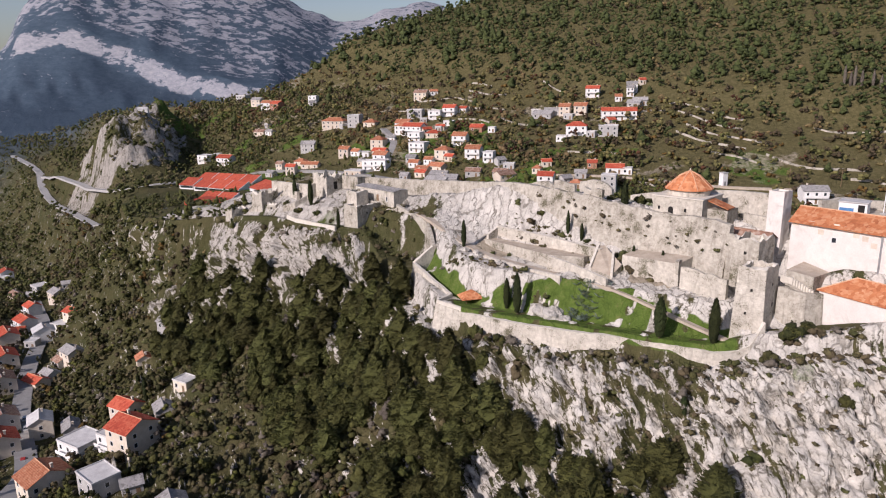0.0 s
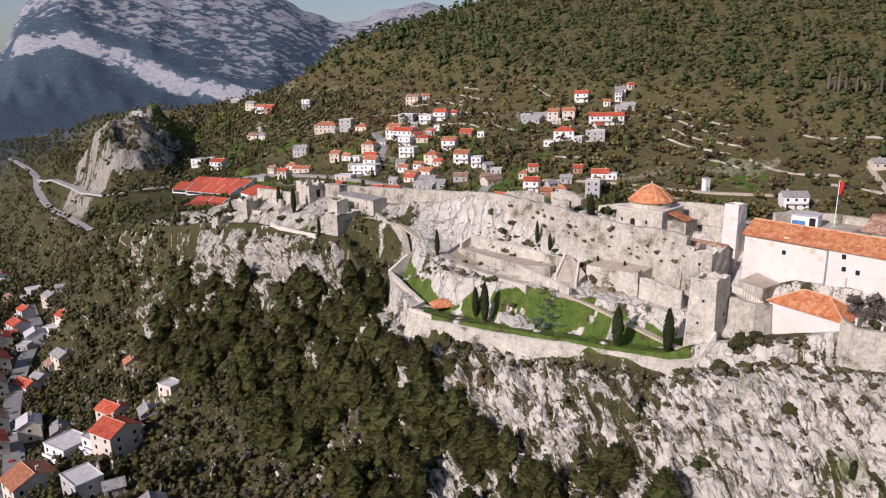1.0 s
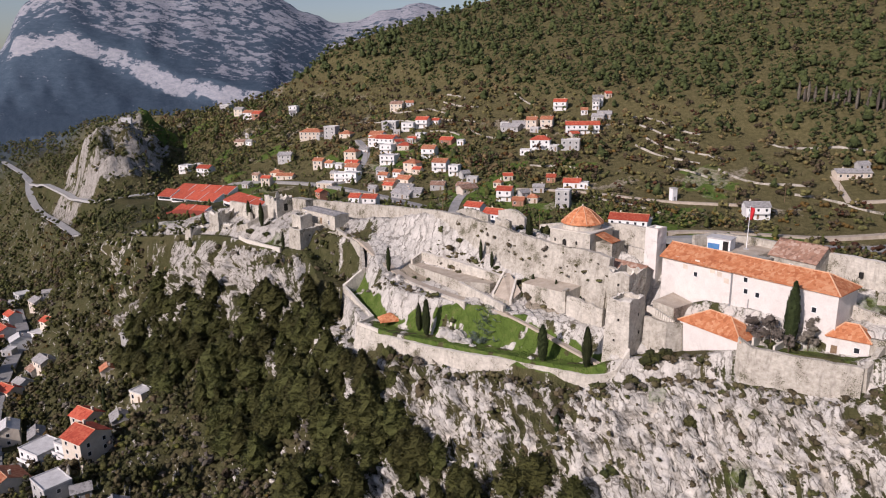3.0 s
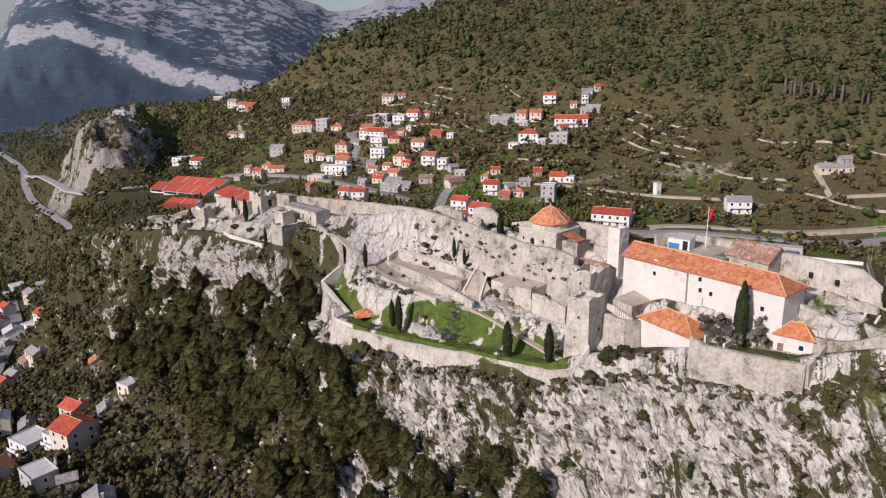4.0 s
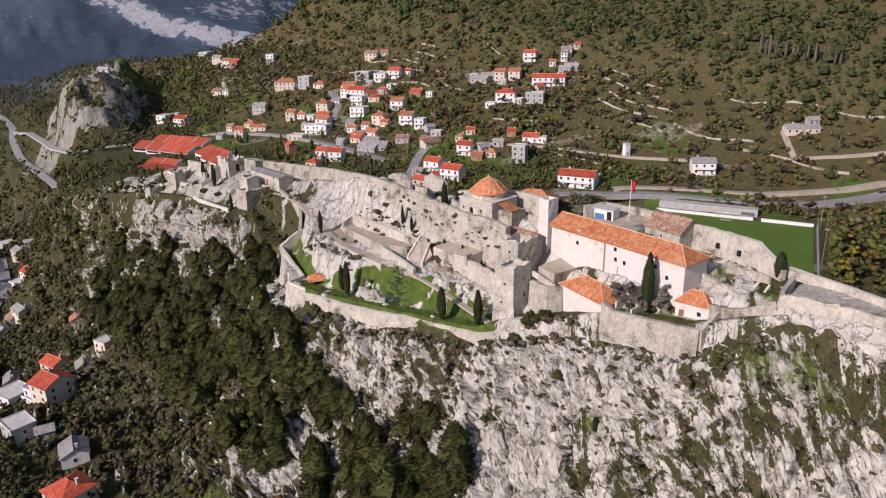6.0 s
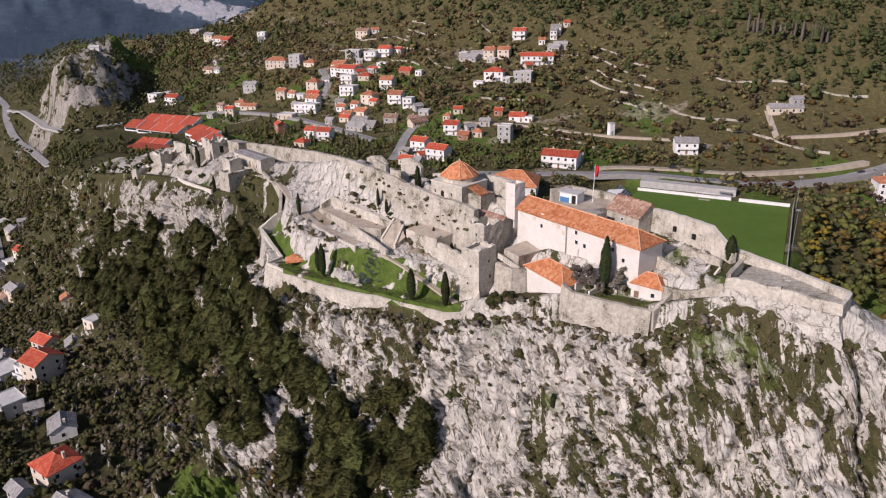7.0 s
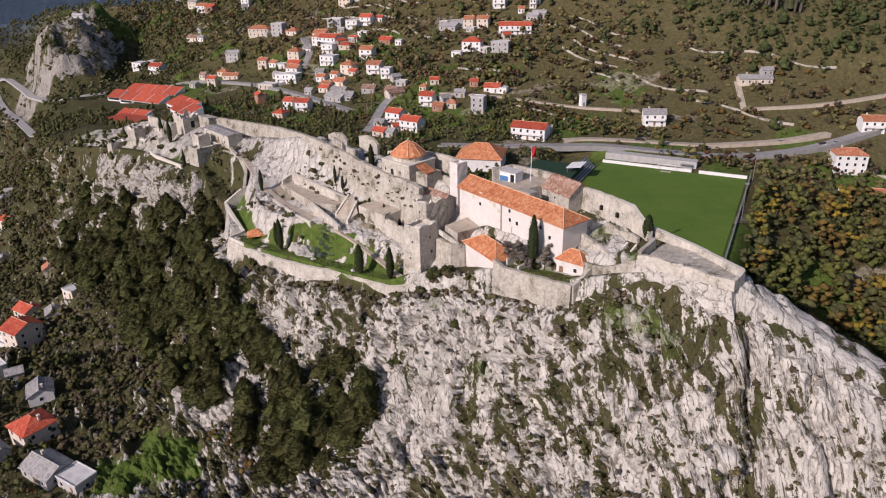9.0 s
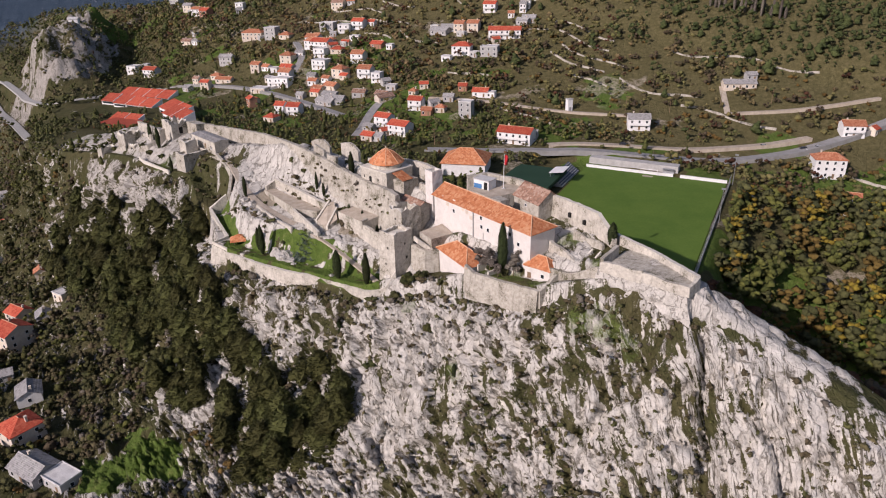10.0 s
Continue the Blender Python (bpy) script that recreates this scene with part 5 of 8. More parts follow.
def tower(name, cx, cy, a, b, z0, z1, mat, label, batter=0.0, parapet=0.9, hollow=True, rag=0.5, holes=()):
    """A four-sided tower. cx, cy: its near corner; a, b: the two sides from it."""
    root = thing(name, cx, cy, z0, 0, label, "tower", head=0.7 * (z1 - z0))
    A, B = Vector((*a, 0)), Vector((*b, 0))
    h = z1 - z0

    def ring(grow, z):
        ua, ub = A.normalized() * grow, B.normalized() * grow
        return [Vector((0, 0, z)) - ua - ub, B - ua + ub + Vector((0, 0, z)), A + B + ua + ub + Vector((0, 0, z)), A + ua - ub + Vector((0, 0, z))]

    def fine_ring(grow, z, jag, worn):
        pts = ring(grow, z)
        out = []
        for q in range(4):
            p, r = pts[q], pts[(q + 1) % 4]
            side = (p - r).normalized().cross(Vector((0, 0, 1)))
            m = max(2, int((A if q % 2 else B).length / 0.8))
            for j in range(m):
                v = p.lerp(r, j / m)
                w = Vector((v.x + cx, v.y + cy, v.z)) * 0.55
                v = v + side * jag * noise.noise(w) * (0 if j == 0 else 1)
                v.z += worn * (noise.noise(Vector((w.x * 1.9, w.y * 1.9, 3.7))) - 0.25)
                out.append(v)
        return out

    g = Geo()
    n = max(4, int(h / 1.1))
    prev = fine_ring(batter * h, 0, 0.22, 0)
    N = len(prev)
    t = 0.55
    levels = [(batter * h * (1 - k / n), h * k / n, rag if k == n else 0) for k in range(1, n + 1)]
    for grow, z, worn in levels:
        cur = fine_ring(grow, z, 0.22, worn)
        for q in range(N):
            g.face([prev[q], prev[(q + 1) % N], cur[(q + 1) % N], cur[q]])
        prev = cur
    inner, deck = fine_ring(-t, h, 0.05, rag), fine_ring(-t, h - parapet, 0.05, 0)
    for q in range(N):
        g.face([prev[q], prev[(q + 1) % N], inner[(q + 1) % N], inner[q]], 1)
        g.face([inner[q], inner[(q + 1) % N], deck[(q + 1) % N], deck[q]])
    g.face(deck, 1)
    part("shaft", g, [mat, COPING], root)
    # each hole is a flat dark sheet on the wall, painted as its shade
    for side, u, z, w, hh in holes:
        v, o = (A, -B) if side == "a" else (B, -A)
        c = v * u + o.normalized() * (batter * (h - z) + 0.02)
        d, o2 = v.normalized() * w / 2, o.normalized() * 0.04
        g = Geo()
        g.face([c - d + Vector((0, 0, z)), c + d + Vector((0, 0, z)), c + d + Vector((0, 0, z + hh)), c - d + Vector((0, 0, z + hh))])
        g.face([c - d + Vector((0, 0, z)) - o2 * 3, c + d + Vector((0, 0, z)) - o2 * 3, c + d + Vector((0, 0, z + hh)) - o2 * 3, c - d + Vector((0, 0, z + hh)) - o2 * 3][::-1])
        part("loophole", g, SHADOWGAP, root)
    return root


tower("gate_tower", 56.4, 118.0, (-3.7, 2.7), (4.2, 4.4), 69.5, 86.4, ASHLAR, "tall square pale stone tower on the lower wall", 0.035, 1.0, holes=(("a", 0.45, 12.6, 0.4, 0.5), ("b", 0.55, 13.2, 0.45, 0.6), ("b", 0.6, 9.4, 0.6, 0.7), ("a", 0.6, 8.3, 0.35, 0.5)))
tower("upper_gate_tower", 57.8, 124.6, (-3.4, 3.2), (4.6, 4.0), 82, 90.6, RUBBLE, "roofless square tower of dark rubble masonry", 0.02, 2.2, rag=1.6, holes=(("a", 0.5, 5.4, 0.5, 0.6),))
tower("white_tower", 65.4, 132.6, (-1.9, 2.3), (2.6, 2.1), 86, 98.6, LIME, "narrow lime-washed square tower beside the armoury", 0.0, 0.8, rag=0.1)
tower("west_tower", -24.8, 203.2, (-4.2, 3.6), (6.1, 7.1), 75, 86.6, RUBBLE, "massive dark square west tower over the gully", 0.05, 1.0, holes=(("a", 0.45, 8.6, 0.4, 0.6), ("b", 0.4, 8.8, 0.5, 0.6)))
tower("west_turret", -25.6, 208.0, (-3.4, 3.0), (3.0, 3.4), 84, 90.4, ASHLAR, "small pale turret rising behind the west tower", 0.02, 0.8)
tower("outer_gate_tower", -62.5, 240.6, (-4.2, 3.1), (4.3, 5.6), 76, 86.8, RUBBLE, "squat outer gate tower of pale rubble", 0.03, 2.4, rag=1.8, holes=(("b", 0.3, 3.6, 1.2, 2.3), ("a", 0.5, 5, 0.4, 0.6)))
tower("outer_gate_annex", -56.5, 235.2, (-3.6, 3.1), (4.0, 4.4), 77, 83.8, RUBBLE, "roofless gatehouse annex of pale rubble", 0.02, 2.6, rag=2.0, holes=(("b", 0.45, 3.0, 1.1, 1.8), ("a", 0.5, 3.2, 0.9, 1.7)))
tower("west_watch_block", -73.6, 242.6, (-3.0, 2.6), (4.0, 3.6), 72, 80.4, RUBBLE, "low ruined watch post of grey rubble", 0.04, 1.4, rag=1.4)


def slab(name, corners, z0, z1, mat, label, category="terrace", topmat=None, batter=0.0, kind="structure"):
    """A block with a free outline, corners in order; tops may differ by corner."""
    tops = z1 if isinstance(z1, (list, tuple)) else [z1] * len(corners)
    cx, cy = sum(p[0] for p in corners) / len(corners), sum(p[1] for p in corners) / len(corners)
    g = Geo()
    n = len(corners)
    hi = [plumb(x, y, z) for (x, y), z in zip(corners, tops)]
    foot = plumb(cx, cy, z0)[2]
    cx, cy = sum(p[0] for p in hi) / n, sum(p[1] for p in hi) / n
    lo = [(cx + (x - cx) * (1 + batter), cy + (y - cy) * (1 + batter), foot) for x, y, _ in hi]
    for k in range(n):
        g.face([lo[k], lo[(k + 1) % n], hi[(k + 1) % n], hi[k]])
    g.face(hi, 1)
    area = sum(corners[k][0] * corners[(k + 1) % n][1] - corners[(k + 1) % n][0] * corners[k][1] for k in range(n))
    if area < 0:
        g.f = [f[::-1] for f in g.f]
    return solid(name, g, [mat, topmat or mat], label, category, "", kind)


def rock_block(name, corners, z0, tops, mat, topmat, label, rough=0.6, batter=0.12, category="bastion"):
    """A block whose sides are weathered into rock: broken in and out, more so towards the foot."""
    n = len(corners)
    cx, cy = sum(p[0] for p in corners) / n, sum(p[1] for p in corners) / n
    ring = []
    for k in range(n):
        (xa, ya), (xb, yb) = corners[k], corners[(k + 1) % n]
        m = max(1, int(math.hypot(xb - xa, yb - ya) / 0.8))
        for j in range(m):
            u = j / m
            ring.append((xa + (xb - xa) * u, ya + (yb - ya) * u, tops[k] + (tops[(k + 1) % n] - tops[k]) * u))
    ring = [plumb(*p) for p in ring]
    z0 = plumb(cx, cy, z0)[2]
    cx, cy, _ = plumb(cx, cy, tops[0])
    rows = 12
    vs, N = [], len(ring)
    for r in range(rows + 1):
        v = r / rows
        for x, y, zt in ring:
            z = zt + (z0 - zt) * v
            o = Vector((x - cx, y - cy, 0)).normalized()
            w = 2 * noise.noise(Vector((x * 0.35, y * 0.35, z * 0.5))) + noise.noise(Vector((x * 1.1, y * 1.1, z * 1.2)))
            k = batter * (zt - z) + rough * w * min(1, v * 2.2)
            vs.append((x + o.x * k, y + o.y * k, z))
    g = Geo()
    fs = [(r * N + k, r * N + (k + 1) % N, (r + 1) * N + (k + 1) % N, (r + 1) * N + k) for r in range(rows) for k in range(N)]
    area = sum(corners[k][0] * corners[(k + 1) % n][1] - corners[(k + 1) % n][0] * corners[k][1] for k in range(n))
    if area > 0:
        fs = [f[::-1] for f in fs]
    g.mesh(vs, fs)
    top = [(x, y, z) for x, y, z in ring]
    g.face(top if area > 0 else top[::-1], 1)
    return solid(name, g, [mat, topmat], label, category, "", "structure")


# armoury: long lime-washed building, two builds in line, hipped at its east end
AX, AY = Vector((0.624, -0.782, 0)), Vector((0.782, 0.624, 0))
a, b, c = plumb(66.1 + 0.624 * 17, 129.8 - 0.782 * 17, 92.0)
AM = Matrix(((0.624, 0.782, 0, a - 0.624 * 17), (-0.782, 0.624, 0, b + 0.782 * 17), (0, 0, 1, c - 92.0), (0, 0, 0, 1)))
arm = tagged(new("armoury"), "long lime-washed armoury with an orange tiled roof", "building")
arm.matrix_world = AM


def eave(x):
    return 92.75 - 0.004 * x


g = Geo()
for x0, x1, y0 in ((-0.2, 15.3, 0.0), (15.3, 34.8, -0.3)):
    q = [(x0, y0), (x1, y0), (x1, 7.4), (x0, 7.4)]
    lo, hi = [(*p, 80.5) for p in q], [(p[0], p[1], eave(p[0])) for p in q]
    g.mesh(lo + hi, [(0, 1, 5, 4), (1, 2, 6, 5), (2, 3, 7, 6), (3, 0, 4, 7), (4, 5, 6, 7)])
part("wall", g, LIME, arm)
g = Geo()
ov, th = 0.45, 0.16
x0, x1, y0, y1 = -0.5, 34.8 + ov, -0.3 - ov, 7.4 + ov
ra, rb = (-0.5, 3.6, eave(0) + 2.3), (31.2, 3.6, eave(31) + 2.3)
c = [(x0, y0, eave(x0) - 0.15), (x1, y0, eave(x1) - 0.15), (x1, y1, eave(x1) - 0.15), (x0, y1, eave(x0) - 0.15)]
U = lambda p: (p[0], p[1], p[2] + th)
n = 30
for a, b, p, q in ((c[0], c[1], ra, rb), (c[2], c[3], rb, ra)):
    for k in range(n):
        def on(u, v, t):
            return tuple(u[i] + (v[i] - u[i]) * t for i in range(3))
        f = [on(a, b, k / n), on(a, b, (k + 1) / n), on(p, q, (k + 1) / n), on(p, q, k / n)]
        j = [0.0 if q in (0, n) else 0.05 * math.sin(q * 2.3) + 0.04 * math.sin(q * 5.1) for q in (k, k + 1)]
        g.face([(v[0], v[1], v[2] + th + (j[0] if o in (0, 3) else j[1])) for o, v in enumerate(f)])
g.face([U(c[1]), U(c[2]), U(rb)])
g.face([U(c[3]), U(c[0]), U(ra)])
for a, b in ((c[0], c[1]), (c[1], c[2]), (c[2], c[3]), (c[3], c[0])):
    g.face([a, b, U(b), U(a)])
g.face(c[::-1])
roof = part("roof", g, ORANGE, arm, "patched orange barrel-tile roof")
for p, q in ((ra, rb), (rb, c[1]), (rb, c[2])):
    g = Geo()
    g.tube((p[0], p[1], p[2] + th), (q[0], q[1], q[2] + th), 0.14, n=6)
    part("ridge_tiles", g, HIPTILE, roof)
for x, z in ((18.2, 91.2), (18.4, 89.0), (20.7, 88.8), (7.6, 89.9), (31.0, 88.6), (28.2, 90.2)):
    window_part(arm, x, -0.3 if x > 15.3 else 0.0, z, 0.75, 0.9, "y-")
for x, z in ((0.6, 92.0), (3.4, 92.3), (7.8, 92.4), (9.6, 92.2), (11.2, 91.4), (12.7, 91.0), (14.2, 90.0), (5.2, 91.0)):
    g = Geo()
    g.box(x - 0.5, -0.05, z, x + 0.5, 0.03, z + 0.95)
    part("blocked_window", g, CREAM, arm)
g = Geo()
g.box(15.35, -0.5, 82, 15.65, -0.28, eave(15.4) - 0.2)
g.box(19.0, -0.42, 82, 19.15, -0.28, 88.0)
part("downpipe", g, STEEL, arm)
def hall(name, x, y, turn, w, l, z0, h, wall_mat, roof_mat, rise, hip, label, windows=(), over=0.35, door=None, ridge=HIPTILE):
    """A plain castle building. x, y: its near left corner; it runs w along its front and l back."""
    root = thing(name, x, y, z0, turn, label, "building", head=h)
    g = Geo()
    g.box(0, 0, -3.5, w, l, h)
    if hip == 0:
        for sx in (0, w):
            tri = [(sx, 0, h), (sx, l, h), (sx, l / 2, h + rise)]
            g.face(tri if sx else tri[::-1])
    part("wall", g, wall_mat, root)
    rg, (r0, r1, zr) = roof_geo(w, l, h, rise, over, hip)
    rf = part("roof", rg, roof_mat, root)
    rf.location = (w / 2, l / 2, 0)
    lines = [(r0, r1)]
    if hip:
        lines += [(r1, (w / 2 + over, -l / 2 - over, h - rise * over / (l / 2))), (r0, (-w / 2 - over, -l / 2 - over, h - rise * over / (l / 2))), (r1, (w / 2 + over, l / 2 + over, h - rise * over / (l / 2)))]
    for p, q in lines:
        if (Vector(p) - Vector(q)).length > 0.1:
            g = Geo()
            g.tube((p[0], p[1], p[2] + 0.15), (q[0], q[1], q[2] + 0.15), 0.12, n=6)
            part("ridge_tiles", g, ridge, rf)
    for px, pz, pw, ph in windows:
        window_part(root, px, 0, pz, pw, ph, "y-")
    if door:
        g = Geo()
        g.box(door[0] - 0.5, -0.05, door[1], door[0] + 0.5, 0.05, door[1] + 2.0)
        part("door", g, door[2], root)
    return root


hall("powder_house", 66.9, 119.7, -60.5, 14.0, 6.0, 76.5, 6.2, LIME, ORANGE, 2.5, 4.6, "lime-washed hall with a hipped orange tile roof")
hall("small_hut", 86.7, 103.0, -38.5, 6.4, 4.2, 80.9, 4.0, LIME, ORANGE, 1.9, 2.15, "small lime-washed hut with a pyramid tile roof", windows=((4.6, 1.6, 0.8, 0.9),), door=(1.2, 0.2, WOOD))
hall("store_house", 85.9, 124.9, -57, 9.4, 7.0, 91.0, 4.0, RUBBLE, BROWN, 2.6, 0, "stone storehouse with a lichen-spotted brown tile roof", windows=((4.6, 2.2, 0.6, 0.6),), ridge=BROWN)
hall("tiled_outhouse", 57.0, 136.4, -50, 7.6, 3.6, 86.6, 3.2, ASHLAR, BROWN, 1.0, 0, "low stone outhouse with a brown tile roof", door=(4.6, 0.4, REDPAINT), windows=((1.2, 1.2, 0.5, 0.7),), ridge=BROWN)
hall("guard_house", -27.3, 219.6, -47, 19.0, 5.4, 86.9, 4.3, ASHLAR, GREYR, 0.35, 0, "long stone guardhouse with a nearly flat grey roof", windows=((2.2, 2.4, 0.6, 1.3), (15.6, 1.2, 0.7, 1.2)), door=(11.2, 0.8, WOOD), over=0.2, ridge=GREYR)

# domed church with its conical tiled roof
church = thing("domed_church", 52.4, 147.6, 91.0, -44, "pale stone church with a conical orange tiled roof", "church", head=6)
g = Geo()
g.box(-5.4, -5.0, -4.5, 5.4, 4.6, 5.4)
part("nave_wall", g, ASHLAR, church)
g = Geo()
g.box(-5.6, -5.2, 5.4, 5.6, 4.8, 5.65)
part("cornice", g, COPING, church)
g = Geo()
n = 16
ring = lambda r, z: [(math.cos(k * math.tau / n) * r, math.sin(k * math.tau / n) * r, z) for k in range(n)]
a, b = ring(4.45, 5.6), ring(4.4, 7.0)
g.mesh(a + b, [(k, (k + 1) % n, n + (k + 1) % n, n + k) for k in range(n)])
part("drum", g, ASHLAR, church)
g = Geo()
a, b, c2 = ring(4.95, 6.85), ring(4.95, 7.05), ring(2.2, 9.5)
g.mesh(a + b + c2 + [(0, 0, 10.6)], [(k, (k + 1) % n, n + (k + 1) % n, n + k) for k in range(n)] + [(n + k, n + (k + 1) % n, 2 * n + (k + 1) % n, 2 * n + k) for k in range(n)] + [(2 * n + k, 2 * n + (k + 1) % n, 3 * n) for k in range(n)] + [tuple(range(n - 1, -1, -1))])
rf = part("roof", g, ORANGE, church, "conical orange tile roof")
for k in range(0, n, 2):
    t = k * math.tau / n
    g = Geo()
    g.tube((math.cos(t) * 4.95, math.sin(t) * 4.95, 7.1), (math.cos(t) * 2.2, math.sin(t) * 2.2, 9.55), 0.09, n=5)
    g.tube((math.cos(t) * 2.2, math.sin(t) * 2.2, 9.55), (0, 0, 10.65), 0.09, n=5)
    part("ridge_tiles", g, HIPTILE, rf)
g = Geo()
g.tube((0, 0, 10.5), (0, 0, 11.1), 0.16, 0.1)
part("finial", g, COPING, church)
# arches: dark sheets on the nave wall, coloured like the shade within
for x, w, h, z in ((-1.4, 1.1, 2.1, 1.4), (-4.0, 0.5, 0.8, 2.6), (1.8, 0.5, 0.8, 2.6)):
    g = Geo()
    arch = [(x - w / 2, z), (x + w / 2, z)] + [(x + w / 2 * math.cos(t), z + h - w / 2 + w / 2 * math.sin(t)) for t in np.linspace(0, math.pi, 7)]
    g.face([(p, -5.03, q) for p, q in arch])
    g.face([(p, -4.7, q) for p, q in arch][::-1])
    part("arched_opening", g, SHADOWGAP, church)
g = Geo()
g.box(5.4, -2.6, -4.5, 9.6, 2.8, 3.4)
part("side_chapel", g, RUBBLE, church, "ruined rubble side chapel")
g = Geo()
g.mesh([(5.2, -3.0, 5.2), (9.8, -3.0, 3.7), (9.8, 0.6, 3.7), (5.2, 0.6, 5.2), (5.2, -3.0, 5.36), (9.8, -3.0, 3.86), (9.8, 0.6, 3.86), (5.2, 0.6, 5.36)], [(3, 2, 1, 0), (4, 5, 6, 7), (0, 1, 5, 4), (1, 2, 6, 5), (2, 3, 7, 6), (3, 0, 4, 7)])
part("chapel_roof", g, ORANGE, church, "lean-to tile roof of the side chapel")

# curtain walls and terraces
wall_run("ridge_wall", [(18.6, 181.2, 96.0), (26.6, 170.8, 95.5), (34.6, 160.6, 94.6), (41.0, 152.4, 93.5), (47.0, 144.8, 92.8), (53.0, 137.2, 92.7), (56.2, 133.2, 92.3)], 1.2, RUBBLE, "tall ragged curtain wall grown out of the rock", rng, 4.0, 0.16, 0.25)
wall_run("north_wall", [(-36, 237, 92.9), (-22, 227.5, 93.3), (-8, 216.5, 93.6), (4, 205, 94.2), (12, 193, 95.0), (18.6, 181.2, 96.0)], 1.2, RUBBLE, WORN, rng, 3.0, 0.06, 0.15)
wall_run("school_side_wall", [(-62, 255, 89.6), (-52, 242, 90.0), (-43.8, 231, 90.4), (-38, 238, 92.4)], 1.0, ASHLAR, "smooth pale curtain wall facing the school", rng, 4.0, 0.04, 0.08)
tower("ruined_gatehouse", -38.0, 228.6, (-5.2, 4.4), (4.4, 5.2), 84, 93.6, ASHLAR, "roofless pale ruined gatehouse with a dark doorway", 0.02, 2.4, rag=2.2, holes=(("b", 0.55, 4.6, 1.6, 2.6),))
slab("gate_passage", [(-33.6, 233), (-27.6, 226.6), (-24.6, 229.6), (-30.6, 236)], 86, 93.4, RUBBLE, "dark stone gate passage in the north curtain", "gate")
wall_run("west_terrace_wall", [(-50, 223.8, 81.2), (-46.6, 219.8, 80.6), (-38.5, 212, 80.3), (-31.6, 205, 80.3)], 0.6, COPING, "low white parapet of the west terrace lawn", rng, 2.5, 0.03, 0.05)
wall_run("gun_terrace_back", [(14.4, 175.2, 85.4), (25, 162.8, 84.8), (35.2, 151.0, 83.9)], 1.0, ASHLAR, "straight pale wall behind the gun terrace", rng, 3.0, 0.02, 0.05, COPING)
wall_run("gun_terrace_end", [(14.4, 175.2, 85.2), (11.6, 172.8, 83.6)], 0.8, ASHLAR, "short end wall of the gun terrace", rng, 2.5, 0.02, 0.05, COPING)
slab("gun_terrace", [(10.9, 173.3), (24.4, 154.2), (31.5, 151.0), (33.0, 153.0), (14.4, 174.4)], 77, [82.2, 81.8, 82.0, 82.0, 82.3], RUBBLE, "level gravel gun terrace with rubble retaining face", "terrace", GRAVEL)
wall_run("ramp_wall", [(24.2, 153.6, 81.9), (30, 145, 80.8), (34, 139, 79.8)], 0.7, ASHLAR, "sloping pale ramp wall below the gun terrace", rng, 2.0, 0.03, 0.06, COPING)
slab("stair_block", [(32.2, 146.6), (35.6, 142.6), (38.4, 145.0), (36.4, 152.6), (34.8, 152.4)], 77, [80.2, 79.6, 81.6, 84.4, 84.4], RUBBLE, "steep stone stair flank rising to the upper ward", "stair", GRAVEL)
wall_run("stair_parapet", [(32.0, 146.8, 80.8), (35.0, 152.4, 84.9)], 0.5, COPING, "sloping stone stair parapet", rng, 0.8, 0, 0.03, step=0.8)
wall_run("stair_parapet", [(35.7, 142.5, 80.2), (37.6, 149.5, 83.8)], 0.5, COPING, "sloping stone stair parapet", rng, 0.8, 0, 0.03, step=0.8)
slab("upper_platform", [(38.6, 145.6), (46.9, 134.6), (51.5, 138.4), (43.5, 149.5)], 77, [83.6, 83.9, 85.0, 84.6], ASHLAR, "broad stone platform below the ridge wall", "terrace", GRAVEL, 0.02)
wall_run("platform_parapet", [(46.4, 134.2, 84.4), (47.6, 136.4, 84.6)], 0.7, RUBBLE, "stub of wall at the platform corner", rng, 1.0, 0, 0.1, base=82)
wall_run("ward_wall", [(-1.9, 178.4, 79.9), (4.8, 173.0, 79.6), (13.5, 160.4, 79.4), (21.9, 148.8, 79.1), (25.5, 144.6, 79.0)], 0.6, ASHLAR, "long low retaining wall above the lawn", rng, 1.2, 0.05, 0.12, COPING)
slab("gate_court_block", [(62.4, 123.0), (65.4, 119.2), (70.8, 124.0), (68.0, 128.0)], 77, [85.4, 84.8, 84.8, 86.0], RUBBLE, "squared rubble block in the gate court", "terrace", GRAVEL, 0.02)
wall_run("gate_curtain", [(60.6, 121.6, 82.6), (64, 118.8, 82.2), (67.2, 119.4, 82.0)], 0.9, RUBBLE, WORN, rng, 4.0, 0.08, 0.2)
for k in range(9):
    g = Geo()
    g.box(-1.2, -0.2, -1.2, 1.2, 0.2, 0.0)
    solid("stone_step", g, COPING, "worn stone step of the gate stair", "step", "gate stair steps", "structure").matrix_world = upright(61.6 + k * 0.42, 120.9 - k * 0.1, 84.6 - k * 0.26, 0, 0, -62)
wall_run("terrace_wall", [(73.6, 107.9, 82.6), (75.5, 106.2, 81.3), (82, 101.0, 81.3), (89.0, 95.4, 81.5)], 0.9, RUBBLE, "long rubble retaining wall under the hut", rng, 3.5, 0.09, 0.12)
wall_run("terrace_spur", [(89.0, 95.4, 81.5), (90.6, 96.4, 82.6), (92.6, 97.6, 84.4), (94.2, 98.6, 85.4)], 0.9, RUBBLE, "curving rubble spur wall beside the hut", rng, 5.0, 0.05, 0.15)
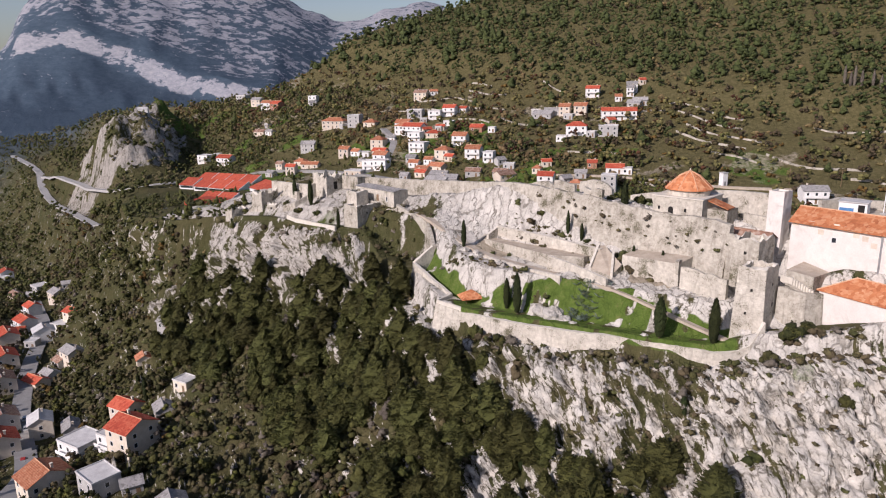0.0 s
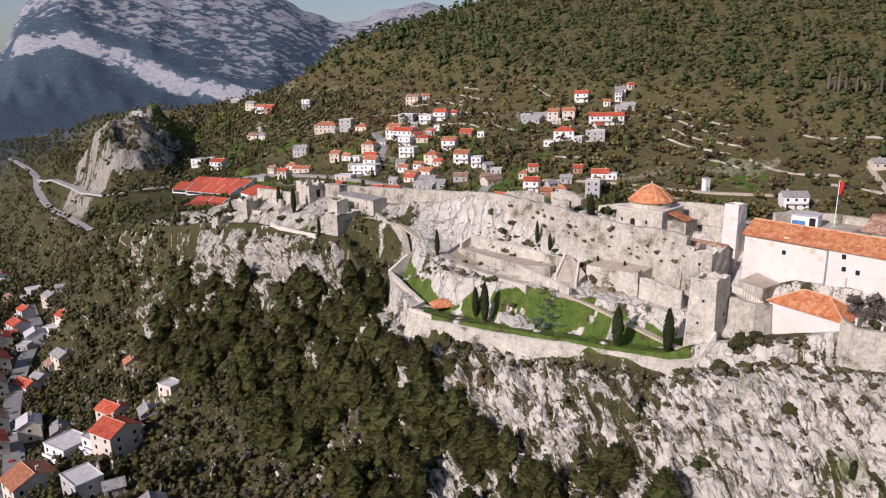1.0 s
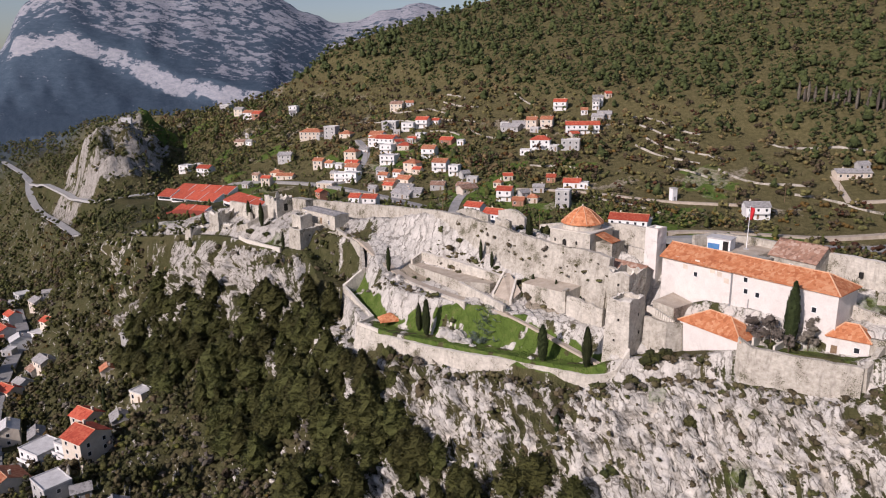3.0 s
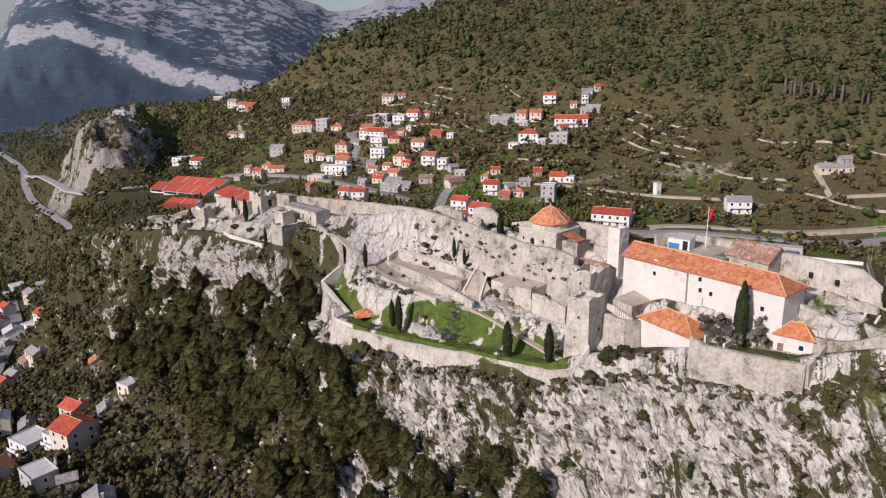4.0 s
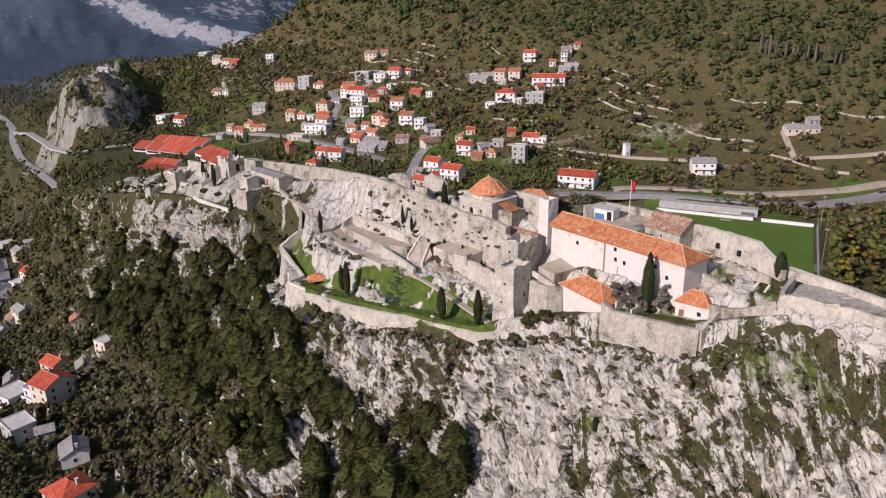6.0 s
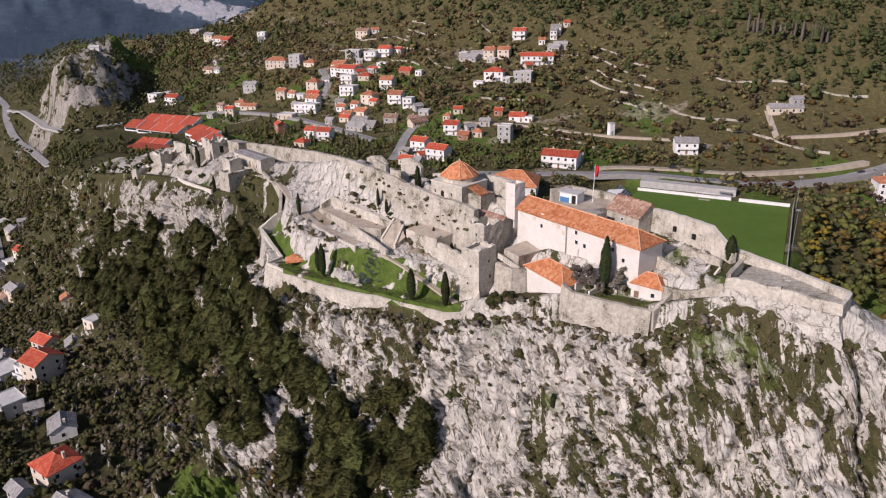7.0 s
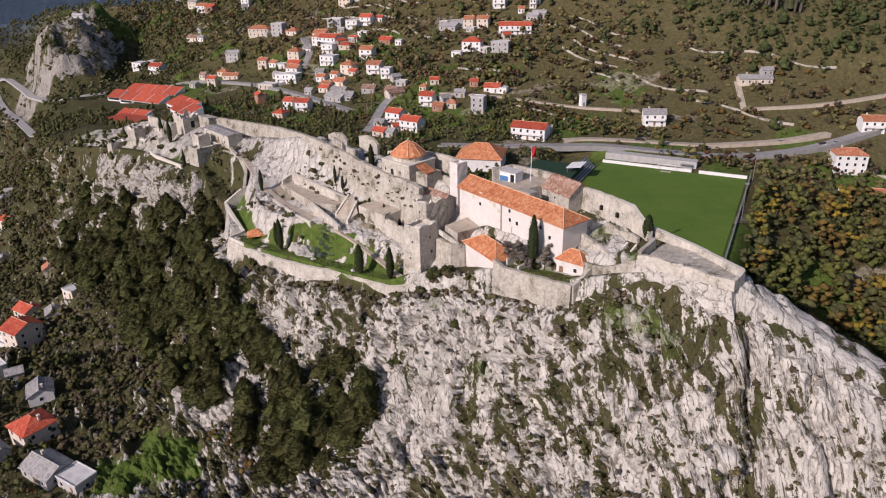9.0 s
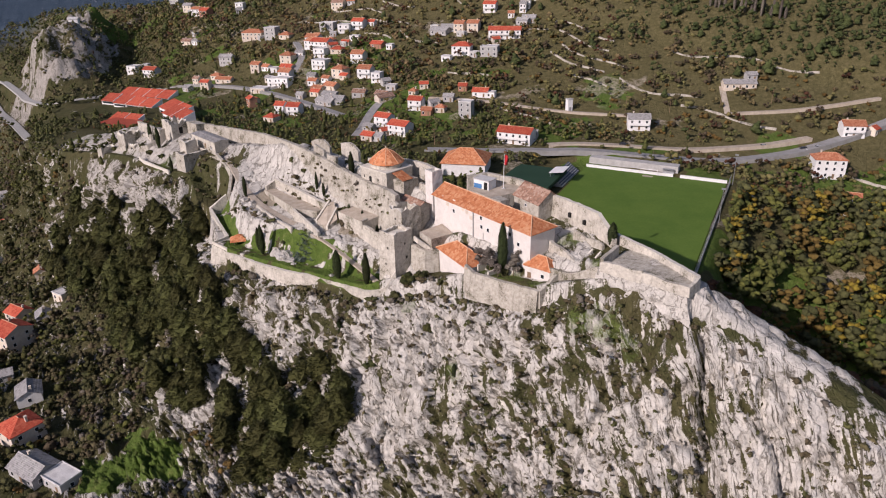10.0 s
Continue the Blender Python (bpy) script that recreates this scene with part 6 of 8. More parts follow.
wall_run("middle_wall", [(92.6, 106.0, 89.4), (95.6, 101.6, 88.4), (97.0, 98.6, 87.4)], 0.8, ASHLAR, "pale terrace wall between armoury and bastion", rng, 2.5, 0.04, 0.1)
wall_run("ramp_parapet", [(97.2, 97.7, 86.3), (99.0, 98.8, 88.0), (100.9, 100.1, 89.6)], 0.4, COPING, "sloping parapet of the bastion ramp", rng, 1.5, 0.02, 0.05, step=0.7)
wall_run("ramp_parapet", [(98.6, 96.2, 86.3), (100.6, 97.4, 88.0), (102.4, 98.6, 89.6)], 0.4, COPING, "sloping parapet of the bastion ramp", rng, 1.5, 0.02, 0.05, step=0.7)
wall_run("back_wall", [(94.2, 121.0, 96.4), (98.5, 114.6, 96.2), (101.3, 110.0, 96.1), (103.2, 106.6, 95.8), (104.8, 103.4, 93.6), (105.6, 100.4, 91.9)], 1.1, ASHLAR, "tall pale rear curtain wall with small openings", rng, 4.0, 0.03, 0.12, COPING)
# openings: near-black blocks set on the solid wall in place of shade
for x, y, z in ((98.4, 114.2, 92.6), (101.0, 109.7, 92.2)):
    g = Geo()
    g.box(-0.32, -0.72, 0, 0.32, -0.2, 1.05)
    solid("wall_niche", g, SHADOWGAP, "near-black block painting the shade of an arched opening in the rear curtain", "opening", "", "structure").matrix_world = upright(x, y, z, 0, 0, -57)
wall_run("east_parapet", [(106.2, 103.4, 92.4), (109.4, 99.0, 91.9), (112.6, 93.4, 91.6), (115.0, 86.6, 91.5), (116.8, 79.8, 91.7)], 0.9, ASHLAR, "long pale parapet of the eastern bastion", rng, 4.0, 0.05, 0.06, COPING)
rock_block("east_bastion", [(100.4, 90.8), (107.2, 84.5), (114.0, 77.2), (116.8, 79.6), (115.0, 87.0), (112.4, 93.6), (108.6, 98.6), (104.6, 95.2)], 76, [89.2, 89.6, 90.0, 90.2, 90.2, 90.2, 90.0, 89.6], LIMESTONE, RUBBLE, "high pale eastern bastion rising from the cliff", 0.95, 0.16)
wall_run("bastion_front", [(100.8, 90.6, 90.4), (104.0, 87.6, 90.6), (107.6, 84.2, 90.8)], 0.8, ASHLAR, "worn pale front parapet of the eastern bastion", rng, 6.0, 0.05, 0.25, base=88.2)
wall_run("bastion_front_low", [(107.6, 84.2, 90.6), (111.0, 80.4, 90.5), (114.2, 76.8, 90.7), (116.9, 79.6, 91.6)], 0.7, ASHLAR, "low worn parapet at the tip of the bastion", rng, 6.0, 0.06, 0.15, base=88.6)
wall_run("bastion_cross_wall", [(100.8, 90.6, 91.0), (103.4, 93.8, 91.6), (105.2, 96.0, 92.0)], 0.8, RUBBLE, "rubble cross wall on the eastern bastion", rng, 3.0, 0.02, 0.1)
wall_run("church_back_wall", [(45.5, 166.5, 94.6), (51.6, 160.0, 95.8), (57.5, 155.6, 96.8), (63.4, 146.4, 97.6), (67.4, 138.6, 97.2)], 1.0, ASHLAR, WORN, rng, 3.0, 0.03, 0.12)
wall_run("yard_wall", [(62.0, 141.4, 93.4), (65.6, 136.6, 93.0)], 0.7, ASHLAR, "low pale yard wall beside the church", rng, 2.0, 0.02, 0.08)
wall_run("ruined_wall", [(35.6, 178.6, 96.6), (39.0, 174.6, 97.6), (42.0, 171.0, 95.6)], 0.9, ASHLAR, "freestanding pale ruined house wall", rng, 3.0, 0.0, 0.3)
wall_run("ruined_wall", [(28.0, 172.0, 97.4), (32.0, 166.6, 97.0)], 0.8, RUBBLE, "broken stub of a ruined wall", rng, 2.0, 0.0, 0.4)
wall_run("ruined_wall", [(33.5, 163.0, 96.6), (36.8, 158.6, 96.0)], 0.8, RUBBLE, "broken stub of a ruined wall", rng, 2.0, 0.0, 0.4)
wall_run("ruined_wall", [(24.0, 190.0, 94.6), (28.4, 186.8, 96.2), (31.0, 184.0, 94.0)], 0.8, RUBBLE, "ragged ruin with collapsed gable", rng, 2.0, 0.0, 0.6)
wall_run("flag_yard_wall", [(74.5, 136.5, 96.6), (80.0, 138.0, 97.2), (88.0, 133.5, 96.6), (93.0, 124.0, 96.4)], 0.9, RUBBLE, "rubble wall round the flag platform", rng, 3.0, 0.03, 0.15)
slab("flag_platform", [(75.0, 131.0), (80.0, 124.5), (86.0, 127.6), (90.5, 130.0), (86.0, 136.0), (78.0, 137.0)], 88, [94.4, 94.0, 94.4, 95.0, 95.2, 95.0], RUBBLE, "raised earthen platform under the flag", "terrace", GRAVEL, 0.04)
slab("rubble_pier", [(79.6, 121.4), (82.0, 118.2), (84.4, 120.0), (82.0, 123.2)], 86, 95.0, RUBBLE, "stub of a ruined rubble pier behind the armoury", "ruin", None, 0.04)

wall_run("gate_ramp_wall", [(-57.0, 245.5, 86.0), (-52.5, 240.0, 87.2), (-48.5, 234.0, 87.6)], 0.8, ASHLAR, "broken pale wall beside the west gate ramp", rng, 2.5, 0.03, 0.35)
wall_run("gate_ramp_wall", [(-53.0, 231.5, 83.0), (-48.5, 229.0, 84.6), (-45.0, 231.0, 86.4)], 0.7, RUBBLE, "broken rubble wall stepping up to the gate", rng, 2.0, 0.03, 0.4)
wall_run("gate_ramp_wall", [(-68.0, 244.5, 80.2), (-64.5, 241.6, 81.4), (-61.8, 239.4, 82.4)], 0.7, RUBBLE, "low broken rubble wall by the outer gate", rng, 2.0, 0.03, 0.4)
wall_run("tower_yard_wall", [(-20.0, 209.8, 84.8), (-15.6, 205.4, 85.6), (-12.8, 202.0, 86.2)], 0.7, RUBBLE, "rubble yard wall behind the west tower", rng, 2.0, 0.03, 0.3)
wall_run("ward_cross_wall", [(55.4, 133.0, 90.4), (57.2, 129.6, 89.6), (58.6, 127.4, 88.4)], 0.8, RUBBLE, "broken cross wall above the gate tower", rng, 3.0, 0.03, 0.4)
wall_run("ward_cross_wall", [(47.2, 133.6, 83.8), (50.4, 129.8, 83.2), (53.4, 126.4, 82.6)], 0.7, ASHLAR, "low pale wall from the platform to the tower", rng, 2.0, 0.04, 0.25)
wall_run("garden_wall", [(78.6, 104.9, 82.0), (83.0, 108.6, 82.4), (86.8, 105.8, 82.4)], 0.4, COPING, "low stone edging in the armoury garden", rng, 0.8, 0.0, 0.06)
wall_run("garden_wall", [(76.4, 108.4, 82.4), (81.2, 112.4, 82.8)], 0.4, COPING, "low stone edging in the armoury garden", rng, 0.8, 0.0, 0.06)
wall_run("bastion_terrace_wall", [(92.0, 99.4, 85.2), (96.0, 95.6, 86.0), (100.6, 91.6, 88.8)], 0.7, RUBBLE, "worn rubble terrace wall below the bastion", rng, 2.5, 0.05, 0.3)
wall_run("bastion_terrace_wall", [(98.4, 108.6, 91.0), (101.4, 104.0, 90.4), (103.4, 100.6, 90.6)], 0.6, RUBBLE, "worn rubble terrace wall behind the ramp", rng, 1.6, 0.03, 0.3)

flag = thing("flagpole", 83.7, 131.0, 94.6, 0, "white flagpole with a hanging red flag", "flagpole")
g = Geo()
g.tube((0, 0, 0), (0.1, 0, 9.4), 0.1, 0.06)
part("pole", g, PAINT, flag)
g = Geo()
g.box(-0.5, -0.5, -0.3, 0.5, 0.5, 0.4, taper=0.1)
part("plinth", g, CONCRETE, flag)
g = Geo()
rows = [[(0.12 + 0.85 * u + 0.08 * math.sin(v * 4), 0.22 * math.sin(u * 5 + v * 3), 9.2 - 2.6 * v - 0.3 * u) for u in np.linspace(0, 1, 6)] for v in np.linspace(0, 1, 7)]
for k in range(6):
    for j in range(5):
        g.face([rows[k][j], rows[k + 1][j], rows[k + 1][j + 1], rows[k][j + 1]])
fl = part("flag", g, FLAGRED, flag, "drooping red flag")
kiosk_hut = thing("white_kiosk", 79.0, 132.6, 94.6, -40, "small white kiosk with a blue tarpaulin front", "kiosk")
g = Geo()
g.box(-2.4, -1.6, -0.5, 2.4, 1.6, 2.4)
part("wall", g, PAINT, kiosk_hut)
g = Geo()
g.box(-2.6, -1.9, 2.4, 2.6, 1.8, 2.55)
part("roof", g, FLATR, kiosk_hut)
g = Geo()
g.box(-2.2, -1.72, 0.1, 0.2, -1.62, 1.3)
part("tarpaulin", g, BLUE, kiosk_hut)
# doorway: a dark panel on the front, its inner shade painted on
g = Geo()
g.box(0.9, -1.66, 0.0, 2.0, -1.56, 2.0)
part("doorway", g, SHADOWGAP, kiosk_hut)

hut = thing("garden_kiosk", 7.0, 155.4, 70.3, 15, "timber shelter with a small orange tile roof", "shelter")
for sx in (-1.5, 1.5):
    for sy in (-1.2, 1.2):
        g = Geo()
        g.box(sx - 0.09, sy - 0.09, -0.4, sx + 0.09, sy + 0.09, 1.9)
        part("post", g, WOOD, hut)
rg, _ = roof_geo(3.6, 2.8, 1.9, 1.0, 0.9, 1.7)
part("roof", rg, ORANGE, hut)
g = Geo()
g.box(-1.4, 0.9, -0.2, 1.4, 1.2, 1.2)
part("back_panel", g, WOOD, hut)
for x, y in ((11.2, 153.4), (13.0, 151.6)):
    tb = thing("picnic_table", x, y, 70.6, 30, "weathered timber picnic table on the lawn", "table", "picnic tables")
    g = Geo()
    g.box(-0.9, -0.4, 0.68, 0.9, 0.4, 0.75)
    part("tabletop", g, WOOD, tb)
    for sy in (-0.75, 0.75):
        g = Geo()
        g.box(-0.9, sy - 0.14, 0.4, 0.9, sy + 0.14, 0.46)
        part("bench", g, WOOD, tb)
    for sx in (-0.6, 0.6):
        g = Geo()
        g.box(sx - 0.05, -0.8, -0.2, sx + 0.05, 0.8, 0.4)
        g.box(sx - 0.05, -0.1, 0.4, sx + 0.05, 0.1, 0.68)
        part("trestle", g, WOOD, tb)



def boulder(name, x, y, z, r, flat, label, rng, mat=LIMESTONE):
    """A weathered limestone outcrop."""
    bm = bmesh.new()
    bmesh.ops.create_icosphere(bm, subdivisions=3, radius=1)
    for v in bm.verts:
        q = v.co * 1.3 + Vector((x, y, z))
        k = 1 + 0.45 * noise.noise(q) + 0.25 * noise.noise(q * 2.6) + 0.12 * noise.noise(q * 6)
        v.co = Vector((v.co.x * r * k, v.co.y * r * k, v.co.z * r * flat * k))
    me = bpy.data.meshes.new(name)
    bm.to_mesh(me)
    bm.free()
    me.materials.append(mat)
    ob = tagged(new(name, me), label, "rock", "outcrops")
    ob.matrix_world = upright(x, y, z, 0, 0, rng.uniform(0, 360))
    return ob


for x, y, r, f in ((23.4, 141.8, 2.6, 0.9), (21.2, 144.6, 2.2, 0.8), (25.6, 139.6, 1.5, 0.6), (26.9, 137.0, 0.9, 0.5), (38.9, 127.6, 0.8, 0.5), (8.6, 165.5, 1.8, 0.8), (13.6, 157.2, 1.5, 0.7), (55.0, 120.6, 1.6, 1.2), (5.8, 168.4, 1.3, 0.7)):
    boulder("limestone_outcrop", x, y, level(x, y) - 0.1, r, f, "pale weathered limestone outcrop in the ward", rng)
ag = random.Random(3)
for k in range(44):
    x, y = 29.6 + ag.gauss(0, 2.0), 139.0 + ag.gauss(0, 1.5)
    g = Geo()
    n = 12
    for j in range(n):
        t0, lift = j * math.tau / n + ag.uniform(-0.2, 0.2), ag.uniform(0.35, 1.0)
        L, w = ag.uniform(0.8, 1.4), 0.14
        a, b = Vector((math.cos(t0), math.sin(t0), 0)), Vector((-math.sin(t0), math.cos(t0), 0))
        m1, m2 = a * L * 0.5 + Vector((0, 0, L * lift * 0.6)), a * L + Vector((0, 0, L * lift))
        g.mesh([(0, 0, 0), m1 - b * w, m2, m1 + b * w], [(0, 1, 2, 3)])
    ob = solid("agave", g, AGAVE, "blue-grey agave rosette on the lawn bank", "plant", "agave clump")
    ob.matrix_world = upright(x, y, level(x, y) + 0.15)

# ---- village houses ----
house(-64.9, 467.8, -20, 7, 6, 2, CREAM, TERRA, "gable", label="two-storey cream-rendered house, orange tiled gabled roof on the village hillside", fine=False)
house(-57.1, 465.3, -30, 6, 5, 1, WHITE, TERRA, "gable", label="single-storey white-rendered house, orange tiled gabled roof on the village hillside", fine=False)
house(-38.0, 441.4, -25, 9, 8, 2, WHITE, TERRA, "gable", label="two-storey white-rendered house, orange tiled gabled roof on the village hillside", balcony=True, fine=False)
house(-37.3, 431.1, -25, 9, 7, 2, WHITE, FLATR, "flat", label="two-storey white-rendered house, pale flat roof on the village hillside", balcony=True, fine=False)
house(-53.4, 429.0, -20, 11, 8, 1, CREAM, FLATR, "flat", label="single-storey cream-rendered house, pale flat roof on the village hillside", fine=False)
house(-52.1, 400.2, -55, 6, 5, 2, BRICK, RED, "gable", label="two-storey bare brick house, red tiled gabled roof on the village hillside", fine=False)
house(-29.0, 379.5, -15, 6, 7, 2, WHITE, RED, "gable", label="two-storey white-rendered house, red tiled gabled roof on the village hillside", balcony=True, fine=False)
house(-20.1, 374.8, -15, 8, 7, 2, WHITE, RED, "gable", label="two-storey white-rendered house, red tiled gabled roof on the village hillside", balcony=True, fine=False)
house(-31.6, 364.5, -25, 7, 7, 1, CREAM, RED, "hip", label="single-storey cream-rendered house, red tiled hipped roof on the village hillside", fine=False)
house(-2.4, 384.6, -35, 13, 7, 1, GREYW, GREYR, "gable", label="single-storey grey-rendered house, grey gabled roof on the village hillside", fine=False)
house(-2.5, 408.0, -35, 9, 7, 1, CREAM, TERRA, "gable", label="single-storey cream-rendered house, orange tiled gabled roof on the village hillside", fine=False)
house(-11.2, 408.4, -35, 8, 6, 1, CREAM, TERRA, "gable", label="single-storey cream-rendered house, orange tiled gabled roof on the village hillside", fine=False)
house(1.0, 423.9, -30, 9, 8, 2, CREAM, TERRA, "hip", label="two-storey cream-rendered house, orange tiled hipped roof on the village hillside", fine=False)
house(18.6, 414.9, -20, 9, 8, 2, WHITE, TERRA, "gable", label="two-storey white-rendered house, orange tiled gabled roof on the village hillside", balcony=True, fine=False)
house(26.9, 403.2, -20, 6, 6, 2, WHITE, FLATR, "flat", label="two-storey white-rendered house, pale flat roof on the village hillside", balcony=True, fine=False)
house(11.2, 441.8, -20, 9, 8, 2, WHITE, TERRA, "gable", label="two-storey white-rendered house, orange tiled gabled roof on the village hillside", balcony=True, fine=False)
house(-5.8, 464.0, -25, 9, 7, 1, CREAM, RED, "hip", label="single-storey cream-rendered house, red tiled hipped roof on the village hillside", fine=False)
house(-17.7, 464.2, -25, 9, 7, 2, WHITE, FLATR, "flat", label="two-storey white-rendered house, pale flat roof on the village hillside", balcony=True, fine=False)
house(-26.7, 482.6, -25, 10, 8, 2, WHITE, TERRA, "hip", label="two-storey white-rendered house, orange tiled hipped roof on the village hillside", fine=False)
house(-42.4, 468.9, -20, 9, 8, 2, CREAM, TERRA, "hip", label="two-storey cream-rendered house, orange tiled hipped roof on the village hillside", fine=False)
house(-93.3, 496.4, -10, 8, 7, 2, GREYW, GREYR, "gable", label="two-storey grey-rendered house, grey gabled roof on the village hillside", fine=False)
house(-87.0, 461.9, -15, 12, 5, 1, CREAM, TERRA, "gable", label="single-storey cream-rendered house, orange tiled gabled roof on the village hillside", fine=False)
house(33.4, 374.2, 30, 10, 7, 1, CREAM, BROWN, "gable", label="single-storey cream-rendered house, weathered brown tiled gabled roof on the village hillside", fine=False)
house(53.1, 355.8, -20, 8, 7, 2, WHITE, RED, "gable", label="two-storey white-rendered house, red tiled gabled roof on the village hillside", balcony=True, fine=False)
house(59.4, 346.3, -20, 6, 5, 1, BRICK, TERRA, "gable", label="single-storey bare brick house, orange tiled gabled roof on the village hillside", fine=False)
house(46.1, 321.2, -32, 11, 8, 2, WHITE, RED, "gable", label="two-storey white-rendered house, red tiled gabled roof on the village hillside", balcony=True, fine=False)
house(36.5, 336.5, -32, 9, 7, 2, WHITE, RED, "gable", label="two-storey white-rendered house, red tiled gabled roof on the village hillside", balcony=True, fine=False)
house(30.3, 314.7, -32, 7, 6, 1, CREAM, RED, "gable", label="single-storey cream-rendered house, red tiled gabled roof on the village hillside", fine=False)
house(35.3, 312.3, -32, 6, 5, 1, GREYW, GREYR, "gable", label="single-storey grey-rendered house, grey gabled roof on the village hillside", fine=False)
house(80.8, 337.2, -20, 7, 6, 3, CONCRETE, FLATR, "flat", label="three-storey unfinished concrete house, pale flat roof on the village hillside", fine=False)
house(104.3, 298.3, -25, 17, 9, 2, WHITE, RED, "gable", label="two-storey white-rendered house, red tiled gabled roof on the village hillside", balcony=True, fine=False)
house(168.5, 315.3, -8, 11, 8, 2, WHITE, GREYR, "gable", label="two-storey white-rendered house, grey gabled roof on the village hillside", balcony=True, fine=False)
house(265.5, 293.0, -10, 10, 8, 2, WHITE, TERRA, "gable", label="two-storey white-rendered house, orange tiled gabled roof on the village hillside", balcony=True, fine=False)
house(240.7, 263.7, -10, 13, 9, 3, WHITE, TERRA, "hip", label="three-storey white-rendered house, orange tiled hipped roof on the village hillside", fine=False)
house(232.4, 242.2, -5, 9, 5, 1, WHITE, RED, "gable", label="single-storey white-rendered house, red tiled gabled roof on the village hillside")
house(101.2, 481.7, -20, 9, 7, 2, WHITE, RED, "gable", label="two-storey white-rendered house, red tiled gabled roof on the village hillside", balcony=True, fine=False)
house(79.3, 460.8, -20, 7, 7, 2, CREAM, TERRA, "gable", label="two-storey cream-rendered house, orange tiled gabled roof on the village hillside", fine=False)
house(88.7, 456.7, -20, 8, 7, 2, CREAM, TERRA, "gable", label="two-storey cream-rendered house, orange tiled gabled roof on the village hillside", fine=False)
house(108.4, 437.3, -8, 21, 8, 2, WHITE, RED, "gable", label="two-storey white-rendered house, red tiled gabled roof on the village hillside", balcony=True, fine=False)
house(80.1, 422.3, -15, 12, 9, 2, WHITE, RED, "hip", label="two-storey white-rendered house, red tiled hipped roof on the village hillside", fine=False)
house(97.5, 415.6, -15, 11, 8, 2, GREYW, FLATR, "flat", label="two-storey grey-rendered house, pale flat roof on the village hillside", fine=False)
house(126.0, 454.8, -15, 9, 7, 1, GREYW, GREYR, "gable", label="single-storey grey-rendered house, grey gabled roof on the village hillside", fine=False)
house(125.4, 473.9, -15, 7, 6, 2, WHITE, GREYR, "gable", label="two-storey white-rendered house, grey gabled roof on the village hillside", balcony=True, fine=False)
house(71.7, 465.8, -15, 10, 7, 1, GREYW, GREYR, "gable", label="single-storey grey-rendered house, grey gabled roof on the village hillside", fine=False)
house(-141.0, 603.5, -30, 9, 8, 2, BRICK, RED, "gable", label="two-storey bare brick house, red tiled gabled roof on the village hillside", fine=False)
house(-183.5, 652.4, -20, 10, 8, 2, GREYW, FLATR, "flat", label="two-storey grey-rendered house, pale flat roof on the village hillside", fine=False)
house(-164.1, 628.1, -20, 9, 7, 2, CREAM, GREYR, "gable", label="two-storey cream-rendered house, grey gabled roof on the village hillside", fine=False)
house(-151.3, 611.9, -20, 9, 7, 2, WHITE, TERRA, "gable", label="two-storey white-rendered house, orange tiled gabled roof on the village hillside", balcony=True, fine=False)
house(-109.8, 601.8, -10, 7, 7, 2, WHITE, FLATR, "flat", label="two-storey white-rendered house, pale flat roof on the village hillside", balcony=True, fine=False)
house(-80.6, 527.7, -15, 17, 9, 2, CREAM, TERRA, "hip", label="two-storey cream-rendered house, orange tiled hipped roof on the village hillside", fine=False)
house(-64.1, 518.5, -15, 9, 9, 3, GREYW, FLATR, "flat", label="three-storey grey-rendered house, pale flat roof on the village hillside", fine=False)
house(-52.0, 512.4, -20, 9, 8, 1, CREAM, TERRA, "hip", label="single-storey cream-rendered house, orange tiled hipped roof on the village hillside", fine=False)
house(-26.8, 488.5, -20, 10, 9, 2, WHITE, TERRA, "gable", label="two-storey white-rendered house, orange tiled gabled roof on the village hillside", balcony=True, fine=False)
house(5.0, 502.6, -20, 9, 8, 2, WHITE, RED, "gable", label="two-storey white-rendered house, red tiled gabled roof on the village hillside", balcony=True, fine=False)
house(-17.1, 554.4, -15, 10, 8, 2, CREAM, BROWN, "gable", label="two-storey cream-rendered house, weathered brown tiled gabled roof on the village hillside", fine=False)
house(-19.6, 511.8, -15, 11, 8, 2, GREYW, FLATR, "flat", label="two-storey grey-rendered house, pale flat roof on the village hillside", fine=False)
house(-5.3, 500.8, -15, 9, 8, 2, WHITE, FLATR, "flat", label="two-storey white-rendered house, pale flat roof on the village hillside", balcony=True, fine=False)
house(-157.8, 511.3, -20, 11, 8, 2, WHITE, RED, "gable", label="two-storey white-rendered house, red tiled gabled roof on the village hillside", balcony=True, fine=False)
house(-178.8, 529.5, -20, 9, 8, 2, WHITE, FLATR, "flat", label="two-storey white-rendered house, pale flat roof on the village hillside", balcony=True, fine=False)
house(-95.5, 497.9, -10, 8, 7, 2, GREYW, GREYR, "gable", label="two-storey grey-rendered house, grey gabled roof on the village hillside", fine=False)
house(-144.2, 559.4, -20, 9, 7, 1, CREAM, BROWN, "gable", label="single-storey cream-rendered house, weathered brown tiled gabled roof on the village hillside", fine=False)
house(89.8, 363.6, -15, 9, 7, 1, WHITE, RED, "gable", label="single-storey white-rendered house, red tiled gabled roof on the village hillside", fine=False)
house(229.4, 345.2, -5, 17, 7, 1, CREAM, GREYR, "gable", label="single-storey cream-rendered house, grey gabled roof on the village hillside", fine=False)
house(-52.7, 407.3, -30, 6, 5, 1, CREAM, RED, "gable", label="single-storey cream-rendered house, red tiled gabled roof on the village hillside", fine=False)
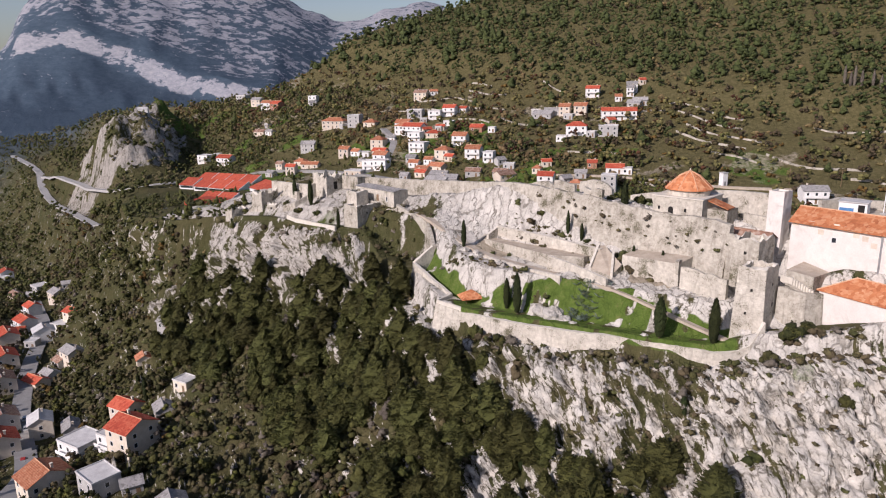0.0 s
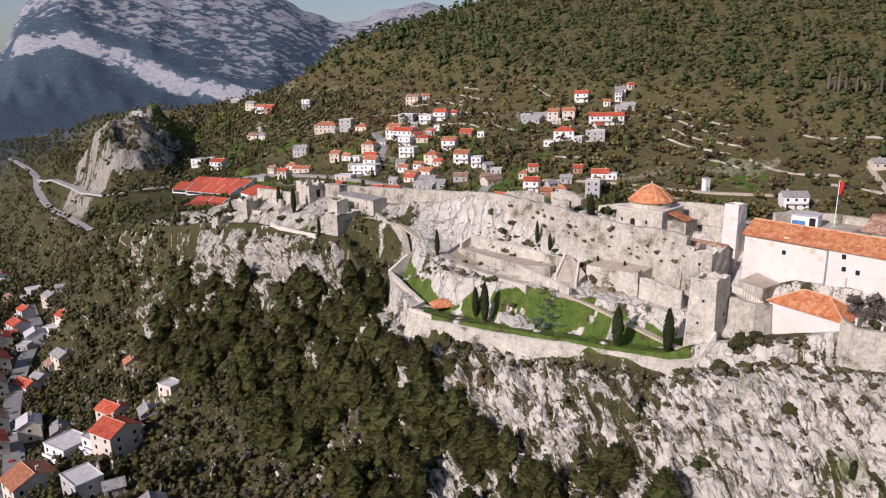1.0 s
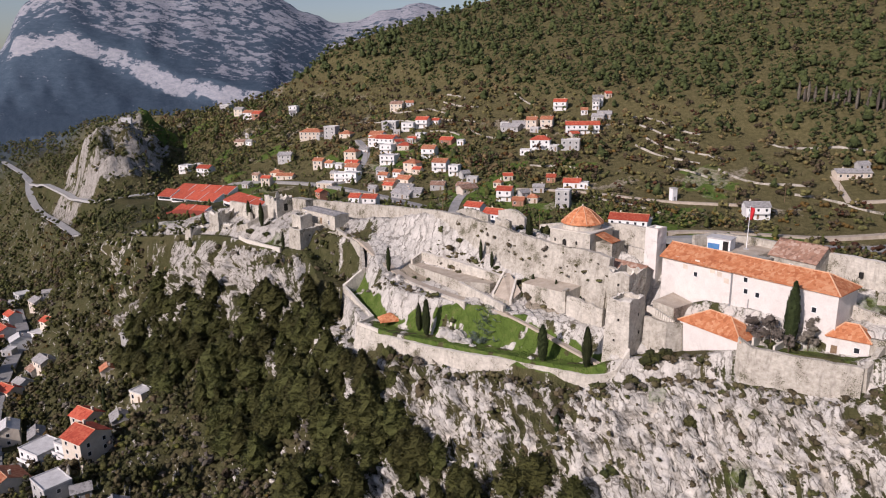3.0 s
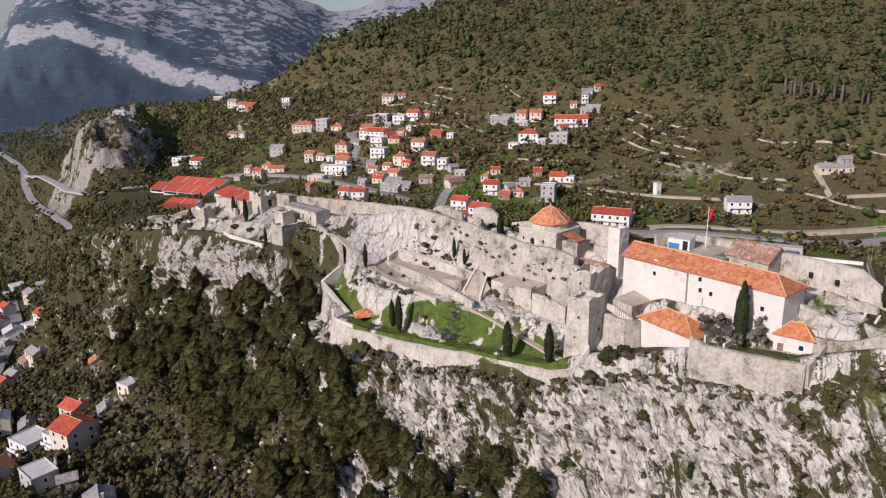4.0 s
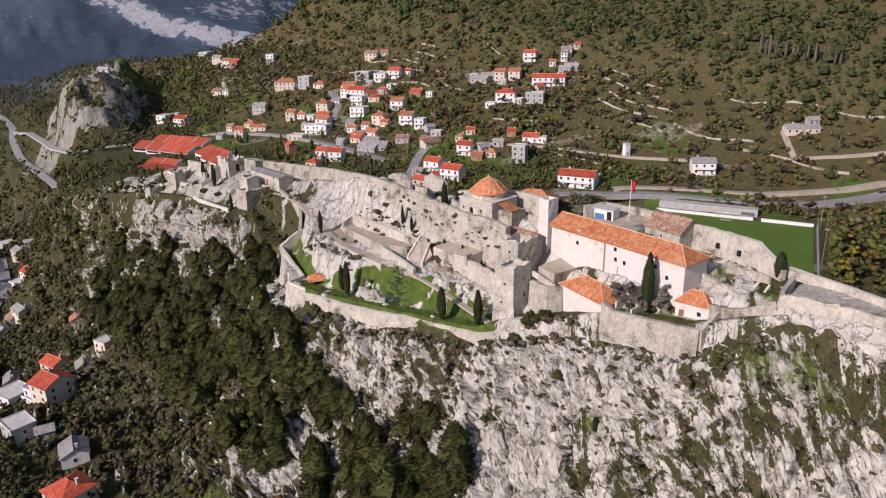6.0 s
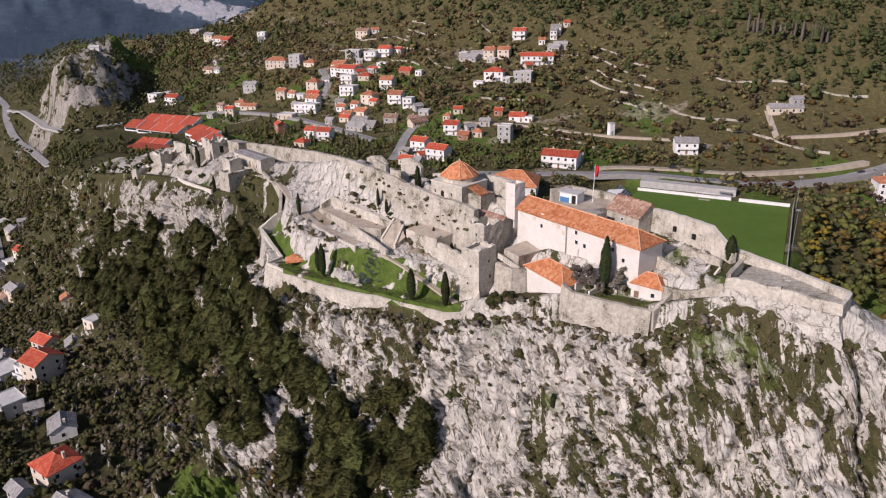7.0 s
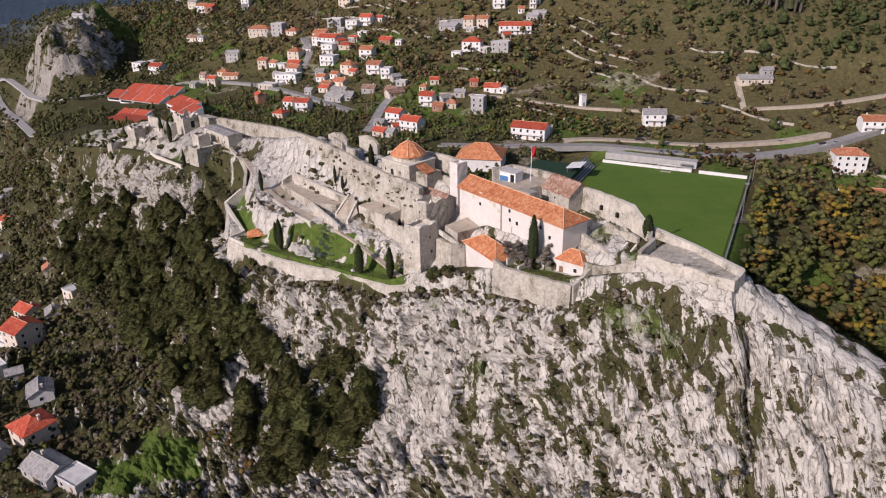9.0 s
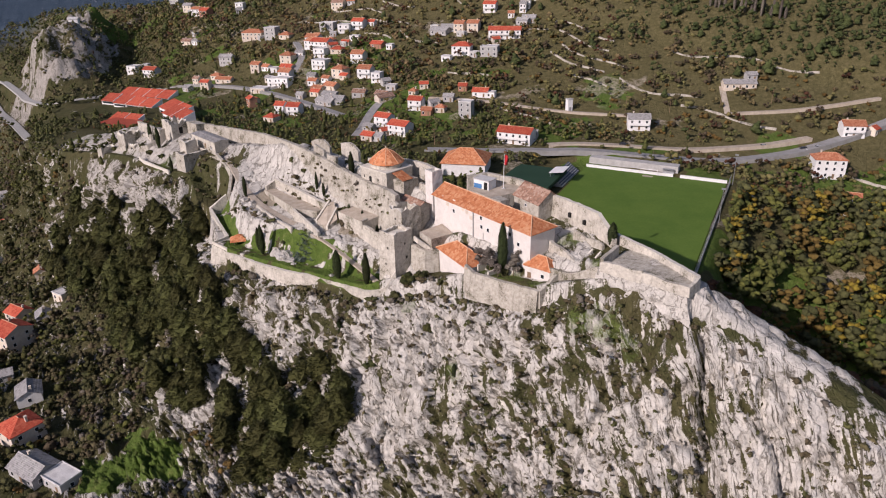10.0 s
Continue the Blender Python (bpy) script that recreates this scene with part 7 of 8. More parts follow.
house(32.1, 378.2, -30, 8, 6, 1, GREYW, BROWN, "gable", label="single-storey grey-rendered house, weathered brown tiled gabled roof on the village hillside", fine=False)
house(-1.4, 394.4, -25, 10, 7, 1, GREYW, GREYR, "gable", label="single-storey grey-rendered house, grey gabled roof on the village hillside", fine=False)
house(-305.9, 479.5, -50, 9, 8, 2, WHITE, RED, "gable", label="two-storey white-rendered house, red tiled gabled roof on the lower slope", balcony=True, fine=False)
house(-249.6, 423.6, -40, 10, 8, 2, GREYW, FLATR, "flat", label="two-storey grey-rendered house, pale flat roof on the lower slope", fine=False)
house(-220.5, 390.5, -40, 9, 8, 2, CREAM, GREYR, "gable", label="two-storey cream-rendered house, grey gabled roof on the lower slope", fine=False)
house(-182.0, 335.1, -30, 9, 7, 1, CREAM, RED, "gable", label="single-storey cream-rendered house, red tiled gabled roof on the lower slope", fine=False)
house(-206.9, 335.8, -40, 10, 8, 2, WHITE, RED, "gable", label="two-storey white-rendered house, red tiled gabled roof on the lower slope", balcony=True, fine=False)
house(-200.6, 310.5, -50, 12, 9, 2, CREAM, RED, "gable", label="two-storey cream-rendered house, red tiled gabled roof on the lower slope", fine=False)
house(-187.1, 316.8, -55, 8, 9, 2, WHITE, FLATR, "gable", label="two-storey white-rendered house, pale flat gabled roof on the lower slope", balcony=True, fine=False)
house(-186.6, 332.2, -25, 10, 6, 1, WHITE, FLATR, "flat", label="single-storey white-rendered house, pale flat roof on the lower slope", fine=False)
house(-181.9, 278.9, -50, 11, 9, 2, CREAM, RED, "gable", label="two-storey cream-rendered house, red tiled gabled roof on the lower slope")
house(-153.3, 278.8, -40, 9, 7, 2, CREAM, GREYR, "gable", label="two-storey cream-rendered house, grey gabled roof on the lower slope")
house(-104.6, 235.7, -60, 5, 5, 1, CREAM, TERRA, "gable", label="single-storey cream-rendered house, orange tiled gabled roof on the lower slope")
house(-156.8, 257.7, -30, 9, 6, 1, CREAM, RED, "gable", label="single-storey cream-rendered house, red tiled gabled roof on the lower slope")
house(-155.6, 265.0, -30, 6, 6, 1, WHITE, GREYR, "gable", label="single-storey white-rendered house, grey gabled roof on the lower slope")
house(-130.7, 215.3, -60, 8, 7, 2, CREAM, FLATR, "gable", label="two-storey cream-rendered house, pale flat gabled roof on the lower slope")
house(-102.7, 188.4, -30, 10, 9, 2, WHITE, FLATR, "flat", label="two-storey white-rendered house, pale flat roof on the lower slope", balcony=True)
house(-120.3, 214.2, -60, 8, 5, 1, GREYW, GREYR, "gable", label="single-storey grey-rendered house, grey gabled roof on the lower slope")
house(-97.2, 205.2, -30, 8, 7, 2, CREAM, RED, "gable", label="two-storey cream-rendered house, red tiled gabled roof on the lower slope")
house(-84.0, 179.9, -30, 9, 10, 3, CREAM, RED, "gable", label="three-storey cream-rendered house, red tiled gabled roof on the lower slope")
house(-90.6, 183.4, -30, 7, 7, 2, WHITE, FLATR, "flat", label="two-storey white-rendered house, pale flat roof on the lower slope", balcony=True)
house(-81.8, 195.3, -60, 6, 5, 1, GREYW, GREYR, "gable", label="single-storey grey-rendered house, grey gabled roof on the lower slope")
house(-77.9, 203.8, -30, 6, 5, 1, CREAM, FLATR, "flat", label="single-storey cream-rendered house, pale flat roof on the lower slope")
house(-145.1, 218.1, -50, 9, 9, 2, GREYW, BROWN, "gable", label="two-storey grey-rendered house, weathered brown tiled gabled roof on the lower slope")
house(-135.0, 201.5, -50, 9, 9, 2, CREAM, RED, "gable", label="two-storey cream-rendered house, red tiled gabled roof on the lower slope")
house(-101.8, 167.3, -40, 9, 11, 2, CREAM, TERRA, "gable", label="two-storey cream-rendered house, orange tiled gabled roof on the lower slope")
house(-83.9, 160.1, -40, 9, 7, 2, GREYW, FLATR, "flat", label="two-storey grey-rendered house, pale flat roof on the lower slope")
house(-60.9, 147.0, -60, 8, 7, 1, WHITE, GREYR, "gable", label="single-storey white-rendered house, grey gabled roof on the village hillside")
house(-49.2, 123.3, -35, 9, 9, 2, CREAM, RED, "hip", label="two-storey cream-rendered house, red tiled hipped roof on the lower slope")
house(-38.9, 110.3, -30, 11, 8, 1, GREYW, GREYR, "gable", label="single-storey grey-rendered house, grey gabled roof on the lower slope")
house(-29.6, 106.4, -30, 8, 6, 1, GREYW, FLATR, "flat", label="single-storey grey-rendered house, pale flat roof on the lower slope")
house(-221.3, 366.5, -40, 8, 7, 2, WHITE, RED, "gable", label="two-storey white-rendered house, red tiled gabled roof on the lower slope", balcony=True, fine=False)
house(-257.4, 410.8, -40, 9, 7, 1, CREAM, BROWN, "gable", label="single-storey cream-rendered house, weathered brown tiled gabled roof on the lower slope", fine=False)
house(-166.3, 251.6, -50, 10, 9, 2, CREAM, BROWN, "gable", label="two-storey cream-rendered house, weathered brown tiled gabled roof on the lower slope")
house(-159.0, 279.8, -40, 6, 5, 1, GREYW, BROWN, "gable", label="single-storey grey-rendered house, weathered brown tiled gabled roof on the lower slope")

house(-135.1, 552.7, -30, 6.4, 4.8, 1, WHITE, GREYR, "gable", label="single-storey white-rendered house, grey gabled roof on the village hillside", balcony=False, fine=False)
house(-19.3, 477.8, -25, 13.9, 9.0, 2, WHITE, RED, "gable", label="two-storey white-rendered house, red tiled gabled roof on the village hillside", balcony=True, fine=False)
house(-14.9, 445.5, -25, 10.8, 8.1, 2, WHITE, FLATR, "flat", label="two-storey white-rendered house, pale flat roof on the village hillside", balcony=True, fine=False)
house(-50.6, 459.4, -20, 7.5, 5.6, 1, WHITE, FLATR, "flat", label="single-storey white-rendered house, pale flat roof on the village hillside", balcony=False, fine=False)
house(-40.4, 455.6, -20, 8.9, 6.7, 1, CREAM, RED, "gable", label="single-storey cream-rendered house, red tiled gabled roof on the village hillside", balcony=False, fine=False)
house(-44.7, 434.9, -15, 8.6, 6.4, 2, WHITE, FLATR, "flat", label="two-storey white-rendered house, pale flat roof on the village hillside", balcony=True, fine=False)
house(-95.2, 472.7, -25, 7.9, 5.9, 1, CREAM, TERRA, "hip", label="single-storey cream-rendered house, orange tiled hipped roof on the village hillside", balcony=False, fine=False)
house(-107.2, 465.3, -30, 5.5, 4.5, 2, CREAM, BROWN, "gable", label="two-storey cream-rendered house, weathered brown tiled gabled roof on the village hillside", balcony=False, fine=False)
house(-97.8, 453.8, -15, 6.5, 4.9, 2, CREAM, RED, "gable", label="two-storey cream-rendered house, red tiled gabled roof on the village hillside", balcony=False, fine=False)
house(-12.0, 403.3, -25, 6.6, 4.9, 1, CREAM, RED, "gable", label="single-storey cream-rendered house, red tiled gabled roof on the village hillside", balcony=False, fine=False)
house(2.8, 384.7, -15, 12.0, 9.0, 1, GREYW, GREYR, "gable", label="single-storey grey-rendered house, grey gabled roof on the village hillside", balcony=False, fine=False)
house(22.8, 459.1, -30, 9.2, 6.9, 1, BRICK, RED, "gable", label="single-storey bare brick house, red tiled gabled roof on the village hillside", balcony=False, fine=False)
house(31.6, 452.2, -20, 4.5, 4.5, 1, WHITE, FLATR, "flat", label="single-storey white-rendered house, pale flat roof on the village hillside", balcony=False, fine=False)
house(66.0, 463.4, -30, 12.7, 9.0, 1, GREYW, GREYR, "gable", label="single-storey grey-rendered house, grey gabled roof on the village hillside", balcony=False, fine=False)
house(121.7, 451.9, -30, 8.1, 6.1, 1, GREYW, GREYR, "gable", label="single-storey grey-rendered house, grey gabled roof on the village hillside", balcony=False, fine=False)
house(123.4, 469.4, -20, 4.6, 4.5, 2, WHITE, GREYR, "gable", label="two-storey white-rendered house, grey gabled roof on the village hillside", balcony=True, fine=False)
house(70.2, 415.4, -20, 6.1, 4.5, 1, WHITE, FLATR, "flat", label="single-storey white-rendered house, pale flat roof on the village hillside", balcony=False, fine=False)
house(66.8, 347.3, -20, 5.7, 4.5, 1, CREAM, TERRA, "hip", label="single-storey cream-rendered house, orange tiled hipped roof on the village hillside", balcony=False, fine=False)
house(71.4, 360.0, -15, 5.9, 4.5, 1, GREYW, GREYR, "gable", label="single-storey grey-rendered house, grey gabled roof on the village hillside", balcony=False, fine=False)
house(79.8, 372.6, -15, 4.9, 4.5, 1, BRICK, RED, "gable", label="single-storey bare brick house, red tiled gabled roof on the village hillside", balcony=False, fine=False)
house(95.7, 360.5, -20, 4.5, 4.5, 1, WHITE, FLATR, "flat", label="single-storey white-rendered house, pale flat roof on the village hillside", balcony=False, fine=False)
house(4.3, 481.0, -15, 7.0, 5.2, 1, WHITE, FLATR, "flat", label="single-storey white-rendered house, pale flat roof on the village hillside", balcony=False, fine=False)
house(14.6, 503.7, -30, 5.7, 4.5, 1, WHITE, RED, "gable", label="single-storey white-rendered house, red tiled gabled roof on the village hillside", balcony=False, fine=False)
house(-34.7, 473.7, -15, 6.2, 4.6, 1, WHITE, GREYR, "gable", label="single-storey white-rendered house, grey gabled roof on the village hillside", balcony=False, fine=False)
house(-50.5, 444.7, -25, 5.8, 4.5, 1, CREAM, GREYR, "gable", label="single-storey cream-rendered house, grey gabled roof on the village hillside", balcony=False, fine=False)
house(-18.9, 431.0, -20, 6.3, 4.7, 1, GREYW, GREYR, "gable", label="single-storey grey-rendered house, grey gabled roof on the village hillside", balcony=False, fine=False)
house(-13.5, 483.6, -20, 5.5, 4.5, 1, CREAM, TERRA, "hip", label="single-storey cream-rendered house, orange tiled hipped roof on the village hillside", balcony=False, fine=False)
house(4.5, 417.6, -30, 5.4, 4.5, 1, CREAM, RED, "gable", label="single-storey cream-rendered house, red tiled gabled roof on the village hillside", balcony=False, fine=False)
house(17.4, 388.0, -15, 8.2, 6.2, 1, GREYW, BROWN, "gable", label="single-storey grey-rendered house, weathered brown tiled gabled roof on the village hillside", balcony=False, fine=False)
house(50.7, 373.2, -25, 4.5, 4.5, 1, CREAM, TERRA, "hip", label="single-storey cream-rendered house, orange tiled hipped roof on the village hillside", balcony=False, fine=False)


# sheds and annexes beside the houses
annex = random.Random(77)
hosts = [o for o in scene.objects if o.type == "EMPTY" and o.name.split(".")[0] == "house"]
for k, host in enumerate(hosts):
    if k % 2:
        continue
    (hx, hy), a = PLAN[host.name], annex.uniform(0, math.tau)
    x, y = hx + 9.5 * math.cos(a), hy + 9.5 * math.sin(a)
    if any((x - PLAN[o.name][0]) ** 2 + (y - PLAN[o.name][1]) ** 2 < 70 for o in hosts):
        continue
    wall_mat, roof_mat, what = annex.choice(((GREYW, GREYR, "small grey shed with a sheet roof"), (WHITE, TERRA, "small white annex with an orange roof"), (CREAM, RED, "small cream annex with a red roof"), (GREYW, FLATR, "small flat-roofed concrete garage")))
    house(x, y, annex.uniform(-40, 40), annex.uniform(4, 6.5), annex.uniform(3.6, 5), 1, wall_mat, roof_mat, "flat" if roof_mat is FLATR else "gable", annex, what, name="house", chimney=False, group="village outbuildings", fine=False)
# ---- school and the hall beside the castle ----
def school_row(x, y, turn, n, unit, depth, h, z):
    root = thing("school_wing", x, y, z, turn, "low white school wing with terraced red tile roofs", "school", "school wings")
    for k in range(n):
        g = Geo()
        g.box(k * unit, 0, -5, k * unit + unit - 0.25, depth, h)
        part("wall", g, WHITE, root)
        g = Geo()
        g.mesh([(k * unit, -0.6, h), (k * unit + unit - 0.3, -0.6, h), (k * unit + unit - 0.3, depth, h + 3.6), (k * unit, depth, h + 3.6), (k * unit, -0.6, h + 0.18), (k * unit + unit - 0.3, -0.6, h + 0.18), (k * unit + unit - 0.3, depth, h + 3.8), (k * unit, depth, h + 3.8)],
               [(3, 2, 1, 0), (4, 5, 6, 7), (0, 1, 5, 4), (1, 2, 6, 5), (2, 3, 7, 6), (3, 0, 4, 7)])
        part("roof", g, RED, root)
        g = Geo()
        g.mesh([(k * unit + unit - 0.28 + a, y, z) for a in (0, 0.26) for y, z in ((-0.7, -2), (depth + 0.1, -2), (depth + 0.1, h + 4.0), (-0.7, h + 0.3))], [(0, 1, 2, 3), (7, 6, 5, 4), (0, 3, 7, 4), (3, 2, 6, 7), (2, 1, 5, 6)])
        part("fire_wall", g, WHITE, root)
        g = Geo()
        g.box(k * unit + 0.8, -0.04, 0.9, k * unit + unit - 1.0, 0.04, 2.2)
        part("window_band", g, GLASS, root)
    return root


school_row(-161.3, 457, -23, 4, 11.4, 9.5, 2.6, 70.6)
school_row(-153, 429, -28, 3, 12.6, 8.5, 2.8, 68.8)
school_row(-166, 440, -25, 1, 12, 8, 2.6, 68.8)
school_row(-110, 398, -50, 2, 16, 10, 4.0, 70.0)
school_row(-131, 370, -25, 2, 11.0, 9.0, 1.8, 67.6)
school_row(-98, 372, -50, 2, 14, 9, 4.0, 70.5)
g = Geo()
g.box(-13, -8, -6, 13, 8, 0.0)
solid("red_court", g, mottled("red_sports_court", (0.30, 0.055, 0.03), (0.42, 0.09, 0.05), 0.4, 0.9, 0.1, 3), "red-surfaced school sports court", "court", "", "structure").matrix_world = upright(-117, 357, 71.0, 0, 0, -25)

hall("parish_hall", 67.5, 252.0, -12, 19.0, 17.0, 69.4, 4.4, WHITE, ORANGE, 4.4, 6.5, "white hall with a broad orange-red hipped roof", over=0.7)

# ---- plants ----
rng = random.Random(21)


def cypress(x, y, h, w, label="tall dark green columnar cypress", z=None):
    root = thing("cypress", x, y, level(x, y) if z is None else z, rng.uniform(0, 360), label, "tree", "cypresses")
    g = Geo()
    g.tube((0, 0, -0.8), (0, 0, h * 0.5), 0.16, 0.06, 6)
    part("trunk", g, BARK, root)
    part("crown", cypress_crown(rng, h * 1.06, w * 1.35), PINE2, root)
    return root


cypress(41.0, 125.4, 7.6, 1.15, "broad dark cypress on the lower lawn")
cypress(49.1, 120.2, 8.2, 1.0, "tall dark cypress on the lower lawn")
cypress(16.5, 145.2, 8.6, 0.95, "tall slim cypress beside the lawn rock")
cypress(14.6, 148.8, 6.6, 0.75, "slim cypress beside the lawn rock")
cypress(5.6, 170.6, 6.4, 0.65, "slim cypress by the castle path")
cypress(41.4, 157.0, 8.0, 0.9, "tall cypress among the ruins")
cypress(82.0, 106.4, 12.0, 1.2, "tall cypress against the armoury wall")
cypress(-50.1, 237.0, 6.6, 0.8, "dark cypress by the west gate")
cypress(-42.7, 226.1, 7.8, 0.9, "dark cypress by the west gate")
cypress(-30.8, 206.0, 5.4, 0.55, "slim cypress at the west terrace")
cypress(-30.0, 242.0, 6.4, 0.7, "dark cypress behind the north curtain")
cypress(105.4, 101.6, 5.0, 1.15, "stout dark cypress on the bastion")
cypress(33.1, 120.5, 5.2, 0.6, "small cypress on the rocky slope")
cypress(42.6, 114.5, 5.0, 0.6, "small cypress on the rocky slope")
cypress(8.3, 130.1, 10.5, 0.7, "slender cypress at the edge of the wood")
cypress(15.6, 122.1, 7.5, 0.6, "slender cypress at the edge of the wood")
cypress(71.2, 96.3, 4.4, 0.6, "small cypress on a grassy ledge")
cypress(-92, 207, 8.0, 0.8, "dark cypress above the lower village")
cypress(-99, 218, 6.0, 0.7, "dark cypress above the lower village")
for u, h in ((0.35, 5.5), (0.42, 4.0), (0.66, 3.4), (0.78, 4.4), (0.9, 3.0)):
    x, y = 18.6 + 37.6 * u, 181.2 - 48 * u
    cypress(x - 1.9, y - 1.9, h, 0.45, "thin dark cypress rooted in the ridge wall")

for x, y, h in ((76.8, 110.4, 5.6), (79.2, 107.6, 6.0), (84.4, 104.6, 5.2), (86.2, 105.6, 3.6), (80.8, 104.2, 3.2)):
    root = thing("olive_tree", x, y, level(x, y), rng.uniform(0, 360), "small grey olive tree in the castle garden", "tree", "garden olive trees")
    part("trunk", trunk(rng, h, 0.12, 5, 0.3), BARK, root)
    part("crown", broad_crown(rng, h, h * 0.42, 10, 34), BARE, root)
kinds = []
for h, w in ((10.0, 2.6), (8.5, 3.0), (7.0, 2.9), (10.5, 2.3), (7.5, 3.4)):
    kinds.append(tree_kind("pine_tree", trunk(rng, h, 0.2), pine_crown(rng, h, w), PINE, "tall dark green Aleppo pine on the slope" if h > 9 else "broad dark green Aleppo pine on the slope", "tree", "pine wood", False))
spots = []


def free(x, y, gap, taken):
    return all((x - a) ** 2 + (y - b) ** 2 > gap * gap for a, b in taken)


for _ in range(500):
    s, e = rng.uniform(-140, -119), rng.uniform(3, 11)
    x, y = to_xy(s, float(np.interp(s, ST, FRONT_D)) - e)
    if len(spots) < 26 and free(x, y, 2.4, spots):
        spots.append((x, y))
tries = 0
while len(spots) < 258 and tries < 60000:
    tries += 1
    s, e = rng.uniform(-232, -84), rng.uniform(4, 40)
    d = float(np.interp(s, ST, FRONT_D)) - e
    x, y = to_xy(s, d)
    lim_lo = float(np.interp(s, [-232, -215, -170, -150, -130, -110], [10, 24, 26, 16, 9, 12]))
    lim_hi = float(np.interp(s, [-232, -190, -150, -118, -93, -75, -52], WOOD_FOOT))
    if s > -70 and e < 8:
        continue
    if not (lim_lo * 0.5 < e < lim_hi) or not free(x, y, 2.5, spots):
        continue
    if float(fbm(np.array([x / 14]), np.array([y / 14]), 90, 3)[0]) < 0.36:
        continue
    spots.append((x, y))
tries, goal = 0, len(spots) + 46
while len(spots) < goal and tries < 4000:
    tries += 1
    s = rng.uniform(-96, -44)
    e = rng.uniform(float(np.interp(s, [-96, -82, -70, -58, -44], [6, 11, 13.5, 17, 18])), float(np.interp(s, [-96, -70, -44], [27, 26, 28])))
    x, y = to_xy(s, float(np.interp(s, ST, FRONT_D)) - e)
    if free(x, y, 2.4, spots) and float(fbm(np.array([x / 7]), np.array([y / 7]), 93, 3)[0]) > 0.45:
        spots.append((x, y))
for cx, cy, n, r in ((30, 103, 22, 9), (40, 98, 9, 5), (20, 110, 10, 6)):
    for _ in range(400):
        x, y = cx + rng.uniform(-r, r), cy + rng.uniform(-r, r)
        if free(x, y, 2.4, spots):
            spots.append((x, y))
            n -= 1
        if n == 0:
            break
for k, (x, y) in enumerate(spots):
    size = rng.choice((0.55, 0.65, 0.75, 0.85, 0.95, 1.05, 1.2))
    src = kinds[k % 5]
    m = upright(x, y, level(x, y) - 0.4, 0, 0, rng.uniform(0, 360))
    t = src if k < 5 else copy_thing(src, m)
    if k < 5:
        t.matrix_world = m
    t.scale = (size, size, size * rng.uniform(0.9, 1.2))


def sparse_bush(rng, h, w, n=4, sprays=4):
    g = Geo()
    for k in range(n):
        a, r = rng.uniform(0, math.tau), w * 0.5 * math.sqrt(rng.random())
        size = w * rng.uniform(0.36, 0.6)
        c = (math.cos(a) * r, math.sin(a) * r, h * rng.uniform(0.3, 0.62))
        tuft(g, c, size, size * 0.8, rng, 0.45)
        leaves(g, c, size, sprays, size * 0.7, rng)
    return g


def cone_tree(rng, h, w):
    g = Geo()
    for k in range(5):
        t = k / 5
        tuft(g, (rng.uniform(-0.15, 0.15) * w, rng.uniform(-0.15, 0.15) * w, h * (0.25 + 0.62 * t)), w * (1 - 0.72 * t), h * 0.17, rng, 0.35)
    return g


def meadow_at(x, y):
    return math.hypot(x + 9, y - 110.5) < 12 or math.hypot(x + 20, y - 106) < 10 or math.hypot(x + 2, y - 106) < 7


def place(n, pick, size, which, keep=None, sink=0.15):
    """Random spots in the plan: pick gives s and d, keep a chance to stay."""
    S = np.array([pick() for _ in range(n)])
    X, Y = to_xy(S[:, 0], S[:, 1])
    Z, R = ground(X, Y, True)
    out = []
    for k in range(n):
        if keep is not None and rng.random() > keep(S[k, 0], S[k, 1], X[k], Y[k], R[k]):
            continue
        if blocked(X[k], Y[k]) or meadow_at(X[k], Y[k]):
            continue
        sz = size()
        out.append((X[k], Y[k], Z[k] - sink * sz, sz, which(X[k], Y[k], S[k, 1]), rng.uniform(0, 6.28)))
    return out


HOUSES = [PLAN[o.name] for o in scene.objects if o.type == "EMPTY" and o.name.split(".")[0] in ("house", "school_wing")]
CELL = {}
for x, y, r in [(*p, 6.2) for p in HOUSES] + [(*p, 2.2) for p in ROADS]:
    for a in range(int((x - r) // 4), int((x + r) // 4) + 1):
        for b in range(int((y - r) // 4), int((y + r) // 4) + 1):
            CELL.setdefault((a, b), []).append((x, y, r))


def blocked(x, y):
    a, b = math.cos(PITCH_T), math.sin(PITCH_T)
    px, py = (x - PITCH_C[0]) * a + (y - PITCH_C[1]) * b, -(x - PITCH_C[0]) * b + (y - PITCH_C[1]) * a
    if -47 < px < 38 and -57 < py < 62:
        return True
    if math.hypot(x - 107, y - 249) < 17 or math.hypot(x + 135, y - 425) < 34 or math.hypot(x + 117, y - 357) < 17 or math.hypot(x - 79, y - 259) < 15 or math.hypot(x + 93, y - 385) < 20:
        return True
    return any((x - u) ** 2 + (y - v) ** 2 < r * r for u, v, r in CELL.get((int(x // 4), int(y // 4)), ()))


MIX = [BUSH, OLIVE, LIGHTGREEN, PINE, AUTUMN, RUST, YELLOW, BARE, HILLPINE, HILLSCRUB, HEATH]
# scrub on the rock, in its hollows
protos = [(sparse_bush(rng, 0.9, 0.9, 3, 4), (0, 1, 1, 7, 0, 1, 7, 1, 10, 10)[k]) for k in range(10)]
SS, SD, SZ, SR, SW = (SURFACE[k].ravel() for k in ("S", "D", "Z", "R", "w"))
pool = np.nonzero((SS > -64) & (SS < 98) & (SW > 0.3) & (SD > 60))[0]
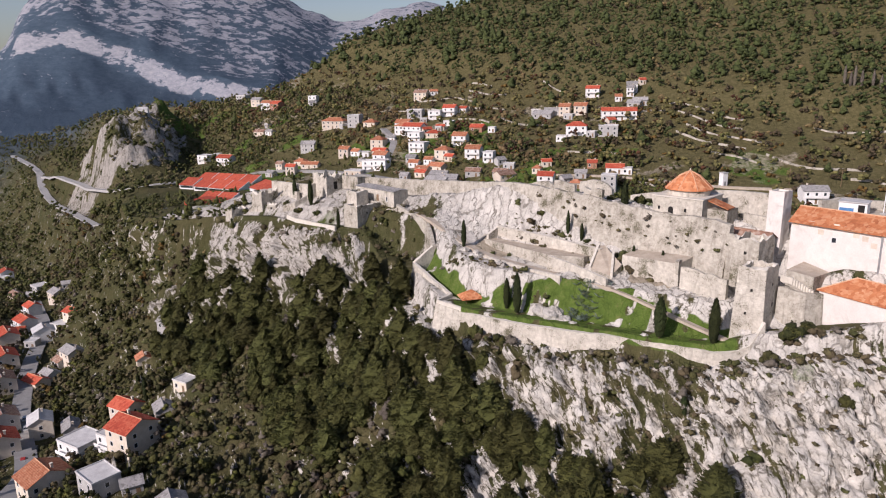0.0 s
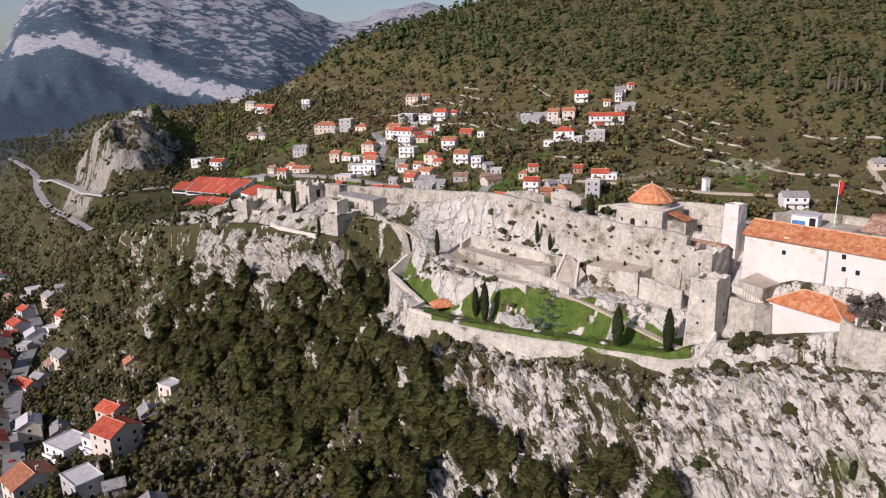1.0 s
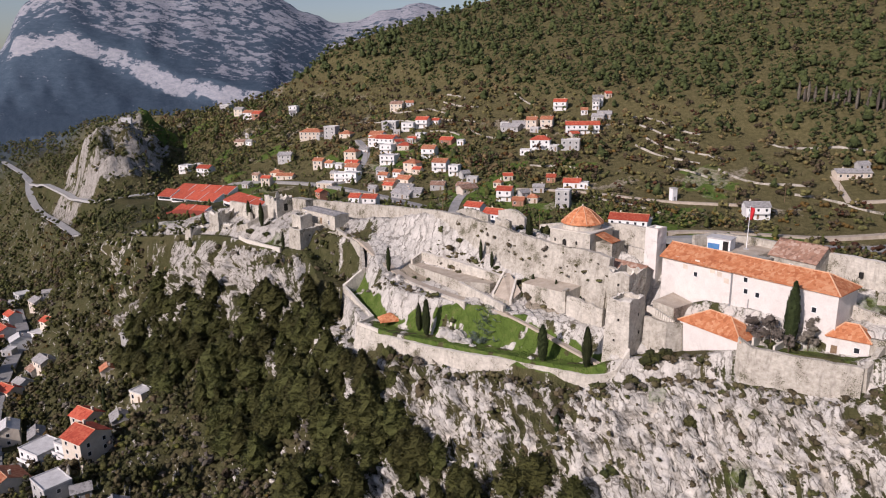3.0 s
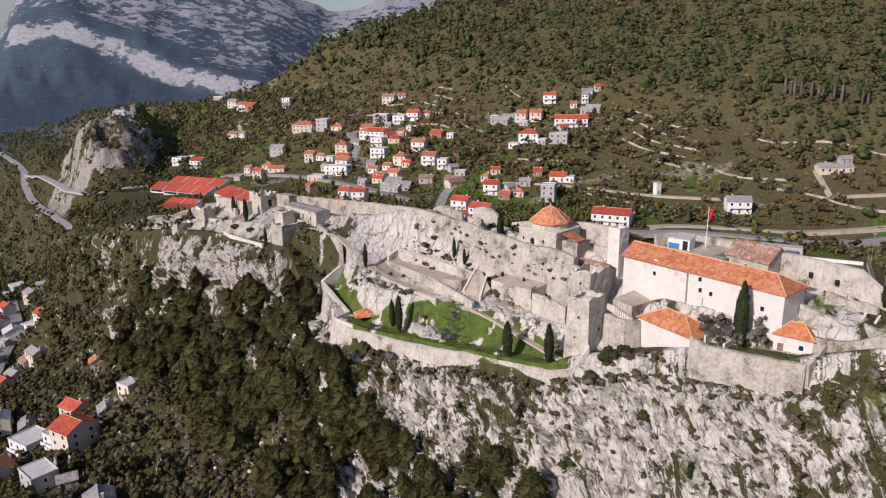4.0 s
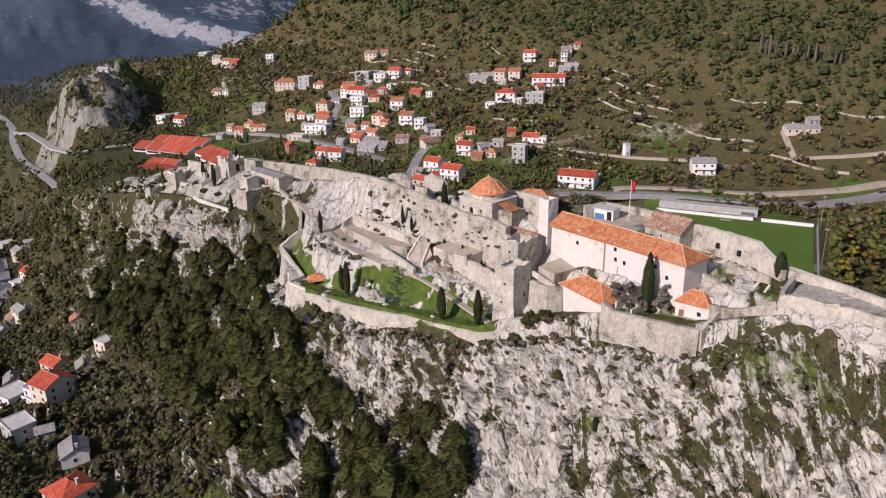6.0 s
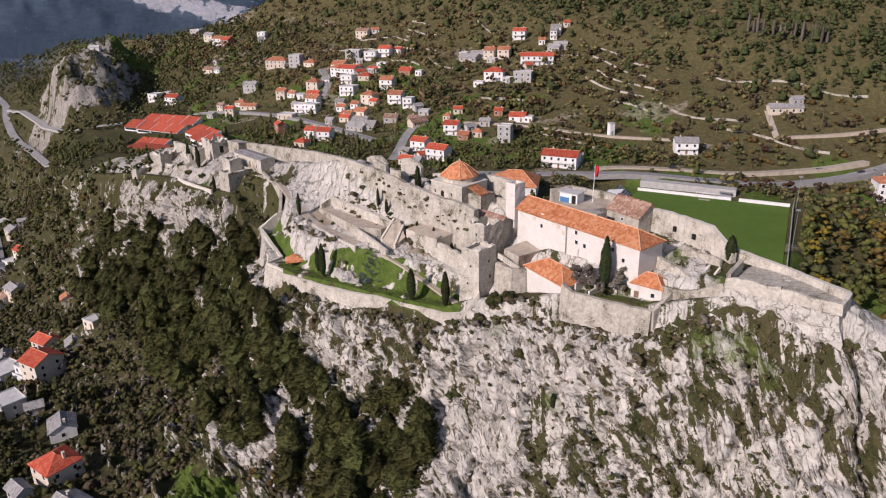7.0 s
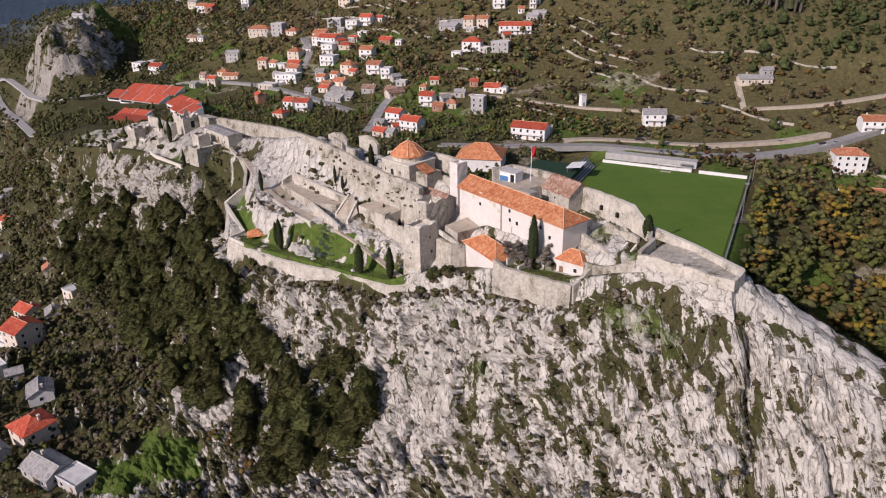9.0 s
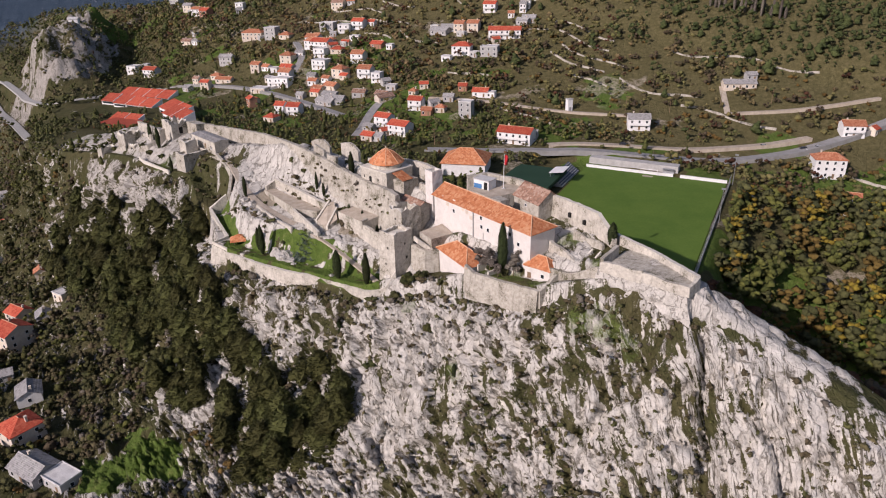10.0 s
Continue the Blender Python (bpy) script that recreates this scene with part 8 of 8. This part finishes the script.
pick = np.array([rng.randrange(len(pool)) for _ in range(21000)])
pool = pool[pick]
thick = fbm(SS[pool] / 11, SD[pool] / 6, 120, 3)
keep = np.array([rng.random() for _ in pool]) < np.maximum(0.18, 1.1 - 1.15 * SR[pool]) * (0.42 + 1.4 * np.maximum(0, thick - 0.32))
sp = []
for k, th in zip(pool[keep], thick[keep]):
    size = rng.choice((0.3, 0.35, 0.45, 0.55, 0.7, 0.9, 1.1)) * (1.3 if th > 0.58 else 1)
    x, y = to_xy(float(SS[k]), float(SD[k]))
    sp.append((x, y, float(SZ[k]) - 0.2 * size, size, rng.randrange(10), rng.uniform(0, 6.28)))
sp += place(2200, lambda: (rng.uniform(-290, -60), float(rng.uniform(50, 142))), lambda: rng.uniform(0.8, 2.2), lambda x, y, d: rng.randrange(10),
            lambda s, d, x, y, r: 0.9 if d < np.interp(s, ST, FRONT_D) - 1 and r < (0.55 if s > -140 else 0.36) else 0.0)
for line, lo, hi, n in (([(4, 149), (17, 138), (36, 126.4), (52, 115.8)], 0.6, 3.6, 130), ([(73, 106), (89, 93.6), (100, 89)], 0.8, 3.6, 70), ([(18, 178), (34, 158), (56, 131)], 0.8, 4.6, 150), ([(58, 115), (68, 111), (75, 104)], 0.0, 3.6, 70), ([(2, 170), (14, 157.6), (25, 142.6)], 0.3, 2.6, 40), ([(-50, 222), (-31, 203), (-24, 201)], 0.4, 4, 50)):
    for _ in range(n):
        u = rng.random() * (len(line) - 1)
        k = int(u)
        (x0, y0), (x1, y1) = line[k], line[k + 1]
        o = rng.uniform(lo, hi)
        x, y = x0 + (x1 - x0) * (u - k) - 0.7 * o, y0 + (y1 - y0) * (u - k) - 0.7 * o
        sp.append((x, y, float(ground(np.array([x]), np.array([y]))[0][0]) - 0.1, rng.choice((0.5, 0.7, 0.9, 1.2, 1.6)), rng.randrange(10), rng.uniform(0, 6.28)))
for _ in range(70):
    x, y = rng.choice(((-19.1, 204.1), (-8.4, 194.9), (-12.0, 195.7)))
    x, y = x + rng.gauss(0, 3.2), y + rng.gauss(0, 3.2)
    sp.append((x, y, float(ground(np.array([x]), np.array([y]))[0][0]) - 0.1, rng.choice((0.6, 0.8, 1.0, 1.4)), rng.randrange(10), rng.uniform(0, 6.28)))
RIDGE = [(18.6, 181.2, 96.0), (26.6, 170.8, 95.5), (34.6, 160.6, 94.6), (41.0, 152.4, 93.5), (47.0, 144.8, 92.8), (53.0, 137.2, 92.7), (56.2, 133.2, 92.3)]
for _ in range(40):
    u = 6 * rng.random() ** 0.7
    k = min(5, int(u))
    (x0, y0, z0), (x1, y1, z1) = RIDGE[k], RIDGE[k + 1]
    f, low = u - k, rng.uniform(1.0, 6.5)
    out = 0.6 + 0.16 * low
    sp.append((x0 + (x1 - x0) * f - 0.79 * out, y0 + (y1 - y0) * f - 0.62 * out, z0 + (z1 - z0) * f - low - 0.3, rng.choice((0.4, 0.5, 0.6, 0.8, 1.0)), rng.randrange(10), rng.uniform(0, 6.28)))
scatter("scrub", protos, sp, MIX, "low grey-green scrub growing between limestone outcrops", "scrub")
# young pines filling the wood
protos = [(cone_tree(rng, 5.0, 1.7), 3), (broad_crown(rng, 3.4, 1.9, 6, 7), 3), (broad_crown(rng, 3.0, 1.8, 6, 7), 0), (sparse_bush(rng, 2.0, 1.7, 4, 6), 1), (sparse_bush(rng, 2.4, 1.8, 4, 6), 0), (sparse_bush(rng, 2.0, 1.6, 4, 7), 7)]
sp = place(1500, lambda: (rng.uniform(-240, -76), float(rng.uniform(66, 132))), lambda: rng.choice((0.5, 0.7, 0.8, 1.0, 1.2, 1.5)), lambda x, y, d: rng.choice((0, 1, 1, 2, 2, 3, 3, 4, 4, 5)),
           lambda s, d, x, y, r: 0.85 if np.interp(s, [-240, -222, -215, -160, -140, -100, -52], [6, 8, 15, 15, 8, 12, 16]) < np.interp(s, ST, FRONT_D) - d < np.interp(s, [-240, -190, -150, -100, -75, -52], [26, 32, 36, 28, 20, 16]) and r < 0.75 else 0.0)
scatter("pine_undergrowth", protos, sp, MIX, "young pines and dense undergrowth filling the wood", "wood")
# valley side and lower village gardens
protos = [(broad_crown(rng, 4.6, 2.5, 6, 11, lump=tuft), 0), (broad_crown(rng, 4.2, 2.4, 6, 11, lump=tuft), 1), (broad_crown(rng, 5.0, 2.4, 6, 11, lump=tuft), 10), (broad_crown(rng, 5.6, 2.5, 6, 11, lump=tuft), 3), (broad_crown(rng, 4.2, 2.2, 6, 11, lump=tuft), 4), (sparse_bush(rng, 2.2, 1.8, 4, 8), 0), (sparse_bush(rng, 2.2, 2.0, 4, 8), 1), (sparse_bush(rng, 2.0, 1.9, 4, 8), 10), (broad_crown(rng, 4.0, 2.1, 5, 9, lump=tuft), 7), (broad_crown(rng, 4.4, 2.2, 6, 11, lump=tuft), 2)]


def valley_kind(x, y, d):
    belt = float(fbm(np.array([x / 30]), np.array([y / 30]), 131, 3)[0])
    return rng.choice((0, 3, 3, 0, 5, 9, 1) if belt > 0.52 else (1, 2, 1, 0, 4, 6, 7, 7, 8, 9, 6))


sp = place(6800, lambda: (rng.uniform(-520, -50), float(rng.uniform(0, 192))), lambda: rng.uniform(0.55, 1.3), valley_kind,
           lambda s, d, x, y, r: 0.85 if d < np.interp(s, ST, FRONT_D) - np.interp(s, [-520, -330, -240, -226, -212, -150, -118, -93, -60], [1, 1, 2, 5, 24, 35, 30, 22, 20]) and r < 0.6 else 0.0)
scatter("valley_trees", protos, sp, MIX, "mixed trees and shrubs on the valley side", "trees")
protos = [(broad_crown(rng, 5.2, 2.8, 4, 3, lump=tuft), 0), (broad_crown(rng, 5.0, 2.8, 4, 3, lump=tuft), 1), (broad_crown(rng, 5.0, 2.8, 4, 3, lump=tuft), 10), (broad_crown(rng, 6.4, 2.8, 4, 3, lump=tuft), 3), (broad_crown(rng, 4.6, 2.6, 4, 3, lump=tuft), 4), (sparse_bush(rng, 2.4, 2.2, 3, 2), 0), (sparse_bush(rng, 2.4, 2.2, 3, 2), 1)]
sp = place(4600, lambda: (rng.uniform(-980, -430), float(rng.uniform(130, 400))), lambda: rng.uniform(0.7, 1.3), lambda x, y, d: rng.choice((0, 1, 2, 3, 3, 3, 5, 6)),
           lambda s, d, x, y, r: 0.9 if r < 0.55 else 0.3)
sp += place(1700, lambda: (rng.uniform(-980, -430), float(rng.uniform(-60, 190))), lambda: rng.uniform(0.9, 1.5), lambda x, y, d: rng.choice((0, 2, 3, 3, 3, 3)), lambda s, d, x, y, r: 0.9)
scatter("pass_wood", protos, sp, MIX, "dark mixed wood round the crag and the pass road", "wood")
# gardens of the upper village and behind the castle
protos = [(broad_crown(rng, 4.2, 2.1, 4, 3, lump=tuft), 0), (broad_crown(rng, 3.6, 1.9, 4, 3, lump=tuft), 1), (broad_crown(rng, 4.4, 2.0, 4, 3, lump=tuft), 2), (cone_tree(rng, 6.0, 1.5), 3), (broad_crown(rng, 3.8, 1.9, 4, 3, lump=tuft), 4), (sparse_bush(rng, 1.8, 1.5, 3, 2), 0), (sparse_bush(rng, 1.6, 1.5, 3, 2), 1), (broad_crown(rng, 3.8, 1.9, 4, 3, lump=tuft), 5)]
sp = place(7200, lambda: (rng.uniform(-620, 120), float(rng.uniform(158, 350))), lambda: rng.uniform(0.5, 1.2), lambda x, y, d: rng.choice((0, 0, 0, 1, 1, 2, 3, 3, 4, 5, 5, 6, 7)),
           lambda s, d, x, y, r: (0.25 + 0.75 * float(ease(fbm(np.array([x / 20]), np.array([y / 20]), 95, 3), 0.42, 0.55)[0])) * (1.0 if d > np.interp(s, ST, FRONT_D) + np.interp(s, ST, BACK_D) - 8 else 0.0))
sp += place(3600, lambda: (rng.uniform(-330, -30), float(rng.uniform(162, 330))), lambda: rng.uniform(0.5, 1.25), lambda x, y, d: rng.choice((0, 0, 0, 1, 1, 2, 3, 4, 5, 5, 6, 7)),
            lambda s, d, x, y, r: 0.9 if d > np.interp(s, ST, FRONT_D) + np.interp(s, ST, BACK_D) - 6 else 0.0)
scatter("garden_trees", protos, sp, MIX, "orchards, hedges and scrub among the village houses", "trees")
# the hill
protos = [(cone_tree(rng, 7.0, 2.5), 8), (broad_crown(rng, 6.0, 2.8, 4, 2, lump=tuft), 8), (broad_crown(rng, 4.6, 3.0, 4, 1, lump=tuft), 9), (broad_crown(rng, 4.2, 3.0, 4, 1, lump=tuft), 9), (broad_crown(rng, 3.8, 2.8, 4, 1, lump=tuft), 9), (broad_crown(rng, 4.0, 2.8, 4, 1, lump=tuft), 4), (broad_crown(rng, 3.8, 2.6, 4, 1, lump=tuft), 5), (sparse_bush(rng, 1.9, 2.3, 3, 1), 9), (sparse_bush(rng, 1.7, 2.4, 3, 1), 9), (sparse_bush(rng, 1.6, 2.3, 3, 1), 1), (sparse_bush(rng, 1.7, 2.2, 3, 1), 4), (sparse_bush(rng, 1.7, 2.2, 3, 1), 9)]


def hill_kind(x, y, d):
    belt = float(fbm(np.array([x / 70]), np.array([y / 40]), 97, 3)[0])
    dark = 0.05 + 0.95 * float(ease(np.array([d + 60 * (belt - 0.5)]), 415, 450)[0]) * (1 if d < 560 else 0.6)
    if rng.random() < dark * (0.7 + 0.5 * belt):
        return rng.choice((0, 1, 1, 1, 1))
    if d < 440:
        return rng.choice((8, 8, 4, 4, 11, 3, 2, 9, 9, 10, 10, 12, 12, 6))
    return rng.choice((4, 12, 12, 9, 8, 2, 6) if belt > 0.5 else (2, 3, 4, 12, 8, 11))


protos.append((broad_crown(rng, 4.0, 2.8, 4, 2, lump=tuft), 10))


def terraced(s, d, x, y, r):
    """Plants stand in hedges along the terraces, thicker in some fields than in others."""
    if d >= 425:
        return 0.95
    field = float(ease(fbm(np.array([x / 24]), np.array([y / 24]), 99, 3), 0.40, 0.50)[0])
    bank = (d + 5 * math.sin(s / 23) + 3 * math.sin(s / 9.1)) % 11
    return 0.34 + 0.55 * field + (0.35 if bank < 3 else 0.0)


sp = place(14000, lambda: (rng.uniform(-640, 190), float(315 + 350 * rng.random() ** 1.15)), lambda: rng.choice((0.6, 0.75, 0.9, 1.05, 1.2, 1.4)), hill_kind, terraced)
scatter("hill_wood", protos, sp, MIX, "dark pine and oak wood covering the hillside", "wood")
# poplars in the saddle
pop = tree_kind("poplar", trunk(rng, 11, 0.18, 5, 0.1), cypress_crown(rng, 11.5, 1.3), BARE, "pale leafless columnar poplar on the hillside", "tree", "row of poplars")
for k in range(15):
    x = 234 + k * 2.3 + (3 if k > 3 else 0) + rng.uniform(-0.6, 0.6)
    y = 418 - 0.75 * (x - 233) + rng.uniform(-2, 2)
    m = upright(x, y, level(x, y) - 0.3, 0, 0, rng.uniform(0, 360))
    t = pop if k == 0 else copy_thing(pop, m)
    t.matrix_world = m
    t.scale = (1, 1, rng.uniform(0.6, 1.1))
# trees and scrub on the western end of the rock
protos = [(broad_crown(rng, 3.6, 2.0, 5, 6, lump=tuft), 3), (broad_crown(rng, 3.2, 1.8, 5, 6, lump=tuft), 0), (sparse_bush(rng, 1.8, 1.6, 4, 5), 0), (sparse_bush(rng, 1.6, 1.6, 4, 5), 1), (cone_tree(rng, 5.5, 1.4), 3), (sparse_bush(rng, 1.5, 1.4, 4, 5), 9)]
sp = place(1500, lambda: (rng.uniform(-400, -213), float(rng.uniform(112, 205))), lambda: rng.uniform(0.5, 1.3), lambda x, y, d: rng.choice((0, 0, 1, 1, 2, 2, 3, 3, 4, 5)),
           lambda s, d, x, y, r: 0.0 if math.hypot(x + 112, y - 304) < 14 or not -12 < d - np.interp(s, ST, FRONT_D) < (10 if s > -330 else 40) else 0.8)
sp += place(700, lambda: (rng.uniform(-213, -120), float(rng.uniform(150, 185))), lambda: rng.uniform(0.3, 0.8), lambda x, y, d: rng.choice((1, 2, 2, 3, 3, 5)),
            lambda s, d, x, y, r: 0.8 if d - np.interp(s, ST, FRONT_D) > 28 else 0.0)
scatter("ridge_scrub", protos, sp, MIX, "dark scrub and small trees on the western ridge", "scrub")
# autumn wood in the hollow east of the pitch
protos = [(broad_crown(rng, 6.0, 2.6, 7, 2, lump=tuft), 6), (broad_crown(rng, 5.6, 2.4, 7, 2, lump=tuft), 4), (broad_crown(rng, 5.6, 2.4, 7, 2, lump=tuft), 2), (broad_crown(rng, 6.0, 2.6, 7, 2, lump=tuft), 0), (broad_crown(rng, 5.0, 2.4, 7, 2, lump=tuft), 5), (broad_crown(rng, 5.0, 2.4, 7, 2, lump=tuft), 0), (sparse_bush(rng, 1.8, 1.8, 4, 5), 5), (sparse_bush(rng, 1.8, 1.8, 4, 5), 10)]


def hollow():
    x, y = rng.uniform(140, 300), 85 + 150 * rng.random() ** 1.3
    return to_sd(x, y)


sp = place(1700, hollow, lambda: rng.uniform(0.9, 1.9), lambda x, y, d: rng.choice((0, 1, 1, 2, 2, 2, 2, 3, 3, 3, 5, 5) if d > 232 else (6, 6, 7)), lambda s, d, x, y, r: 0.9 if d > 228 else 0.6)
scatter("hollow_wood", protos, sp, MIX, "autumn-coloured broadleaf wood in the hollow", "wood")


# dry-stone terraces across the slope
tr = random.Random(44)
for k in range(64):
    s0, d0 = tr.uniform(-400, 60), 322 + 11 * tr.randrange(0, 11)
    n = tr.randrange(4, 9)
    line = []
    for j in range(n):
        s = s0 + j * 7.0
        d = d0 - 5 * math.sin(s / 23) - 3 * math.sin(s / 9.1)
        x, y = to_xy(s, d)
        line.append((x, y, level(x, y) + tr.uniform(0.7, 1.2)))
    if any(blocked(x, y) for x, y, _ in line):
        continue
    wall_run("dry_stone_wall", line, 0.6, RUBBLE, "low dry-stone terrace wall on the hillside", tr, 1.0, 0.05, 0.15, kind="structure", step=3.0)


# large single bushes
bush = random.Random(61)
forms = [tree_kind("large_bush", trunk(bush, 1.4, 0.06, 3, 0.3), bush_crown(bush, 2.0, 1.5, 14), m, "large rounded dark green bush among limestone", "bush", "large bushes") for m in (PINE, BUSH, PINE)]
big = [(9.2, 141.8, 1.5), (45.4, 117.4, 1.2), (37.3, 114.3, 1.4), (51.1, 105.6, 1.5), (20.4, 130.6, 1.2), (34, 123, 1.0), (59.9, 114.1, 1.5), (56.5, 114.2, 1.3), (65.2, 105.3, 1.2), (62.5, 114.6, 1.2), (63.8, 116.2, 1.0), (8.0, 145.6, 1.6), (12.5, 141.8, 1.3), (28.2, 128.6, 1.0), (40.5, 121.6, 0.9), (24.0, 131.4, 0.9), (17.5, 135.4, 1.1), (46.5, 160.5, 1.5), (49.5, 168.5, 1.9), (44.0, 172.5, 1.7), (53.0, 164.5, 1.5), (57.5, 160.5, 1.6), (38.0, 184.0, 1.7), (33.5, 190.0, 1.4), (62.0, 152.5, 1.5), (39.8, 163.0, 1.0), (22.6, 160.2, 0.6), (12.6, 167.0, 0.6), (16.4, 164.6, 0.5), (-20.5, 199.0, 1.2), (-17.0, 201.5, 1.3), (-34.0, 213.0, 0.8), (-47.0, 226.5, 1.2), (-39.6, 219.8, 1.1), (-52.0, 232.6, 1.1), (-70.0, 246.0, 1.2), (-14.0, 209.0, 0.9), (19.6, 177.2, 0.9), (24.4, 170.6, 0.8), (33.6, 158.2, 0.8), (40.0, 150.0, 1.0), (45.6, 143.2, 0.9), (51.5, 134.8, 1.0), (54.0, 130.6, 0.8), (49.0, 138.0, 0.7), (62, 232, 2.6), (66, 239, 2.4), (58, 226, 2.2), (70, 229, 2.3), (54, 237, 2.4), (50, 222, 2.0), (40, 215, 1.8), (35, 226, 2.2), (28, 241, 2.4), (61, 245, 2.5), (45, 232, 2.2), (33, 205, 1.5), (22, 214, 1.6), (76.5, 134.5, 1.0), (88.0, 132.0, 1.2), (84.0, 126.5, 0.8), (92.0, 127.0, 1.3), (77.0, 128.6, 0.8), (79.4, 108.2, 0.9), (82.6, 105.2, 0.8), (75.0, 110.8, 0.8), (-122, 346, 2.4), (-118, 340, 2.0), (-100, 318, 1.8), (-95, 309, 1.6), (-128, 352, 2.2), (92.0, 91.6, 1.3), (96.6, 89.0, 1.4), (100.0, 86.5, 1.2), (104.0, 83.0, 1.2), (90.0, 86.0, 1.3)]
for k, (x, y, size) in enumerate(big):
    src = forms[k % 3]
    m = upright(x, y, level(x, y) - 0.3, 0, 0, bush.uniform(0, 360))
    t = src if k < 3 else copy_thing(src, m)
    t.matrix_world = m
    t.scale = (size, size, size * bush.uniform(0.8, 1.2))

hut = thing("stone_chapel", -236, 558, float(ground(np.array([-236.0]), np.array([558.0]))[0][0]) - 0.4, 12, "small white stone hut on top of the crag", "hut")
g = Geo()
g.box(-3.6, -2.6, -2.0, 3.6, 2.6, 3.2)
for sx in (-3.6, 3.6):
    tri = [(sx, -2.6, 3.2), (sx, 2.6, 3.2), (sx, 0, 4.6)]
    g.face(tri if sx > 0 else tri[::-1])
part("wall", g, WHITE, hut)
rg, _ = roof_geo(7.2, 5.2, 3.2, 1.4, 0.25)
part("roof", rg, FLATR, hut)
g = Geo()
g.box(-0.5, -2.66, 0, 0.5, -2.58, 2.0)
part("door", g, WOOD, hut)


def car(x, y, z, turn, paint, label):
    root = thing("car", x, y, z, turn, label, "car", "parked cars")
    g = Geo()
    side = [(-2.1, 0.35), (2.1, 0.35), (2.15, 0.75), (1.2, 0.92), (-1.95, 0.95), (-2.15, 0.7)]
    for y0 in (-0.85, 0.85):
        q = [(a, y0, b) for a, b in side]
        g.face(q if y0 < 0 else q[::-1])
    for k in range(6):
        (a, b), (c, e) = side[k], side[(k + 1) % 6]
        g.face([(a, -0.85, b), (a, 0.85, b), (c, 0.85, e), (c, -0.85, e)])
    part("body", g, paint, root)
    g = Geo()
    lo = [(-1.75, -0.8), (1.15, -0.8), (1.15, 0.8), (-1.75, 0.8)]
    hi = [(-1.35, -0.62), (0.45, -0.62), (0.45, 0.62), (-1.35, 0.62)]
    g.mesh([(*p, 0.93) for p in lo] + [(*p, 1.42) for p in hi], [(0, 1, 5, 4), (1, 2, 6, 5), (2, 3, 7, 6), (3, 0, 4, 7)])
    part("window_band", g, GLASS, root)
    g = Geo()
    g.box(-1.4, -0.66, 1.41, 0.5, 0.66, 1.47)
    part("roof", g, paint, root)
    for wx in (-1.3, 1.3):
        for wy in (-0.82, 0.82):
            g = Geo()
            g.tube((wx, wy - 0.1, 0.32), (wx, wy + 0.1, 0.32), 0.32, n=10)
            part("wheel", g, RUBBER, root)
    return root


DARKPAINT = mottled("dark_car_paint", (0.02, 0.022, 0.026), (0.035, 0.037, 0.042), 1.0, 0.3, 0.0, spec=0.5)
SILVER = mottled("silver_car_paint", (0.40, 0.41, 0.42), (0.50, 0.51, 0.52), 1.0, 0.3, 0.0, spec=0.5)
for x, y, turn, paint, what in ((155.7, 291.3, -8, DARKPAINT, "dark car parked on the gravel verge"), (222.9, 289.3, 8, SILVER, "silver car parked on the gravel verge"), (240.3, 285, 15, DARKPAINT, "dark car on the asphalt road"), (241.4, 282.6, 15, PAINT, "white car on the asphalt road"), (246.8, 284.8, 15, SILVER, "silver car on the asphalt road"),
                                (-142.6, 225.9, 120, PAINT, "white car parked in the lower street"), (-137.8, 218.4, 120, SILVER, "silver car parked in the lower street"), (-125.6, 202.3, 120, DARKPAINT, "dark car parked in the lower street"), (-117, 186.4, 110, SILVER, "silver car parked in the lower street"), (-113.5, 176.7, 100, PAINT, "white car parked in the lower street"), (-124, 193.7, 118, REDPAINT, "red car parked in the lower street")):
    car(x, y, level(x, y) + 0.3, turn, paint, what)

tt = thing("transformer_tower", 136.4, 338.3, level(136.4, 338.3), 20, "slim white transformer tower beside the lane", "tower")
g = Geo()
g.box(-1.4, -1.4, -1, 1.4, 1.4, 6.2)
part("wall", g, PAINT, tt)
g = Geo()
g.box(-1.7, -1.7, 6.2, 1.7, 1.7, 6.5, taper=0.25)
part("roof", g, CONCRETE, tt)
g = Geo()
g.box(-0.6, -1.46, 0, 0.6, -1.38, 2.1)
part("door", g, STEEL, tt)
for x, y in ((166, 333.2), (187.9, 328), (214.2, 328.2), (240, 326), (64, 300), (20, 345), (-30, 452), (100, 300)):
    up = thing("utility_pole", x, y, level(x, y), 10, "weathered timber utility pole with a crossarm", "pole", "utility poles")
    g = Geo()
    g.tube((0, 0, -0.8), (0, 0, 8.2), 0.14, 0.09)
    part("pole", g, WOOD, up)
    g = Geo()
    g.box(-0.8, -0.06, 7.5, 0.8, 0.06, 7.65)
    part("crossarm", g, WOOD, up)
